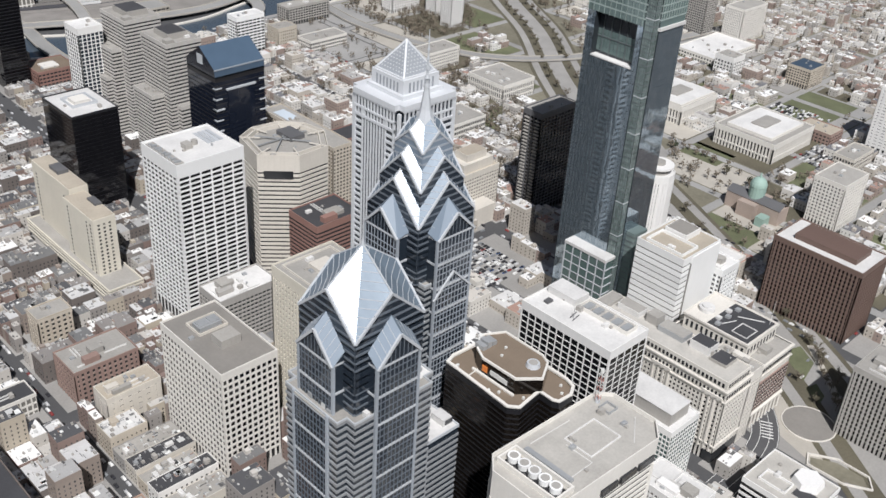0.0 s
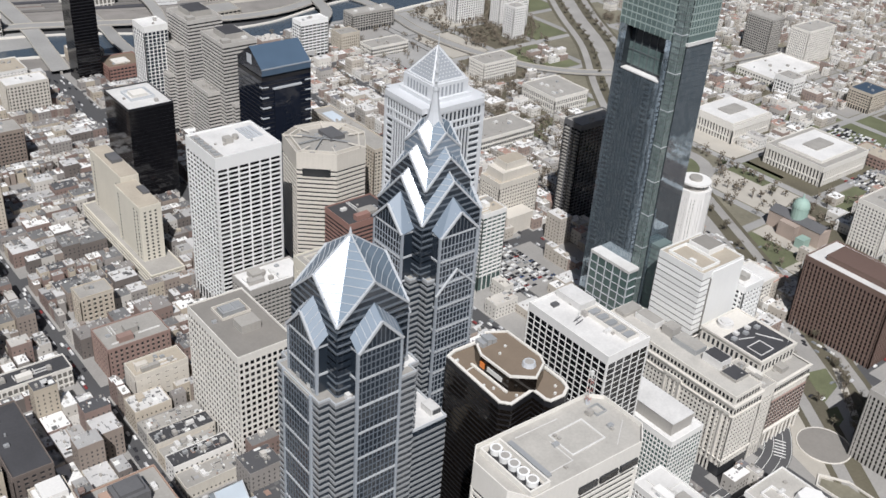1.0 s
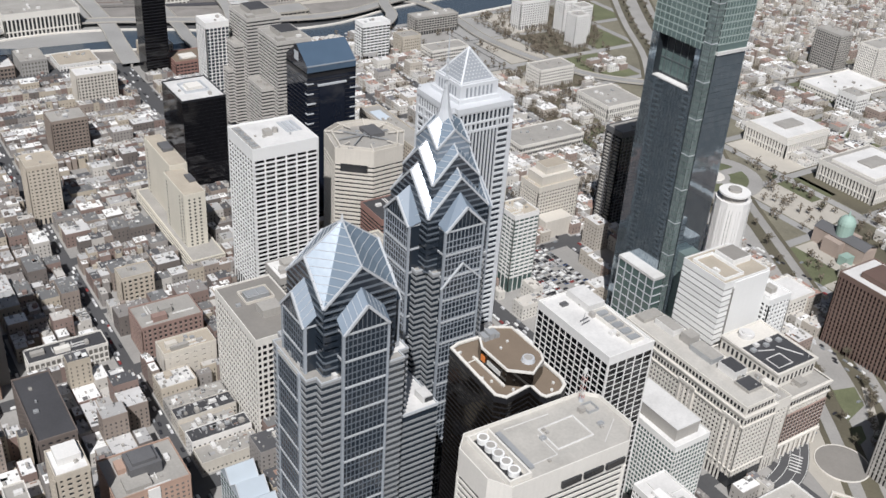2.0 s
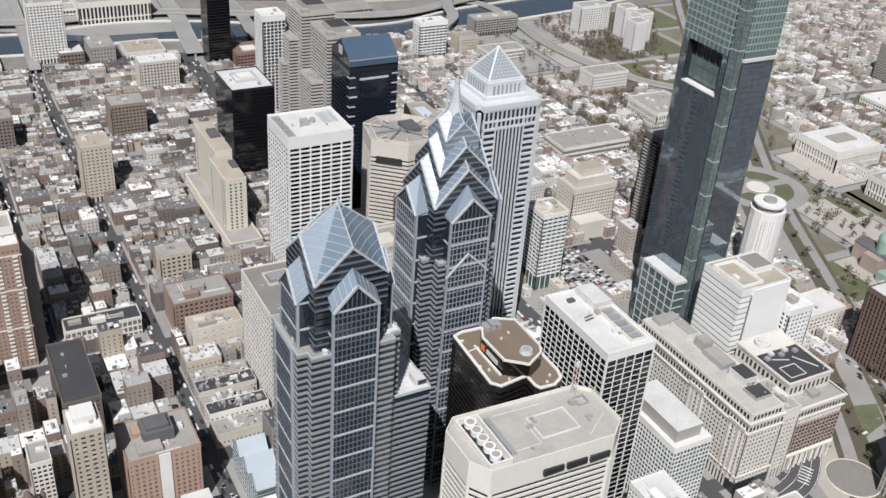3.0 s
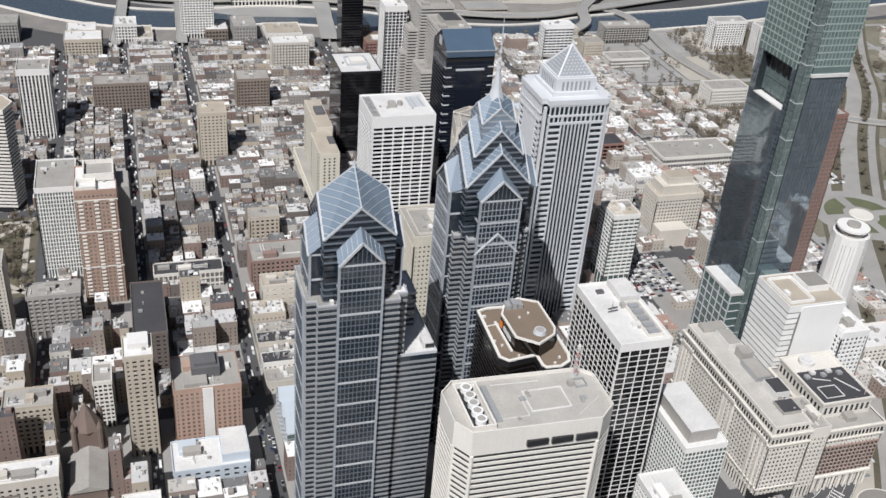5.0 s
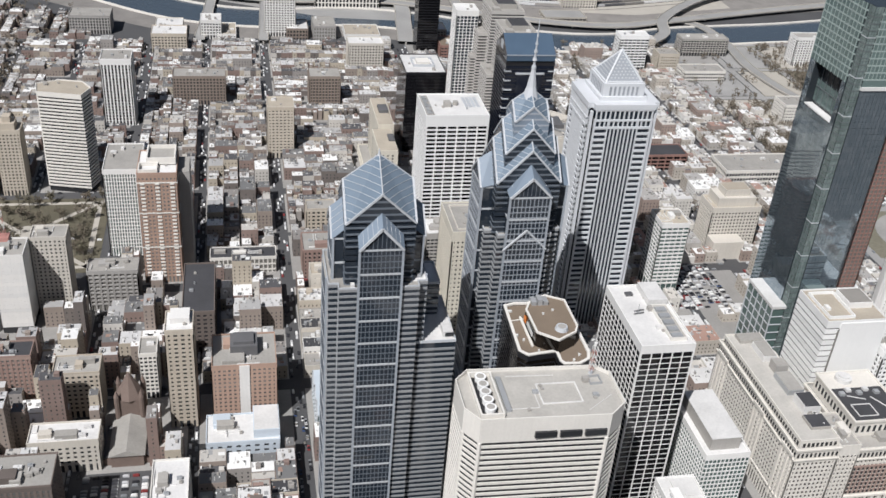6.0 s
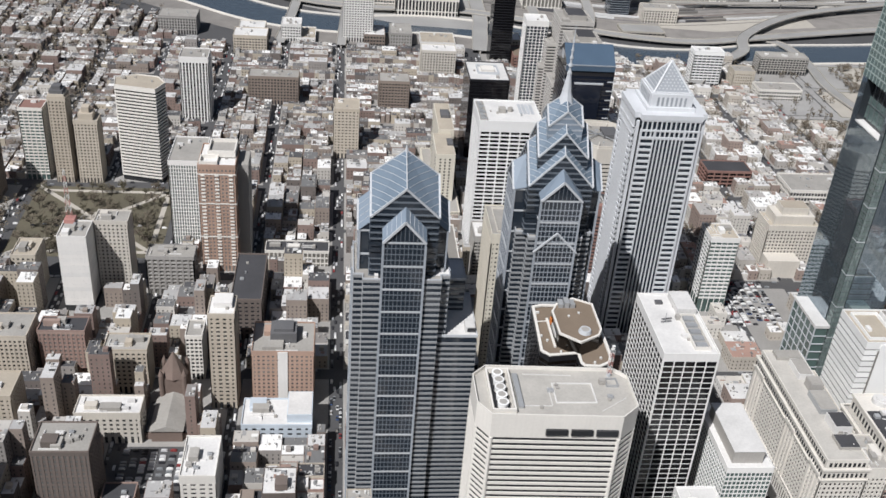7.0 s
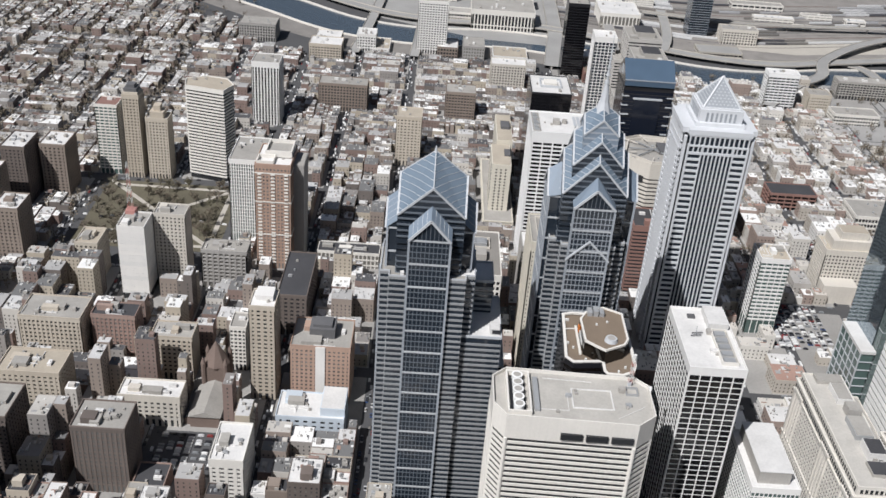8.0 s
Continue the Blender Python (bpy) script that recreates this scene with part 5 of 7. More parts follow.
tower("dark brown ribbed office tower", keep(584, 622, 207, 273), 57, M_BROWN, G_BLACK, fh=3.1, slab=0.35, deep=0.6, pier=1.3, bay=2.9, top=3, roof=M_ROOFWHITE, units=6, seed=37)
add("penthouse", Build().box(592, 614, 216, 262, 57, 61), M_BROWN, "brown roof penthouse")
tower("white apartment tower with narrow windows", keep(728, 768, 288, 316), 42, M_CREAM, fh=3.0, slab=1.4, deep=0.3, pier=1.6, bay=3, top=3, units=4, seed=38)
tower("dark brown balcony tower", keep(547, 590, 463, 482), 90, M_SLATE, G_BLACK, fh=2.9, slab=0.7, deep=0.5, pier=0.7, bay=4, top=4, roof=M_ROOFGREY, units=3, seed=39)
for y in (464, 475):
    row = Build()
    for i in range(27):
        row.box(545.8, 547.2, y, y + 4.5, 8 + i * 2.9, 9.0 + i * 2.9)
    add("balcony_facing", row, M_GREYCON, "pale balcony fronts", "stuff")
hot = [(592 + 13.6 * math.cos(2 * math.pi * i / 14), 380 + 13.6 * math.sin(2 * math.pi * i / 14)) for i in range(14)]
RESERVED.append((572, 612, 360, 400))
hotel = tower("white round hotel tower with ribbed sides", hot, 62, M_WHITE, G_BLACK, fh=2.9, slab=0.5, deep=0.4, pier=1.9, bay=3.0, top=5, roof=M_ROOFWHITE, units=0, seed=40)
part("crown_drum", Build().cone(0, 0, 62, 67, 9, 9, 20), M_GREYCON, hotel)
part("crown_disc", Build().cone(0, 0, 67, 68.4, 12, 12, 24), M_WHITE, hotel, "white roof disc")
part("crown_hub", Build().cone(0, 0, 68.4, 70.5, 5, 5, 16), M_ROOFGREY, hotel)
tower("red brown brick grid office tower", keep(526, 548, 370, 388), 164, M_REDBROWN, fh=3.1, slab=0.9, deep=0.3, pier=0.7, bay=3, top=3, units=2, seed=140)
tower("pale green office slab on stilts", keep(419, 441, 428, 451), 64, M_WHITE, G_GREEN, fh=3.1, slab=1.5, deep=0.3, pier=0.5, bay=4.2, top=3, base=12, roof=M_ROOFTAN, units=4, seed=41)
tower("beige stone office block with stepped top", keep(493, 536, 492, 516), 40, M_BEIGE, fh=3.0, slab=1.5, deep=0.4, pier=1.2, bay=2.8, top=4, roof=M_ROOFTAN, units=8, seed=42)
add("attic_storey", Build().box(498, 531, 495, 514, 40, 48), M_BEIGE, "beige stone attic storey")
add("upper_attic", Build().box(504, 526, 498, 512, 48, 54), M_BEIGE)
add("attic_roof", Build().box(504.5, 525.5, 498.5, 511.5, 54, 54.2), M_ROOFTAN)
add("low_front", Build().box(493, 520, 478, 491.9, 0, 16), M_BEIGE, "low stone front wing")
tower("long buff slab with a roof pool", keep(409, 428, 548, 640), 68, WALLS["tan"], fh=3.0, slab=1.4, deep=0.3, pier=1.2, bay=3.2, top=2, roof=M_ROOFGREY, units=6, seed=141)
add("roof_pool", Build().box(413, 423, 610, 630, 68, 68.4), M_PALEBLUE, "pale blue roof pool")
tower("low red brown block beside the bridge", keep(352, 392, 940, 975), 15, M_REDBROWN, fh=3.2, slab=1.8, deep=0.3, pier=1.0, bay=4, top=2, base=2, roof=M_GRAVELROOF, units=5, seed=142)
add("pale_deck", Build().box(362, 378, 948, 962, 15, 16.5), M_CREAM, "pale deck on the red brown block")
tower("long beige low office block", keep(563, 640, 606, 642), 15, M_CREAM, fh=3.5, slab=1.8, deep=0.4, pier=0.5, bay=3, top=2, base=3, units=12, seed=43)
tower("dark brown parking building", keep(494, 538, 640, 664), 16, M_REDBROWN, G_BLACK, fh=3.0, slab=1.1, deep=0.9, pier=0.8, bay=7, top=1.5, base=3, roof=M_ROOFBLACK, units=0, seed=44)
for x0, x1, y0, y1, z in ((801, 876, 390, 454, 19), (806, 870, 496, 550, 18)):
    mus = tower("long limestone public building with a colonnade", keep(x0, x1, y0, y1), z, M_CREAM, fh=6, slab=1.0, deep=1.8, pier=1.2, bay=3.6, top=4, base=5, roof=M_ROOFGREY, units=6, seed=45, name="public_building")
    part("attic", Build().box(-30, 30, -24, 24, z, z + 2.6), M_CREAM, mus)
    part("attic_roof", Build().box(-29, 29, -23, 23, z + 2.6, z + 2.8), M_ROOFWHITE, mus)
    part("skylight", Build().box(-14, 14, -8, 8, z + 2.8, z + 4.2), M_ROOFGREY, mus)
tower("white slab building with dark windows", keep(557, 593, 901, 919), 43, M_BRIGHT, fh=3.2, slab=1.5, deep=0.3, pier=0.7, bay=5, top=4, roof=M_ROOFWHITE, units=3, seed=46)
tower("grey balcony apartment slab", keep(660, 722, 952, 972), 22, M_GREYCON, fh=2.9, slab=1.1, deep=0.7, pier=0.6, bay=4, top=2, units=5, seed=47)
tower("pink beige concrete office block", keep(608, 634, 898, 918), 22, M_TAN, fh=3.0, slab=1.8, deep=0.3, pier=1.6, bay=3, top=3, units=3, seed=48)
tower("white low block with bands", keep(630, 682, 868, 892), 12, M_CREAM, fh=3.0, slab=1.5, deep=0.3, pier=0.8, bay=3, top=2, base=2, units=5, seed=49)

# beyond the river: station, sheds, decks and the viaduct
tower("beige concrete office block beside the rail yard", keep(562, 612, 1140, 1164), 20, M_BEIGE, fh=3.2, slab=1.6, deep=0.3, pier=1.6, bay=4, top=3, base=3, roof=M_ROOFGREY, units=6, seed=170)
tower("blue glass office tower beyond the river", keep(520, 548, 1160, 1190), 110, M_PALEBLUEMETAL, G_BLUE, fh=3.4, slab=0.5, deep=0.2, top=3, units=2, seed=171)
tower("low car park deck by the river", keep(520, 578, 1078, 1110), 6, M_PATH, fh=3.0, slab=1.2, deep=0.6, pier=0.5, bay=6, top=1.2, base=1, roof=M_STREET, units=0, seed=172)
tower("white flat roofed station hall", keep(400, 456, 1176, 1240), 20, M_CREAM, fh=9, slab=1.5, deep=0.8, pier=1.4, bay=5, top=4, base=3, roof=M_ROOFWHITE, units=6, seed=173, name="public_building")
for i, (x, y, w, d, h) in enumerate(((640, 1262, 60, 14, 6), (720, 1290, 46, 12, 6), (780, 1270, 30, 14, 7), (690, 1232, 26, 9, 5), (900, 1300, 70, 16, 7), (620, 1320, 80, 20, 8), (860, 1240, 30, 10, 5), (455, 1290, 40, 30, 12), (360, 1262, 30, 40, 14), (250, 1230, 60, 34, 18), (150, 1250, 50, 40, 16), (60, 1240, 40, 30, 14))):
    tower("long low pale shed beyond the river", keep(x, x + w, y, y + d), h, M_CREAM, fh=3.0, slab=2.7, deep=0.1, pier=1.5, bay=9, top=1.5, base=1, roof=(M_ROOFWHITE, M_ROOFGREY)[i % 2], units=3, seed=174 + i, name="shed", group="sheds by the rail yard")
flyover([(470, 1240), (620, 1218), (800, 1236), (1000, 1262), (1300, 1310)], 9, 8, "dark rail viaduct across the yard")
flyover([(470, 1070), (484, 1120), (492, 1170), (500, 1260)], 14, 7, "rail approach with several tracks")
solo("yard_lot", Build().prism([(580, 1120), (660, 1112), (820, 1150), (820, 1190), (600, 1180)], 0.12, 0.2), M_PATH, "pale gravel lot beside the tracks", "lot", "structure")

# trains standing in the yard
train = Build()
rng = random.Random(31)
for k in range(1, 16):
    line = smooth([(340, 1190 + k * 11), (560, 1130 + k * 13), (760, 1170 + k * 13), (1000, 1240 + k * 12)])
    i = rng.randrange(4)
    while i < len(line) - 2:
        for j in range(i, min(i + rng.randrange(2, 9), len(line) - 1)):
            p, q = line[j], line[j + 1]
            train.bar((p.x, p.y, 2.2), (q.x, q.y, 2.2), 2.6)
        i += rng.randrange(6, 18)
solo("rail_cars", train, surf("rail_car_paint", (0.4, 0.4, 0.4), 0.5, 0.1, island=True, bump=0.0, stops=[(0.0, (0.6, 0.6, 0.6)), (0.35, (0.2, 0.19, 0.18)), (0.6, (0.4, 0.4, 0.41)), (0.85, (0.08, 0.08, 0.09))]), "strings of grey rail cars standing on the tracks", "rail cars", "stuff")

# low works, warehouses and decks between the last street and the water
rng = random.Random(63)
RIVERSIDE = ((8, "cream"), (11, "tan"), (7, "white"), (14, "cream"), (9, "brown"), (12, "grey"), (6, "white"))
x, k = 24.0, 0
while x < 640:
    w = rng.uniform(20, 46)
    near = min(RIVER, key=lambda p: abs(p.x - (x + w / 2))).y - 42
    y0, y1 = 997.0, min(near, 1040.0)
    h, wall = RIVERSIDE[k % 7]
    if y1 - y0 > 9 and not any(x < r[1] and x + w > r[0] and y0 < r[3] and y1 > r[2] for r in RESERVED) and not any(x - 9 < q < x + w + 9 for q in (79, 150, 322, 401)):
        tower(f"low {WALL_WORDS[wall]} warehouse by the river", keep(x, x + w, y0 + rng.uniform(0, 6), y1), h + rng.uniform(-1, 4), WALLS[wall], fh=3.4, slab=1.8, deep=0.25, pier=1.4, bay=3.6, top=1.8, base=2, roof=(M_ROOFWHITE, M_ROOFGREY, M_ROOFTAN, M_ROOFWHITE)[k % 4], units=7, seed=300 + k, name="warehouse", group="riverside warehouses")
    x += w + rng.uniform(3, 12)
    k += 1

# ---- mid-rise buildings that stand out ----
tower("tall brown brick apartment tower with cream trim", keep(46, 73, 475, 512), 89, M_ORANGEBRICK, G_PALE, fh=2.9, slab=1.45, deep=0.2, pier=1.3, bay=2.6, top=3, roof=M_ROOFWHITE, units=3, seed=51, panes=200, name="apartment_tower")
add("roof_crown", Build().ring(rect(52, 72, 488, 510), 1.0, 90, 95).ring(rect(47, 60, 476, 488), 0.8, 89, 92), M_CREAM, "open white roof crown of the brown tower")
for k in range(6):
    row = Build()
    x, y = (49.5, 59.5, 69.5)[k % 3], (481, 493, 505)[k % 3]
    for i in range(27):
        z = 5.5 + i * 2.9
        if k < 3:
            row.box(x - 1.5, x + 1.5, 474.3, 475.1, z, z + 1.1)
        else:
            row.box(45.3, 46.1, y - 1.5, y + 1.5, z, z + 1.1)
    add("cream_bay", row, M_CREAM, "cream bay sills on the brown tower", "stuff")
add("crown_deck", Build().box(53, 71, 489, 509, 89, 92.4), M_ROOFGREY, "grey plant deck inside the roof crown")
add("back_wing", Build().box(73, 81, 488, 512, 0, 84), WALLS["grey"], "plain brick back wing")
add("back_wing_roof", Build().box(73.3, 80.7, 488.3, 511.7, 84, 84.3), M_ROOFGREY)
for z in (30, 58, 82):
    add("cream_band", Build().ring(rect(45.6, 73.4, 474.6, 512.4), 0.6, z, z + 0.8), M_CREAM)
tower("white ribbed apartment slab with green grey glass", keep(18, 45, 515, 560), 72, M_WHITE, G_GREEN, fh=3.0, slab=0.5, deep=0.5, pier=0.8, bay=1.9, top=3, base=7, roof=M_ROOFGREY, units=4, seed=52, name="apartment_tower")
tower("slim buff apartment tower", keep(71, 87, 313, 333), 71, WALLS["tan"], fh=2.9, slab=1.6, deep=0.3, pier=1.9, bay=4, top=2.5, roof=M_ROOFWHITE, units=2, seed=53, name="apartment_tower")
add("lift_house", Build().box(74, 85, 320, 331, 71, 75), WALLS["white"], "pale lift house on the slim tower")
brk = tower("red brick hotel with white centre stripe", keep(96, 134, 314, 346), 43, M_ORANGEBRICK, G_PALE, fh=2.9, slab=1.7, deep=0.15, pier=1.5, bay=2.9, top=2.5, roof=M_ROOFGREY, units=7, seed=54, name="hotel", panes=150)
part("white_stripe", Build().box(-3, 3, -16.7, -15.7, 2, 43.5), WALLS["white"], brk)
part("mansard", Build().box(-8, 8, -6, 8, 43, 50).box(-6, 6, -4, 6, 50, 52), M_SLATE, brk)
tower("pale blue white low building", keep(92, 134, 279, 304), 15, M_PALEBLUE, fh=3.5, slab=2.2, deep=0.12, pier=2.6, bay=5, top=2, base=2, roof=M_ROOFWHITE, units=8, seed=55)
add("upper_block", Build().box(119, 134, 282, 304, 15, 21), M_PALEBLUE, "pale blue upper storeys")
add("roof_house", Build().box(96, 106, 294, 302, 15, 18), M_PALEBLUE)
add("upper_roof", Build().box(119.5, 133.5, 282.5, 303.5, 21, 21.2), M_ROOFWHITE)
tower("white block with white roof", keep(66, 85, 216, 248), 34, M_CREAM, fh=3.0, slab=1.8, deep=0.2, pier=2, bay=4.5, top=5, roof=M_ROOFWHITE, units=6, seed=56)
tower("dark brown brick apartment block", keep(-10, 20, 222, 246), 46, WALLS["dark"], G_PALE, fh=2.9, slab=1.35, deep=0.12, pier=1.3, bay=2.8, top=2.5, roof=M_ROOFGREY, units=18, seed=57, name="apartment_block")
# unseen tower, added to throw shade over the blocks north-west of it
tower("tall plain brown brick tower out of view, added for its shadow", keep(-92, -62, 146, 176), 118, WALLS["brown"], G_PALE, fh=2.9, slab=1.4, deep=0.2, pier=1.4, bay=3, top=3, roof=M_ROOFGREY, units=4, seed=157, name="apartment_tower")
tower("white fronted office block", keep(-4, 34, 281, 298), 22, WALLS["cream"], fh=3.0, slab=1.7, deep=0.2, pier=2, bay=4, top=4, roof=M_ROOFWHITE, units=5, seed=58)
tower("buff brick apartment block", keep(4, 31, 328, 346), 33, WALLS["tan"], fh=2.9, slab=1.6, deep=0.3, pier=1.6, bay=3.2, top=2, roof=M_ROOFGREY, units=5, seed=59, name="apartment_block")
tower("red brown brick apartment block", keep(-38, -9, 342, 358), 37, WALLS["brick"], G_PALE, fh=2.9, slab=1.5, deep=0.3, pier=1.4, bay=2.8, top=2, roof=M_ROOFBLACK, units=5, seed=60, name="apartment_block")
tower("buff stone apartment block", keep(-82, -42, 334, 360), 38, WALLS["tan"], fh=2.9, slab=1.5, deep=0.3, pier=1.4, bay=2.8, top=2.5, roof=M_ROOFGREY, units=8, seed=61, name="apartment_block")
tower("tan stepped apartment block", keep(-74, -36, 278, 302), 37, WALLS["tan"], fh=2.9, slab=1.7, deep=0.3, pier=1.7, bay=3.4, top=2.5, roof=M_ROOFTAN, units=8, seed=62, name="apartment_block")
tower("orange tan brick apartment tower", keep(-81, -64, 438, 462), 33, M_TAN, fh=2.9, slab=1.6, deep=0.3, pier=1.6, bay=3.2, top=2, roof=M_ROOFTAN, units=4, seed=63, name="apartment_block")
tower("blank white walled apartment tower", keep(-42, -22.5, 419, 442), 60, WALLS["white"], fh=2.9, slab=2.9, deep=0.05, top=2, roof=M_ROOFGREY, units=5, seed=64, name="apartment_tower")
add("mast_platform", Build().box(-41, -34, 438, 445, 60, 63), M_FADEDRED, "faded red mast platform")
for i in range(8):
    z, w = 63 + i * 4.6, 1.7 - i * 0.16
    for k in range(4):
        (dx, dy), (ex, ey) = ((-1, -1), (1, -1), (1, 1), (-1, 1))[k], ((1, -1), (1, 1), (-1, 1), (-1, -1))[k]
        add("mast_leg", Build().bar((-38 + dx * w, 442 + dy * w, z), (-38 + dx * (w - 0.16), 442 + dy * (w - 0.16), z + 4.6), 0.22).bar((-38 + dx * w, 442 + dy * w, z), (-38 + ex * (w - 0.16), 442 + ey * (w - 0.16), z + 4.6), 0.14), M_PAINT if i % 2 else M_FADEDRED, "red and white lattice mast")
tower("pale grey rendered apartment tower", keep(-22.2, 1, 441, 458), 60, WALLS["cream"], fh=2.9, slab=1.5, deep=0.3, pier=1.6, bay=3, top=2, roof=M_ROOFGREY, units=4, seed=65, name="apartment_tower")
tower("grey balcony apartment block", keep(11, 45, 441, 458), 32, WALLS["grey"], fh=2.8, slab=1.2, deep=0.8, pier=1.4, bay=4, top=2, roof=M_ROOFGREY, units=8, seed=66, name="apartment_block")
tower("long block with black roof", keep(76, 97, 386, 446), 33, WALLS["dark"], fh=3.0, slab=1.8, deep=0.2, pier=2.0, bay=4.5, top=2, roof=M_ROOFBLACK, units=3, seed=67)
tower("cream low loft building with large windows", keep(92, 141, 484, 500), 13, M_CREAM, fh=3.6, slab=1.2, deep=0.4, pier=0.9, bay=3.2, top=1.5, base=2, roof=M_ROOFBLACK, units=4, seed=68)
CV = [(-41, 624), (-20, 619), (-6, 616), (0, 632), (-8, 646), (-26, 650), (-44, 642)]
RESERVED.append((-46, 4, 612, 654))
tower("white banded apartment tower with curved front", CV, 88, M_CREAM, fh=2.9, slab=1.4, deep=0.8, top=3, roof=M_ROOFTAN, units=3, seed=69, name="apartment_tower")
tower("black and white striped tower", keep(-8, 20, 755, 782), 66, M_WHITE, G_BLACK, fh=3.1, slab=0.2, deep=0.5, pier=1.3, bay=3.1, top=5, units=3, seed=70)
tower("grey green glazed apartment tower", keep(-121, -101, 620, 640), 66, M_CREAM, G_GREEN, fh=2.9, slab=1.2, deep=0.6, pier=0.7, bay=4, top=2, roof=M_REDBROWN, units=2, seed=71, name="apartment_tower", group="towers at the square")
tower("cream stone apartment tower with slate cap", keep(-95, -80, 616, 632), 78, WALLS["tan"], fh=2.9, slab=1.6, deep=0.3, pier=1.5, bay=3, top=3, units=0, seed=72, name="apartment_tower", group="towers at the square")
add("setback_tier", Build().box(-94, -81, 617, 631, 76, 81), WALLS["tan"])
add("slate_cap", Build().box(-93, -82, 618, 630, 78, 84).box(-91, -84, 620, 628, 84, 87), M_SLATE, "dark slate cap of the stone tower")
tower("brown stone apartment tower by the square", keep(-76, -56, 616, 632), 58, WALLS["tan"], fh=2.9, slab=1.5, deep=0.3, pier=1.5, bay=3, top=3, units=3, seed=73, name="apartment_tower", group="towers at the square")
add("setback_tier", Build().box(-72, -60, 618, 630, 58, 64).box(-69, -63, 620, 628, 64, 69), WALLS["tan"], "stepped top storeys")
tower("tall buff office block", keep(142, 166, 680, 704), 50, WALLS["tan"], fh=3.0, slab=1.8, deep=0.25, pier=1.8, bay=3.6, top=3, roof=M_ROOFTAN, units=3, seed=74)
tower("wide brown brick apartment block", keep(53, 105, 804, 828), 30, WALLS["brown"], fh=2.9, slab=1.5, deep=0.3, pier=1.5, bay=3.2, top=2, units=8, seed=75, name="apartment_block")
tower("brown brick apartment block", keep(188, 220, 796, 822), 33, WALLS["brown"], fh=2.9, slab=1.5, deep=0.3, pier=1.5, bay=3.2, top=2, units=8, seed=76, name="apartment_block")
tower("wide buff block by the river", keep(23, 62, 955, 985), 21, WALLS["tan"], fh=3.2, slab=1.6, deep=0.3, pier=1.4, bay=3.4, top=3, roof=M_ROOFWHITE, units=6, seed=77)
tower("white block by the river", keep(76, 100, 1000, 1026), 22, WALLS["white"], fh=3.2, slab=1.6, deep=0.3, pier=1.4, bay=3.4, top=3, roof=M_ROOFWHITE, units=6, seed=78)
tower("tall white apartment tower by the river", keep(150, 187, 1012, 1032), 66, WALLS["white"], fh=3.0, slab=1.5, deep=0.3, pier=1.3, bay=3.4, top=3, units=3, seed=79, name="apartment_tower")
tower("large limestone post building with tall columns", keep(219, 305, 1128, 1194), 26, M_CREAM, fh=10, slab=1.2, deep=1.2, pier=1.6, bay=4.5, top=6, base=5, roof=M_ROOFGREY, units=12, seed=80, name="public_building")
tower("long white low building", rect(172, 296, 1148, 1172), 14, M_CREAM, fh=4, slab=2, deep=0.4, pier=0.8, bay=4, top=2, base=2, units=8, seed=81)
tower("plain cream rendered apartment block", keep(239, 279, 903, 926), 30, WALLS["cream"], fh=2.9, slab=1.5, deep=0.3, pier=1.5, bay=3.2, top=2, roof=M_ROOFWHITE, units=4, seed=82, name="apartment_block")
tower("plain grey rendered office block", keep(-72, -26, 1014, 1046), 21, WALLS["grey"], fh=3.0, slab=1.5, deep=0.3, pier=1.3, bay=3.2, top=2, units=6, seed=83)
tower("pale buff apartment block with balconies", keep(167, 190, 536, 552), 24, WALLS["tan"], fh=2.9, slab=1.6, deep=0.4, pier=1.8, bay=4, top=2, roof=M_ROOFGREY, units=3, seed=84, name="apartment_block")
tower("red brick block with grey roof", keep(160, 201, 473, 500), 24, WALLS["brick"], fh=3.0, slab=1.6, deep=0.2, pier=1.8, bay=3.4, top=1.5, base=2, roof=M_ROOFGREY, units=6, seed=85)
tower("cream nearly windowless office block", keep(163, 197, 440, 456), 24, WALLS["cream"], fh=4, slab=3.6, deep=0.1, pier=3.4, bay=6, top=3, roof=M_ROOFTAN, units=4, seed=86)
tower("white narrow apartment block", keep(52, 63, 342, 360), 34, M_CREAM, fh=2.8, slab=1.3, deep=0.3, pier=0.9, bay=2.6, top=2, units=2, seed=87, name="apartment_block")
tl = thing("apartment_tower", "long tan concrete slab tower stepped down to its end", "building", at=(238, 615, 0))
for x0, x1, y0, y1, z in ((234, 248, 621, 680, 59), (229, 245.5, 578, 621, 55)):
    part("slab_wall", Build().box(x0 - 238, x1 - 238, y0 - 615, y1 - 615, 0, z), M_SLABTAN, tl)
    part("slab_roof", Build().box(x0 - 237.4, x1 - 238.6, y0 - 614.4, y1 - 615.6, z, z + 0.4), M_ROOFWHITE if z > 60 else M_ROOFTAN, tl)
    wm = Build().box(-0.1, 0.15, -0.75, 0.75, 0, 1.4).mesh("window", G_DARK)
    for f in range(16):
        for k in (4.0, 9.5, (y1 - y0) - 6):
            put("window", wm, tl, (x0 - 238, y0 - 615 + k, 6 + f * 2.9))
    for f in range(16):
        for k in range(3):
            put("window", wm, tl, (x0 - 238 + 4 + k * 4, y0 - 615, 6 + f * 2.9), math.pi / 2)
part("podium", Build().box(-13, 12, -58, 68, 0, 11), M_ROOFGREY, tl, "grey podium deck")
for z in (2.5, 5.5, 8.5, 10.6):
    part("podium_band", Build().ring(rect(-13.5, 12.5, -58.5, 68.5), 1.0, z, z + 1.2), M_SLABTAN, tl)
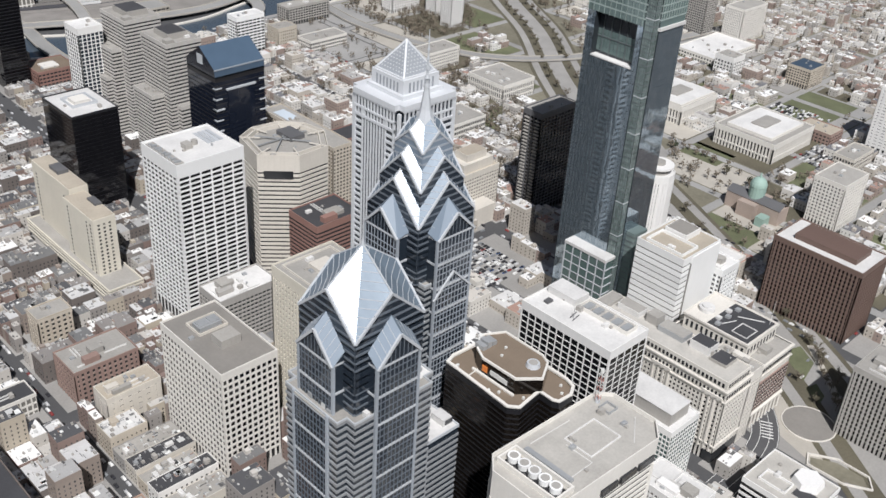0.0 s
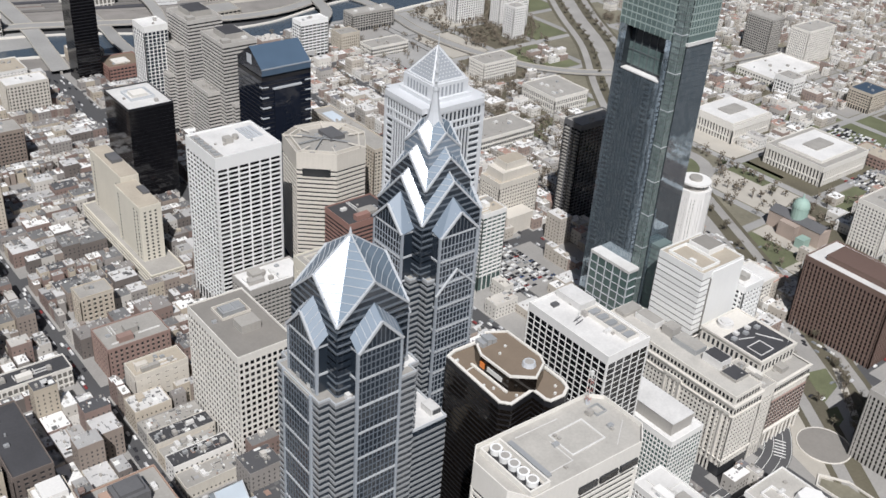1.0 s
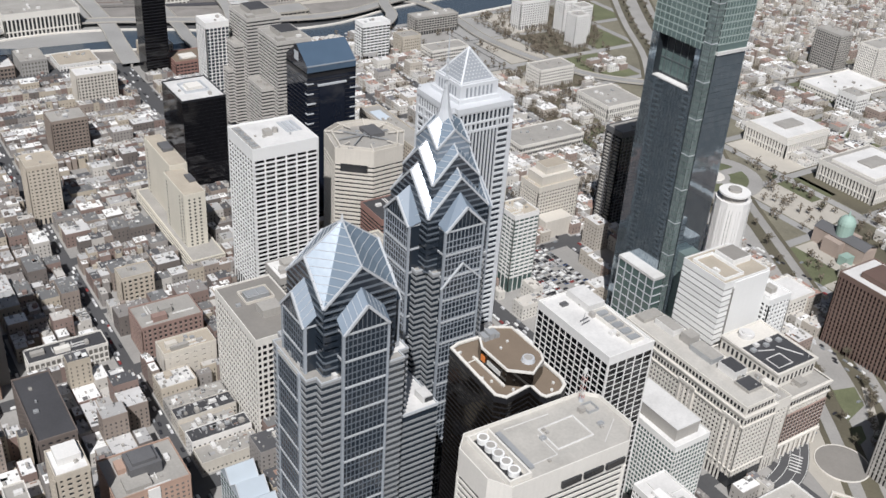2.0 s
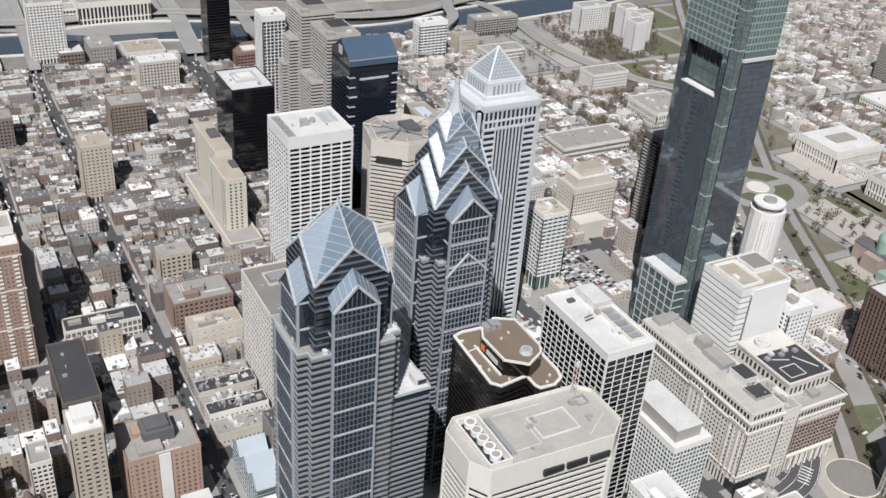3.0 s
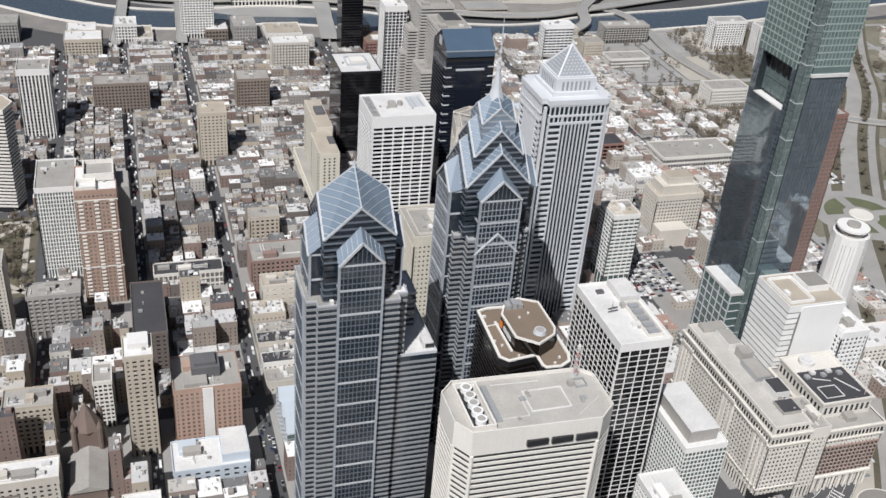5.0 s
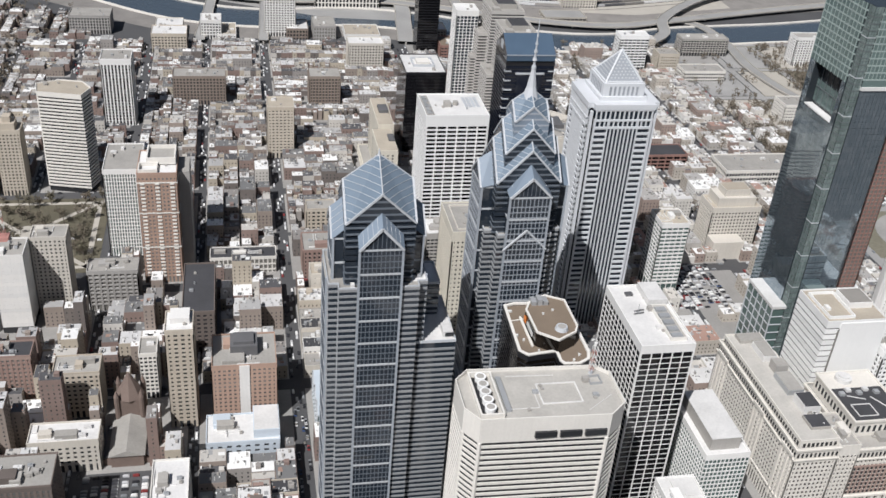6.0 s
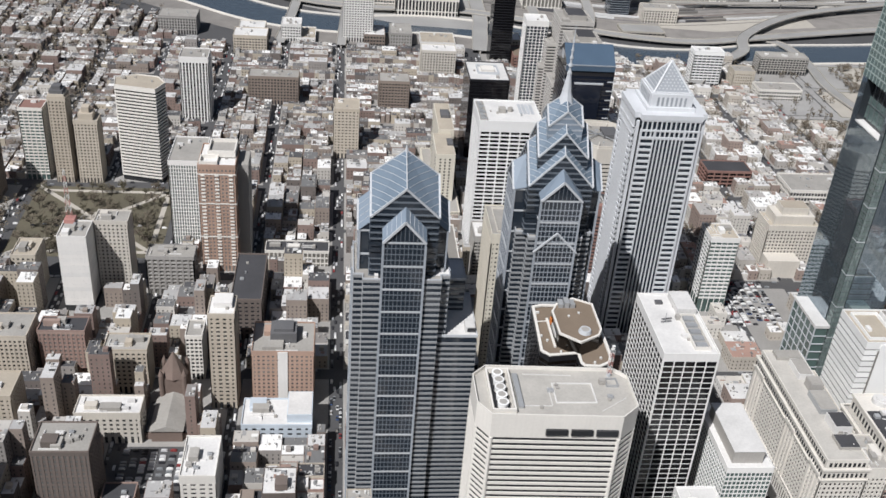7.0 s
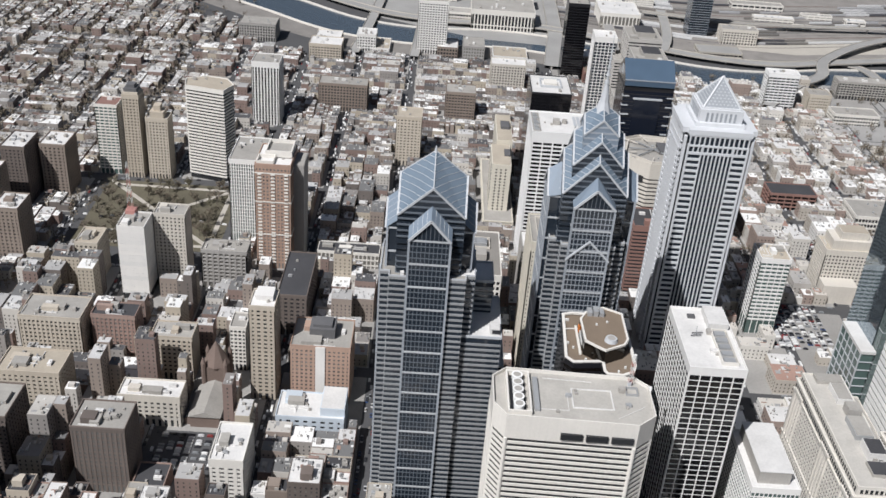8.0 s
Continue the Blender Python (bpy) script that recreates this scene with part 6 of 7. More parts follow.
part("roof_plant", Build().box(0, 8, 30, 44, 59, 62).box(2, 7, -20, -8, 55, 57), M_SLATE, tl)
RESERVED.append((222, 252, 555, 687))

# dark and brown walls carry the shade these towers cast on each other
for x0, x1, y0, y1, z in ((-178, -158, 552, 584, 52), (-154, -132, 572, 600, 47), (-190, -166, 508, 534, 48), (-150, -130, 462, 488, 44), (-186, -164, 452, 482, 50), (-160, -134, 404, 424, 40)):
    tower("apartment building with plain brick walls darkened for shade", keep(x0, x1, y0, y1), z, WALLS[("brown", "grey", "brown", "tan", "dark", "brown")[int(z) % 6]], fh=2.9, slab=1.7, deep=0.2, pier=1.9, bay=3.4, top=2.5, roof=M_ROOFWHITE, units=9, seed=int(z + y0), name="apartment_tower", group="apartment towers south of the square")
# the dark wall colour stands in for the shade on this tower
tower("apartment tower with shade put into its dark walls", keep(-80, -46, 226, 256), 46, WALLS["dark"], fh=2.9, slab=1.5, deep=0.3, pier=1.4, bay=3, top=2.5, roof=M_ROOFGREY, units=8, seed=88, name="apartment_tower")
tower("red brick low corner building", keep(22, 40, 216, 236), 11, WALLS["brick"], fh=3, slab=1.6, deep=0.2, pier=1.6, bay=3, top=1.5, base=2, roof=M_ROOFBLACK, units=3, seed=89)
RESERVED.append((24, 63, 238, 278))
solo("car_park", Build().prism(rect(24.5, 62.5, 238.5, 277.5), 0.1, 0.19), M_ASPHALT, "dark asphalt car park between buildings", "car park", "structure")
RESERVED.append((-48, 2, 396, 419))
RESERVED.append((72, 85, 482, 514))

# brownstone church
ch = thing("church", "brownstone church with a pyramid tower roof", "church", at=(48, 290, 0))
part("nave", Build().box(-9, 9, -8, 24, 0, 9), M_BROWNSTONE, ch)
part("nave_roof", Build().face((-10, -9, 8.6), (0, -9, 12.5), (0, 25, 12.5), (-10, 25, 8.6)).face((0, -9, 12.5), (10, -9, 8.6), (10, 25, 8.6), (0, 25, 12.5)).face((-10, -9, 8.6), (10, -9, 8.6), (0, -9, 12.5)), M_ROOFGREY, ch, "grey slate nave roof")
for sx in (-1, 1):
    part("aisle", Build().box(min(sx * 9, sx * 13), max(sx * 9, sx * 13), -6, 22, 0, 5), M_BROWNSTONE, ch)
    part("aisle_roof", Build().face((sx * 8.8, -6.3, 8), (sx * 13.4, -6.3, 5), (sx * 13.4, 22.3, 5), (sx * 8.8, 22.3, 8)), M_SLATE, ch, "slate aisle roof")
part("tower_body", Build().box(-7, 7, 24, 38, 0, 22), M_BROWNSTONE, ch)
part("tower_roof", Build().cone(0, 31, 22, 38, 8.6, 0.2, 8), M_BROWNSTONE, ch, "brown pyramid roof")
for sx, sy in ((-7, 24), (7, 24), (-7, 38), (7, 38)):
    part("turret", Build().cone(sx, sy, 0, 25, 1.6, 1.6, 8).cone(sx, sy, 25, 30, 1.8, 0.1, 8), M_BROWNSTONE, ch)
RESERVED.append((36, 60, 278, 332))

# domed basilica
M_PINKSTONE = surf("pink_grey_stone", (0.40, 0.325, 0.28), 0.9, 0.18)
ba = thing("basilica", "brown stone basilica with a green copper dome", "church", at=(706, 350, 0))
part("hall", Build().box(-8, 8, -26, 24, 0, 14), M_PINKSTONE, ba)
part("transept", Build().box(-15, 15, -7, 9, 0, 13), M_PINKSTONE, ba)
part("hall_roof", Build().face((-8.5, -26.5, 14), (0, -26.5, 18), (0, 24.5, 18), (-8.5, 24.5, 14)).face((0, -26.5, 18), (8.5, -26.5, 14), (8.5, 24.5, 14), (0, 24.5, 18)), M_SLATE, ba, "dark slate hall roof")
part("chapel", Build().box(-20, -10, -20, -12, 0, 8), M_COPPER, ba, "low green roofed chapel")
part("drum", Build().cone(0, 1, 13, 25, 7, 7, 16), M_COPPER, ba)
dm = Build()
for i in range(5):
    a, b_ = i * math.pi / 10, (i + 1) * math.pi / 10
    dm.cone(0, 1, 25 + 8 * math.sin(a), 25 + 8 * math.sin(b_), 7.3 * math.cos(a), max(0.4, 7.3 * math.cos(b_)), 16)
dm.cone(0, 1, 33, 37, 1.2, 0.3, 8)
part("dome", dm, M_COPPER, ba, "pale green copper dome")
RESERVED.append((680, 734, 316, 384))


# ---- the fill of ordinary buildings ----
def windows_on(b, x0, x1, y0, y1, z0, z1, fh, bay, w, h):
    """Window panes on the three sides that face the streets, a little proud of the wall."""
    n = int((z1 - z0 - 1.2) / fh)
    for f in range(n):
        z = z0 + 1.0 + f * fh
        m = int((x1 - x0 - 1) / bay)
        for i in range(m):
            x = x0 + (x1 - x0) * (i + 0.5) / m - w / 2
            b.face((x, y0 - 0.05, z), (x + w, y0 - 0.05, z), (x + w, y0 - 0.05, z + h), (x, y0 - 0.05, z + h))
        m = int((y1 - y0 - 1) / bay)
        for i in range(m):
            y = y0 + (y1 - y0) * (i + 0.5) / m - w / 2
            b.face((x0 - 0.05, y + w, z), (x0 - 0.05, y, z), (x0 - 0.05, y, z + h), (x0 - 0.05, y + w, z + h))
            b.face((x1 + 0.05, y, z), (x1 + 0.05, y + w, z), (x1 + 0.05, y + w, z + h), (x1 + 0.05, y, z + h))




KINDS_OF_ROW = ("walls", "roofs", "trim", "panes", "clutter")
rows_south = {k: Build() for k in KINDS_OF_ROW}
rows_north = {k: Build() for k in KINDS_OF_ROW}


def quarter(x):
    return rows_north if x > 395 else rows_south



def litter(x0, x1, y0, y1, z, rng):
    """Hatches, ducts, skylights, patches of felt and low walls on a flat roof."""
    rows = quarter(x0)
    for _ in range(int((x1 - x0) * (y1 - y0) / 26) + 1):
        u, v = rng.uniform(x0, x1 - 1), rng.uniform(y0, y1 - 1)
        k = rng.random()
        w, d, h = rng.uniform(0.3, 1.2), rng.uniform(0.3, 1.6), rng.uniform(0.3, 1.3)
        if k < 0.25:
            w, d, h = (rng.uniform(2, 4), 0.3, 0.5) if rng.random() < 0.5 else (0.3, rng.uniform(2, 4), 0.5)
        elif k < 0.5:
            w, d, h = rng.uniform(1.5, 4), rng.uniform(1.5, 4), 0.06
        rows["clutter"].box(u, min(u + w, x1), v, min(v + d, y1), z - 0.1, z + h)


def house(x0, x1, y0, y1, h, wall, roof, rng, units):
    kind = "row_house" if h < 13 else ("apartment_block" if rng.random() < 0.5 else "office_block")
    size = "low" if h < 13 else ("mid-rise" if h < 30 else "tall")
    cx, cy = (x0 + x1) / 2, (y0 + y1) / 2
    t = thing(kind, f"{size} {WALL_WORDS[wall]} building with {ROOF_WORDS[roof]}", "building", at=(cx, cy, 0.1))
    a, b_, c, d = x0 - cx, x1 - cx, y0 - cy, y1 - cy
    part("wall", Build().prism(rect(a, b_, c, d), 0, h), WALLS[wall], t)
    part("parapet", Build().ring(rect(a, b_, c, d), 0.35, h, h + rng.uniform(0.5, 1.1)), WALLS[wall], t)
    part("roof", Build().prism(rect(a + 0.36, b_ - 0.36, c + 0.36, d - 0.36), h, h + 0.12), ROOFS[roof], t)
    w = Build()
    windows_on(w, a, b_, c, d, 0.5, h, rng.choice((2.8, 3.0, 3.3)), rng.choice((2.2, 2.5, 2.9)), rng.choice((0.8, 0.95, 1.2)), rng.choice((1.2, 1.4)))
    if w.f:
        part("window_panes", w, G_ISLE, t, kind="stuff")
    if h > 14 and b_ - a > 10 and d - c > 10:
        k = rng.uniform(2.5, 4.5)
        px, py = rng.uniform(a + 4, b_ - 5), rng.uniform(c + 4, d - 5)
        part("lift_house", Build().box(px - k, px + k * 0.7, py - k, py + k * 0.8, h, h + rng.uniform(2.5, 4.5)), WALLS[wall], t)
    roof_units(t, a, b_, c, d, h + 0.1, units, rng)
    litter(x0 + 0.6, x1 - 0.6, y0 + 0.6, y1 - 0.6, h + 0.2, rng)
    litter(x0 + 0.6, x1 - 0.6, y0 + 0.6, y1 - 0.6, h + 0.2, rng)


def clashes(x0, x1, y0, y1):
    return any(x0 < r[1] and x1 > r[0] and y0 < r[3] and y1 > r[2] for r in RESERVED)


def row_house(x0, x1, y0, y1, h, rng, panes=True):
    """One house of the joined rows."""
    rows = quarter(x0)
    rows["walls"].box(x0, x1, y0, y1, 0.1, h)
    rows["roofs"].box(x0 + 0.25, x1 - 0.25, y0 + 0.25, y1 - 0.25, h - 0.3, h + 0.15)
    for _ in range(rng.choice((1, 1, 2, 3)) + int((x1 - x0) * (y1 - y0) / 90)):
        u, v, s = rng.uniform(x0 + 0.5, x1 - 1.5), rng.uniform(y0 + 0.5, y1 - 1.5), rng.uniform(0.4, 1.4)
        rows["trim"].box(u, u + s, v, v + s * rng.uniform(0.6, 2), h, h + s * 1.2)
    if rng.random() < 0.2 and min(x1 - x0, y1 - y0) > 6:
        u, v = rng.uniform(x0 + 1, x1 - 4), rng.uniform(y0 + 1, y1 - 4)
        rows["walls"].box(u, u + 3, v, v + 3, h, h + 2.4)
    litter(x0 + 0.4, x1 - 0.4, y0 + 0.4, y1 - 0.4, h + 0.2, rng)
    if panes:
        windows_on(rows["panes"], x0, x1, y0, y1, 0.5, h, 3.0, 2.6, 0.85, 1.3)


def split(x0, x1, y0, y1, size, rng, out):
    w, d = x1 - x0, y1 - y0
    if max(w, d) > size * rng.uniform(1.2, 1.9):
        k = rng.uniform(0.36, 0.64)
        if w > d:
            split(x0, x0 + w * k, y0, y1, size, rng, out)
            split(x0 + w * k, x1, y0, y1, size, rng, out)
        else:
            split(x0, x1, y0, y0 + d * k, size, rng, out)
            split(x0, x1, y0 + d * k, y1, size, rng, out)
    else:
        out.append((x0, x1, y0, y1))


SHADES = ["brick"] * 5 + ["brown"] * 5 + ["tan"] * 6 + ["cream"] * 2 + ["grey"] * 2 + ["white"] * 1 + ["dark"] * 3
COVERS = ["white"] * 5 + ["grey"] * 6 + ["black"] * 8 + ["tan"] * 2


def ell_house(x0, x1, y0, y1, h, rng, side):
    """A deep row house: the front block, and a lower, narrower back wing towards the yard."""
    k = rng.uniform(0.55, 0.72)
    low = h - rng.uniform(0.8, 3.2)
    if side in (0, 1):
        m = x0 + (x1 - x0) * (k if side == 0 else 1 - k)
        main, back = ((x0, m), (m, x1)) if side == 0 else ((m, x1), (x0, m))
        row_house(*main, y0, y1, h, rng)
        if low > 3 and rng.random() < 0.8:
            row_house(back[0] + 0.02, back[1] - 0.02, y0, y0 + (y1 - y0) * rng.uniform(0.55, 0.8), low, rng, False)
    else:
        m = y0 + (y1 - y0) * (k if side == 2 else 1 - k)
        main, back = ((y0, m), (m, y1)) if side == 2 else ((m, y1), (y0, m))
        row_house(x0, x1, *main, h, rng)
        if low > 3 and rng.random() < 0.8:
            row_house(x0, x0 + (x1 - x0) * rng.uniform(0.55, 0.8), back[0] + 0.02, back[1] - 0.02, low, rng, False)


def terraces(x0, x1, y0, y1, level, rng, big):
    """Back-to-back rows of narrow houses, with now and then a larger building or a gap."""
    along_y = (y1 - y0) > (x1 - x0)
    (u0, u1), (v0, v1) = ((x0, x1), (y0, y1)) if along_y else ((y0, y1), (x0, x1))
    n = max(2, round((u1 - u0) / 14.5))
    step = (u1 - u0) / n
    for r in range(n):
        a, b = u0 + r * step + 0.2, u0 + (r + 1) * step - (1.2 if r % 2 else 0.2)
        v = v0
        h = level + rng.uniform(-1, 1)
        while v < v1 - 4:
            q = rng.random()
            wide = rng.uniform(10, 24) if q < big else rng.choice((4.8, 5.4, 6, 6.6, 9.5, 12))
            e = min(v + wide, v1)
            box = (a, b, v + 0.04, e - 0.04) if along_y else (v + 0.04, e - 0.04, a, b)
            v = e
            if 0.95 < q:
                continue
            if clashes(*box):
                rest = []
                free(*box, rest)
                for lot in rest:
                    row_house(*lot, level + rng.choice((-1, 0, 1)), rng)
                continue
            if rng.random() < 0.2:
                h = level + rng.choice((-1.8, -0.9, 0, 0, 0.8, 2.2))
            if q < big:
                row_house(*box, level + rng.choice((0, 1, 2, 4, 8)), rng)
            else:
                ell_house(*box, h + rng.choice((-0.4, 0, 0, 0.3)), rng, (r % 2) + (0 if along_y else 2))


def free(a, b, c, d, out):
    """What is left of a lot beside reserved plots."""
    if not clashes(a, b, c, d):
        out.append((a, b, c, d))
    elif max(b - a, d - c) > 9:
        if b - a > d - c:
            free(a, (a + b) / 2, c, d, out)
            free((a + b) / 2, b, c, d, out)
        else:
            free(a, b, c, (c + d) / 2, out)
            free(a, b, (c + d) / 2, d, out)


HOUSES = []
LOW_BARS = ((153.5, 190, 355, 369, 8, "cream", "grey"), (153.5, 190, 370, 381, 12, "white", "black"), (153.5, 186, 382, 392, 9, "tan", "grey"), (153.5, 190, 393, 405, 11, "cream", "black"), (153.5, 190, 406, 419, 9, "grey", "grey"), (153.5, 176, 420, 436, 15, "tan", "white"))
for q in LOW_BARS:
    RESERVED.append(q[:4])
    house(*q, random.Random(q[2]), 6)
for bi, (x0, x1, y0, y1) in enumerate(PAVED):
    rng = random.Random(1000 + bi)
    if y0 > 985 or y1 < 100:
        continue
    far = y0 > 740 or x1 < -115 or x0 > 520
    core = (x0 > 148 and x1 < 512 and y1 < 480)
    level = rng.uniform(6.5, 9.0) if far else rng.uniform(9, 13)
    if far or y0 > 460:
        terraces(x0 + 2.2, x1 - 2.2, y0 + 2.2, y1 - 2.2, level, rng, 0.08 if far else 0.22)
        continue
    lots = []
    split(x0 + 1.6, x1 - 1.6, y0 + 1.6, y1 - 1.6, 17 if core else 11.5, rng, lots)
    clear = []
    for lot in lots:
        free(*lot, clear)
    for a, b, c, d in clear:
        gap = rng.random()
        if gap < 0.08 or (x0 > 395 and gap < 0.35):
            continue
        h = level + rng.choice((-2.5, -1.2, 0, 0, 0.6, 1.5, 3.0)) + (rng.random() < 0.13) * rng.uniform(5, 20)
        if x1 < 100:
            h += rng.choice((0, 0, 2, 5, 8, 14, 20))
        if core and x0 > 300:
            HOUSES.append((a, b - 0.15, c, d - 0.15, rng.uniform(6, 13), rng.choice(("cream", "white", "grey", "tan")), rng.choice(("white", "white", "grey", "tan")), rng))
            continue
        if core:
            h += rng.uniform(3, 11)
        HOUSES.append((a, b - 0.15, c, d - 0.15, h, rng.choice(SHADES), rng.choice(COVERS), rng))
near = sorted(HOUSES, key=lambda q: q[2] + abs(q[0] - 120) * 0.4)
for i, q in enumerate(near):
    if i < 215:
        house(*q, q[7].choice((1, 2, 3)))
    else:
        row_house(q[0], q[1], q[2], q[3], q[4], q[7])
# the southern rows go on towards the river bend
rng = random.Random(15)
for x0 in range(-980, 20, 52):
    for y0 in range(996 if x0 > -560 else 420, 1500, 96):
        if x0 + 0.75 * (y0 - 996) < -90 - 0.1 * (x0 > -200):
            terraces(x0 + 4, x0 + 48, y0, y0 + 88, rng.uniform(7, 9.5), rng, 0.04)
# blocks out of view to the east, added for the glass towers to mirror
rng = random.Random(5)
for (xa, wa), (xb, wb) in zip(XSTREETS[7:], XSTREETS[8:]):
    for y0 in range(-420, 40, 92):
        lots = []
        split(xa + wa, xb - wb, y0, y0 + 78, 22, rng, lots)
        for a, b, c, d in lots:
            row_house(a, b - 0.3, c, d - 0.3, rng.choice((8, 12, 16, 20, 26, 34, 45)), rng, False)

# the loose quarters to the north
tower("far grey white apartment slab", keep(1060, 1084, 640, 676), 46, M_GREYCON, fh=2.9, slab=1.2, deep=0.3, pier=1.0, bay=3, top=2, units=2, seed=90, name="apartment_tower", group="far twin towers")
tower("far pale grey apartment slab", keep(1074, 1128, 596, 622), 42, M_CREAM, fh=2.9, slab=1.0, deep=0.3, pier=1.2, bay=2.4, top=2, units=2, seed=91, name="apartment_tower", group="far twin towers")
tower("white parking pavilion building", keep(966, 990, 538, 562), 22, M_WHITE, fh=3.2, slab=1.6, deep=0.3, pier=1.6, bay=4, top=5, units=3, seed=92)
tower("buff office block with blue roof", keep(1006, 1040, 466, 494), 22, WALLS["tan"], fh=3.0, slab=1.4, deep=0.3, pier=1.0, bay=3, top=2, roof=M_BLUEROOF, units=3, seed=93)
tower("white slab with blue sign panel", keep(912, 940, 330, 352), 64, M_WHITE, fh=3.0, slab=2.6, deep=0.1, pier=2.4, bay=5, top=3, roof=M_ROOFWHITE, units=2, seed=94)
tower("long low white market hall", keep(982, 1070, 570, 624), 8, M_CREAM, fh=3.0, slab=2.0, deep=0.2, pier=1.6, bay=4, top=2, base=2, roof=M_ROOFWHITE, units=8, seed=95)
tower("limestone courthouse with arched front", keep(700, 748, 640, 690), 18, M_CREAM, fh=4.2, slab=1.6, deep=0.5, pier=1.2, bay=3, top=3, base=3, roof=M_ROOFGREY, units=8, seed=96, name="public_building")
tower("white office block by the avenue", keep(694, 742, 746, 772), 21, M_CREAM, fh=3.1, slab=1.7, deep=0.3, pier=1.3, bay=3, top=2, roof=M_ROOFGREY, units=6, seed=97)
tower("white apartment block near the river", keep(796, 842, 920, 940), 36, M_WHITE, fh=3.0, slab=1.3, deep=0.5, pier=1.4, bay=4, top=3, units=3, seed=98, name="apartment_tower")
for x0, y0, z in ((818, 838, 40), (846, 864, 40), (836, 884, 42)):
    tower("slim white apartment tower in a park", keep(x0, x0 + 20, y0, y0 + 18), z, M_WHITE, fh=2.9, slab=1.5, deep=0.3, pier=1.5, bay=3.4, top=2, units=2, seed=99, name="apartment_tower", group="white park towers")
tower("dark grey stone office tower", keep(494, 528, 118, 166), 50, M_GREYCON, G_BLACK, fh=3.1, slab=0.6, deep=0.3, pier=1.4, bay=2.6, top=3, units=6, seed=100)
tower("low white visitor building", keep(394, 428, 132, 172), 20, M_WHITE, G_BLACK, fh=3.6, slab=1.7, deep=0.4, pier=0.0, top=2.5, roof=M_CSROOF, units=3, seed=101)
add("roof_frame", Build().cone(418, 146, 20, 24, 9, 8, 6).ring(rect(400, 410, 150, 166), 0.6, 20, 21.5), M_WHITE, "white faceted roof lantern")
add("roof_pit", Build().box(404, 412, 136, 148, 20.06, 20.2), M_ROOFBLACK)
tower("pale low institute building", keep(628, 668, 268, 296), 22, M_CREAM, fh=3.4, slab=2.4, deep=0.2, pier=3, bay=6, top=3, roof=M_ROOFWHITE, units=5, seed=102)
tower("white fronted clinic block", keep(560, 606, 300, 326), 18, M_CREAM, fh=3.2, slab=1.8, deep=0.2, pier=1.6, bay=4, top=3, roof=M_ROOFWHITE, units=6, seed=103)
tower("red brick school building", keep(886, 912, 376, 412), 11, WALLS["brick"], fh=3.4, slab=1.8, deep=0.2, pier=1.6, bay=4, top=2, base=2, roof=M_ROOFTAN, units=5, seed=104)
tower("beige low office by the car park", keep(840, 880, 330, 350), 16, M_BEIGE, fh=3.2, slab=1.6, deep=0.2, pier=1.0, bay=3, top=2, units=5, seed=105)
RESERVED.append((ROUND_GARDEN[0] - 52, ROUND_GARDEN[0] + 52, ROUND_GARDEN[1] - 52, ROUND_GARDEN[1] + 52))
RESERVED += [(728, 752, 830, 1000), (736, 784, 750, 830), (770, 836, 692, 750), (640, 760, 380, 560), (775, 800, 380, 560), (660, 1000, 790, 990), (900, 1010, 400, 470)]
NORTH_X = [648 + i * 66 for i in range(13)]
NORTH_Y = [120 + i * 88 for i in range(11)]


def off_avenue(x, y):
    return min((Vector((x, y)) - p).length for p in PARKWAY) > 50


for i, x in enumerate(NORTH_X):
    solo("street", ribbon([(x - 6, 110), (x - 6, 985)], 8.5, 0.1, 0.16), M_STREET, "pale worn street", "road", "structure")
for y in NORTH_Y:
    solo("street", ribbon([(645, y - 6), (1440, y - 6)], 8.5, 0.1, 0.18), M_STREET, "pale worn street", "road", "structure")
for x0, x1, y0, y1, m in ((785, 892, 378, 472, M_DRYGRASS), (640, 678, 392, 440, M_GRASS), (650, 700, 552, 600, M_DRYGRASS), (756, 790, 420, 470, M_GRASS), (640, 676, 320, 372, M_GRASS), (896, 1006, 404, 466, M_GRASS), (740, 790, 556, 600, M_GRASS), (840, 900, 560, 600, M_DRYGRASS), (600, 634, 230, 262, M_GRASS), (1010, 1060, 420, 456, M_DRYGRASS)):
    solo("lawn", Build().prism(rect(x0, x1, y0, y1), 0.05, 0.135), m, "lawn or paved forecourt of a public building", "lawn", "structure")
LOT_GROUND = (M_PAVE, M_DRYGRASS, M_STREET, M_GRASS, M_PATH)
rng = random.Random(77)
for i, x0 in enumerate(NORTH_X[:-1]):
    for y0 in NORTH_Y[:-1]:
        x1, y1 = NORTH_X[i + 1] - 12, y0 + 76
        lots = []
        if x0 < 1060 and off_avenue((x0 + x1) / 2, (y0 + y1) / 2):
            m = LOT_GROUND[(i * 7 + int(y0 / 88) * 3) % 5]
            solo("lot_ground", Build().prism(rect(x0, x1, y0, y1), 0.05, 0.13), m, "open ground between low buildings", "ground", "structure")
        split(x0, x1, y0, y1, 11 if x0 < 1000 else 8, rng, lots)
        open_share = 0.34 if x0 < 1000 else 0.26
        for a, b, c, d in lots:
            if rng.random() < open_share or clashes(a, b, c, d) or not off_avenue((a + b) / 2, (c + d) / 2):
                continue
            row_house(a, b - rng.uniform(0.2, 3), c, d - rng.uniform(0.2, 3), rng.choice((5, 6, 7, 8, 9, 10, 12)), rng, True)


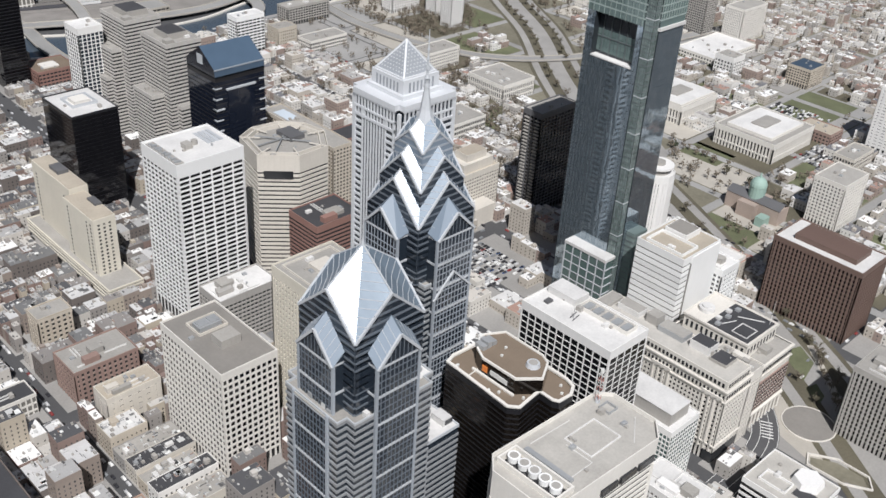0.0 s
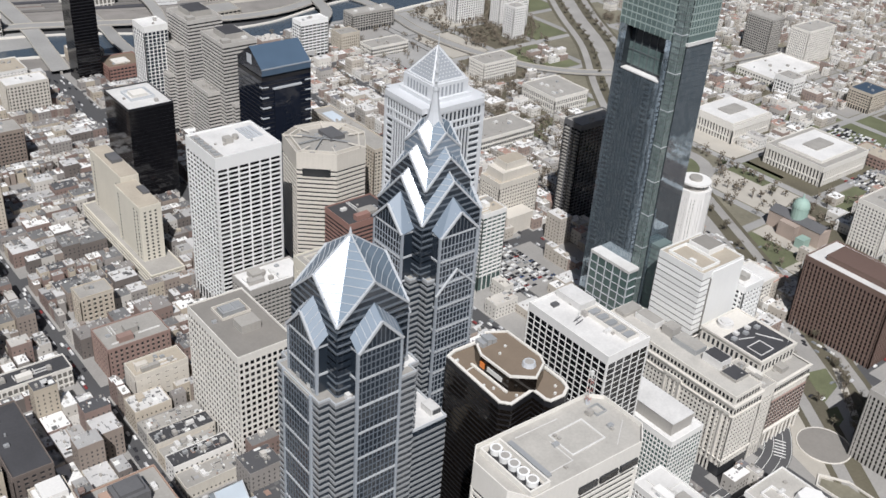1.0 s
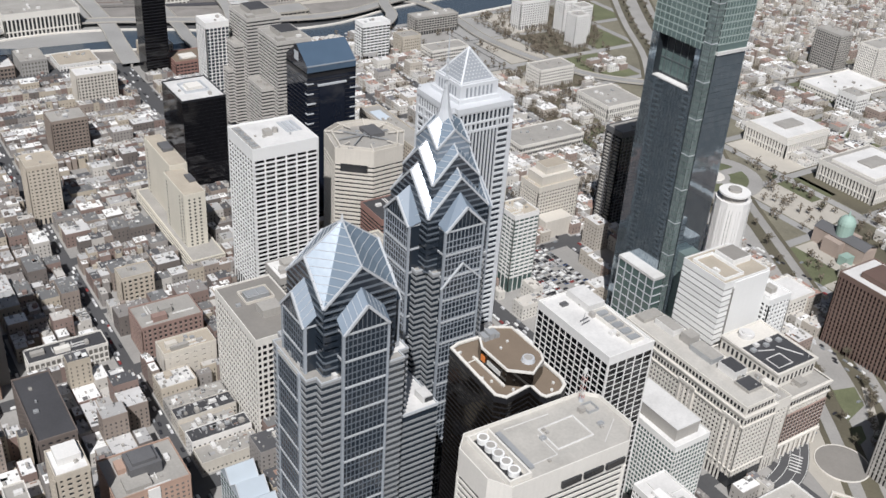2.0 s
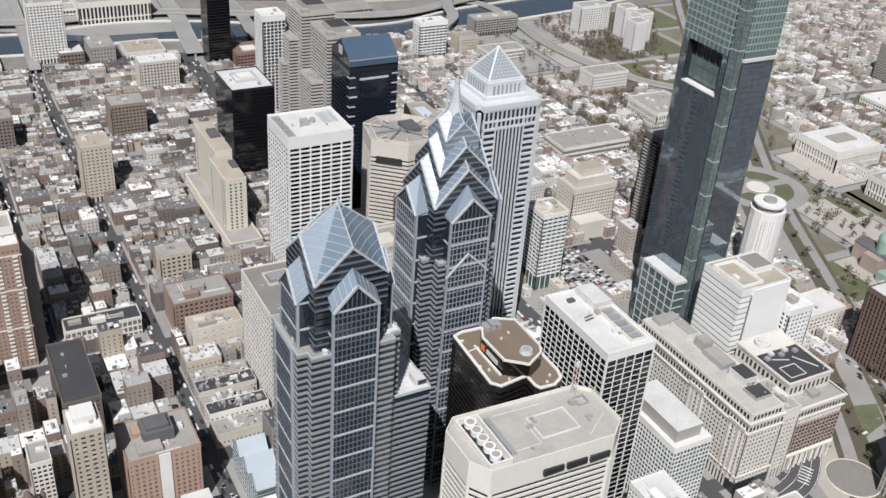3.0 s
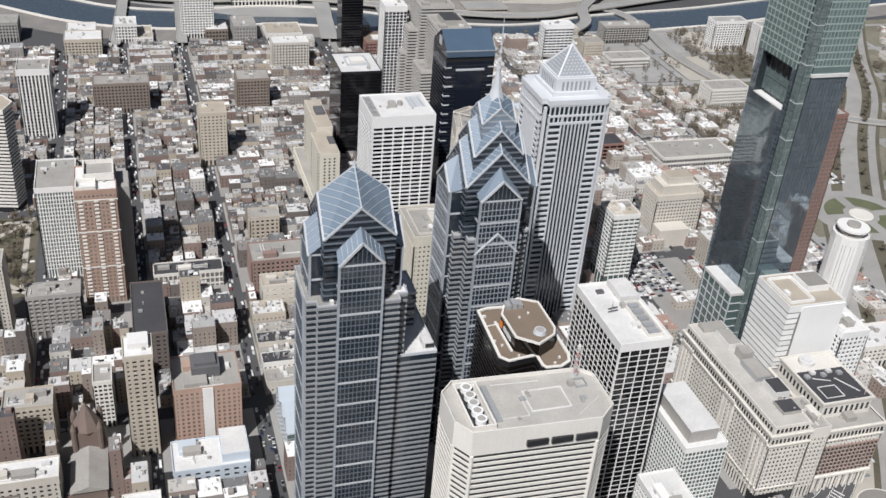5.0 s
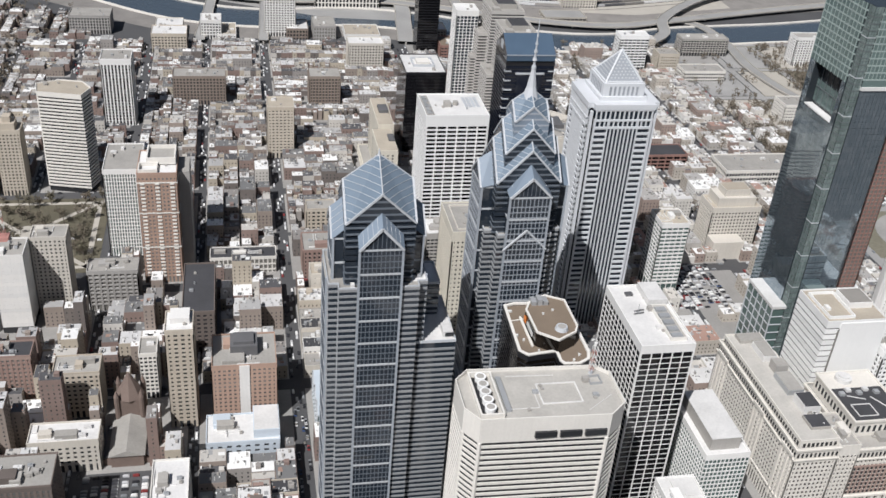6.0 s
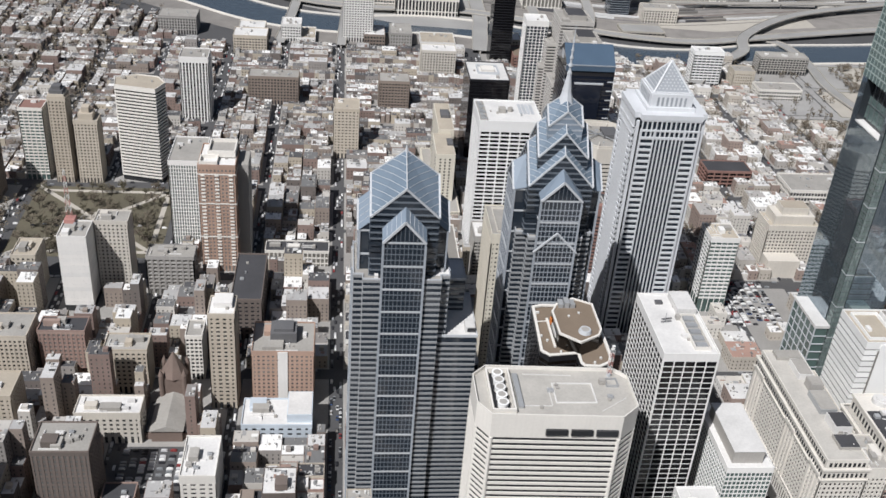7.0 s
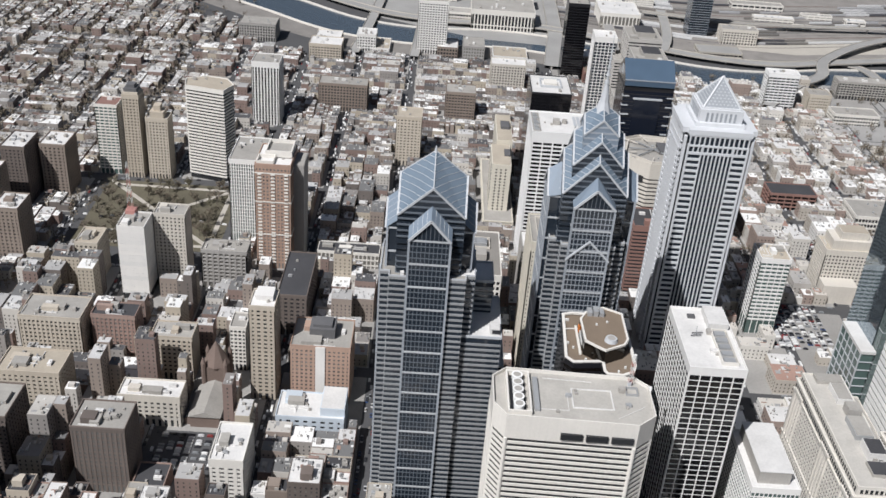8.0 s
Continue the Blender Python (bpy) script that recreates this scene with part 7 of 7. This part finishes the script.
# ---- trees ----
def tree_meshes(seed, tall, wide, green):
    rng = random.Random(seed)
    trunk = Build().cone(0, 0, 0, tall * 0.45, 0.32, 0.2, 6)
    tips = []
    for i in range(9):
        a, r = i * 2.4 + rng.random(), wide * rng.uniform(0.4, 0.95)
        base, end = Vector((0, 0, tall * rng.uniform(0.3, 0.45))), Vector((math.cos(a) * r, math.sin(a) * r, tall * rng.uniform(0.6, 0.98)))
        trunk.bar(tuple(base), tuple(end), 0.16)
        tips.append(end)
    crown = Build()
    for _ in range(230):
        e = rng.choice(tips)
        c = Vector((0, 0, tall * 0.45)).lerp(e, rng.uniform(0.45, 1.1)) + Vector((rng.gauss(0, 0.7), rng.gauss(0, 0.7), rng.gauss(0, 0.5)))
        u, w = Vector((rng.gauss(0, 1), rng.gauss(0, 1), rng.gauss(0, 1))).normalized() * rng.uniform(0.25, 0.6), Vector((rng.gauss(0, 1), rng.gauss(0, 1), rng.gauss(0, 1))).normalized() * rng.uniform(0.1, 0.35)
        crown.face(tuple(c - u - w), tuple(c + u - w), tuple(c + u + w), tuple(c - u + w))
    return trunk.mesh("trunk", M_BARK), crown.mesh("crown", M_EVERGREEN if green else M_TWIG)


KINDS = [tree_meshes(s, t, w, g) for s, t, w, g in ((1, 9.5, 3.6, False), (2, 11, 4.4, False), (3, 8, 3.0, False), (4, 7.5, 2.4, True), (5, 12, 4.8, False))]


def tree(x, y, rng, green=False, z=0.1, big=1.0):
    k = 3 if green else rng.choice((0, 1, 2, 4))
    t = thing("tree", "evergreen street tree with a dense crown" if green else "bare brown tree with thin early spring twigs", "tree", "trees of the square and streets", at=(x, y, z))
    t.rotation_euler = (0, 0, rng.uniform(0, 6.28))
    s = big * rng.uniform(0.75, 1.15)
    t.scale = (s, s, s)
    put("trunk", KINDS[k][0], t)
    put("crown", KINDS[k][1], t)


rng = random.Random(9)
for _ in range(105):
    tree(rng.uniform(px0 + 3, px1 - 3), rng.uniform(py0 + 3, py1 - 3), rng, False, 0.15, 1.1)
for k, p in enumerate(PARKWAY[4:44]):
    for s in (-1, 1):
        q = p + Vector((0.8, -0.6)) * s * 14
        if (q - Vector(ROUND_GARDEN)).length > 50:
            tree(q.x + rng.uniform(-2, 2), q.y + rng.uniform(-2, 2), rng)
for _ in range(70):
    x, y = rng.uniform(640, 790), rng.uniform(360, 590)
    if (Vector((x, y)) - Vector(ROUND_GARDEN)).length > 52 and not (x > 776) and off_avenue(x + 12, y) and not (678 < x < 736 and 314 < y < 386):
        tree(x, y, rng, rng.random() < 0.06)
for k in range(16):
    tree(514 + k * 3.6 + rng.uniform(-2, 2), 172 + k * 3.3 + rng.uniform(-3, 3), rng, False, 0.2, 0.8)
grove = Build()
EXPRESS_LINE = smooth(EXPRESS)
PLOTS = [r for r in RESERVED if (r[1] - r[0]) * (r[3] - r[2]) < 9000]


def built(x, y):
    return any(r[0] - 3 < x < r[1] + 3 and r[2] - 3 < y < r[3] + 3 for r in PLOTS)


for _ in range(6800):
    x, y = rng.choice(((rng.uniform(560, 800), rng.uniform(300, 640)), (rng.uniform(395, 640), rng.uniform(470, 985)), (rng.uniform(640, 1000), rng.uniform(600, 985)), (rng.uniform(640, 800), rng.uniform(560, 800)), (rng.uniform(760, 1000), rng.uniform(820, 985)), (rng.uniform(900, 1420), rng.uniform(300, 900)), (rng.uniform(-520, -120), rng.uniform(300, 1000)), (rng.uniform(-560, -100), rng.uniform(600, 1150)), (rng.uniform(-800, -200), rng.uniform(700, 1400)), (rng.uniform(-520, -80), rng.uniform(640, 1250)), (rng.uniform(-460, -100), rng.uniform(480, 1000)), (rng.uniform(-700, -150), rng.uniform(900, 1400)), (rng.uniform(900, 1010), rng.uniform(400, 470))))
    if any((Vector((x, y)) - Vector(p)).length < 15 for p in EXPRESS_LINE) or built(x, y) or (Vector((x, y)) - Vector(ROUND_GARDEN)).length < 50 or not off_avenue(x + 18, y):
        continue
    h, r = rng.uniform(6, 10), rng.uniform(2, 3.6)
    for _ in range(26):
        c = Vector((x + rng.gauss(0, r * 0.55), y + rng.gauss(0, r * 0.55), h * rng.uniform(0.45, 1.0)))
        u, w = Vector((rng.gauss(0, 1), rng.gauss(0, 1), rng.gauss(0, 1))).normalized() * 0.8, Vector((rng.gauss(0, 1), rng.gauss(0, 1), rng.gauss(0, 1))).normalized() * 0.5
        grove.face(tuple(c - u - w), tuple(c + u - w), tuple(c + u + w), tuple(c - u + w))
    grove.box(x - 0.2, x + 0.2, y - 0.2, y + 0.2, 0.05, h * 0.6)
solo("far_trees", grove, M_TWIG, "many bare brown trees far off among the houses", "trees", "stuff")

# ---- cars ----
car_body = Build()
car_body.prism([(-0.8, -1.9), (0.8, -1.9), (0.8, 1.9), (-0.8, 1.9)], 0.25, 0.75)
car_top = Build()
car_top.v += [(-0.75, -1.3, 0.75), (0.75, -1.3, 0.75), (0.75, 1.1, 0.75), (-0.75, 1.1, 0.75), (-0.6, -0.8, 1.25), (0.6, -0.8, 1.25), (0.6, 0.6, 1.25), (-0.6, 0.6, 1.25)]
car_top.f += [(4, 5, 6, 7), (0, 1, 5, 4), (1, 2, 6, 5), (2, 3, 7, 6), (3, 0, 4, 7)]
CAR = [car_body.mesh("body", M_CAR), car_top.mesh("cabin_glass", G_DARK)]


def car(x, y, turn, z=0.02):
    t = thing("car", "small parked car with dark windows", "car", "parked cars", at=(x, y, z))
    t.rotation_euler = (0, 0, turn)
    for nm, me in zip(("body", "cabin_glass"), CAR):
        put(nm, me, t)


rng = random.Random(21)
spots = []
for r_ in range(9):
    for c_ in range(22):
        if rng.random() < 0.86:
            spots.append((440 + r_ * 5.4, 411 + c_ * 2.75, math.pi / 2, 0.18))
rng.shuffle(spots)
crowd = Build()


def far_car(x, y, turn, z):
    m = Matrix.Translation((x, y, z)) @ Matrix.Rotation(turn, 4, "Z")
    n = len(crowd.v)
    pts = [(-0.8, -1.9, 0.1), (0.8, -1.9, 0.1), (0.8, 1.9, 0.1), (-0.8, 1.9, 0.1), (-0.75, -1.8, 0.8), (0.75, -1.8, 0.8), (0.75, 1.8, 0.8), (-0.75, 1.8, 0.8), (-0.6, -1.0, 1.25), (0.6, -1.0, 1.25), (0.6, 0.8, 1.25), (-0.6, 0.8, 1.25)]
    crowd.v.extend(tuple(m @ Vector(p)) for p in pts)
    crowd.f.extend(tuple(n + i for i in f) for f in ((0, 1, 5, 4), (1, 2, 6, 5), (2, 3, 7, 6), (3, 0, 4, 7), (4, 5, 9, 8), (5, 6, 10, 9), (6, 7, 11, 10), (7, 4, 8, 11), (8, 9, 10, 11)))


for x, y, a, z in spots[:60]:
    car(x, y, a, z)
for x, y, a, z in spots[60:]:
    far_car(x, y, a, z)
for x, w in XSTREETS:
    y = 200.0
    while y < 980:
        y += rng.choice((2.4, 2.5, 2.6, 4.6, 5.2))
        s = rng.choice((-1, 1, -1, 1, 0.35, -0.35))
        if all(abs(y - q) > v / 2 + 3 for q, v in YSTREETS) and not (PARK[0] < x < PARK[1] and 480 < y < 620):
            if 130 < x < 165 and y < 330:
                car(x + s * (w / 2 - 1.3), y, 0)
            else:
                far_car(x + s * (w / 2 - 1.3), y, 0, 0.02)
for y, w in YSTREETS:
    x = -300.0
    while x < 640:
        x += rng.choice((4.6, 5.2, 9, 14, 20))
        s = rng.choice((-1, 1))
        if all(abs(x - q) > v / 2 + 3 for q, v in XSTREETS):
            far_car(x, y + s * (w / 2 - 1.3), math.pi / 2, 0.02)
for x0, x1, y0, y1 in ((500, 546, 560, 612), (904, 950, 405, 465), (660, 740, 560, 620), (26, 62, 240, 276), (835, 880, 352, 384), (900, 960, 480, 530), (650, 676, 262, 300)):
    x = x0
    while x < x1:
        y = y0
        while y < y1:
            if rng.random() < 0.75:
                far_car(x, y, math.pi / 2, 0.2)
            y += 2.6
        x += 5.4
solo("far_cars", crowd, surf("far_car_paint", (0.3, 0.3, 0.3), 0.35, 0.02, bump=0.0, island=True, stops=[(0.0, (0.5, 0.5, 0.51)), (0.25, (0.03, 0.03, 0.035)), (0.5, (0.2, 0.21, 0.22)), (0.68, (0.7, 0.7, 0.69)), (0.94, (0.2, 0.04, 0.04))]), "many parked cars along streets and in lots", "cars", "stuff")

CLUTTER = surf("roof_clutter", (0.4, 0.4, 0.4), 0.8, 0.15, 0.06, 1.0, island=True, stops=[(0.0, (0.50, 0.50, 0.49)), (0.28, (0.3, 0.3, 0.3)), (0.58, (0.12, 0.12, 0.12)), (0.82, (0.70, 0.70, 0.68)), (0.93, (0.3, 0.2, 0.16))])
M_NORTHROOF = surf("pale_row_roofs", (0.4, 0.4, 0.4), 0.85, 0.18, 0.06, 1.0, island=True,
                   stops=[(0.0, (0.58, 0.57, 0.56)), (0.24, (0.72, 0.71, 0.70)), (0.4, (0.36, 0.345, 0.33)), (0.56, (0.52, 0.49, 0.45)), (0.72, (0.76, 0.755, 0.74)), (0.82, (0.34, 0.22, 0.18)), (0.92, (0.15, 0.15, 0.16))])
M_NORTHWALL = surf("pale_row_walls", (0.4, 0.4, 0.4), 0.9, 0.15, 0.06, 1.5, island=True,
                   stops=[(0.0, (0.30, 0.235, 0.205)), (0.2, (0.45, 0.41, 0.36)), (0.45, (0.60, 0.575, 0.535)), (0.7, (0.38, 0.36, 0.335)), (0.88, (0.68, 0.665, 0.64))])
for quarter_rows, walls, roofs, word in ((rows_south, M_ROWWALL, M_ROWROOF, "dense rows of low brick houses with flat roofs"), (rows_north, M_NORTHWALL, M_NORTHROOF, "low pale houses and workshops with light flat roofs")):
    rw = thing("row_houses", word, "houses", kind="stuff")
    part("walls", quarter_rows["walls"], walls, rw, kind="stuff")
    part("roofs", quarter_rows["roofs"], roofs, rw, kind="stuff")
    part("chimneys", quarter_rows["trim"], M_ROOFGREY, rw, kind="stuff")
    part("window_panes", quarter_rows["panes"], G_ISLE, rw, kind="stuff")
    part("roof_clutter", quarter_rows["clutter"], CLUTTER, rw, kind="stuff")
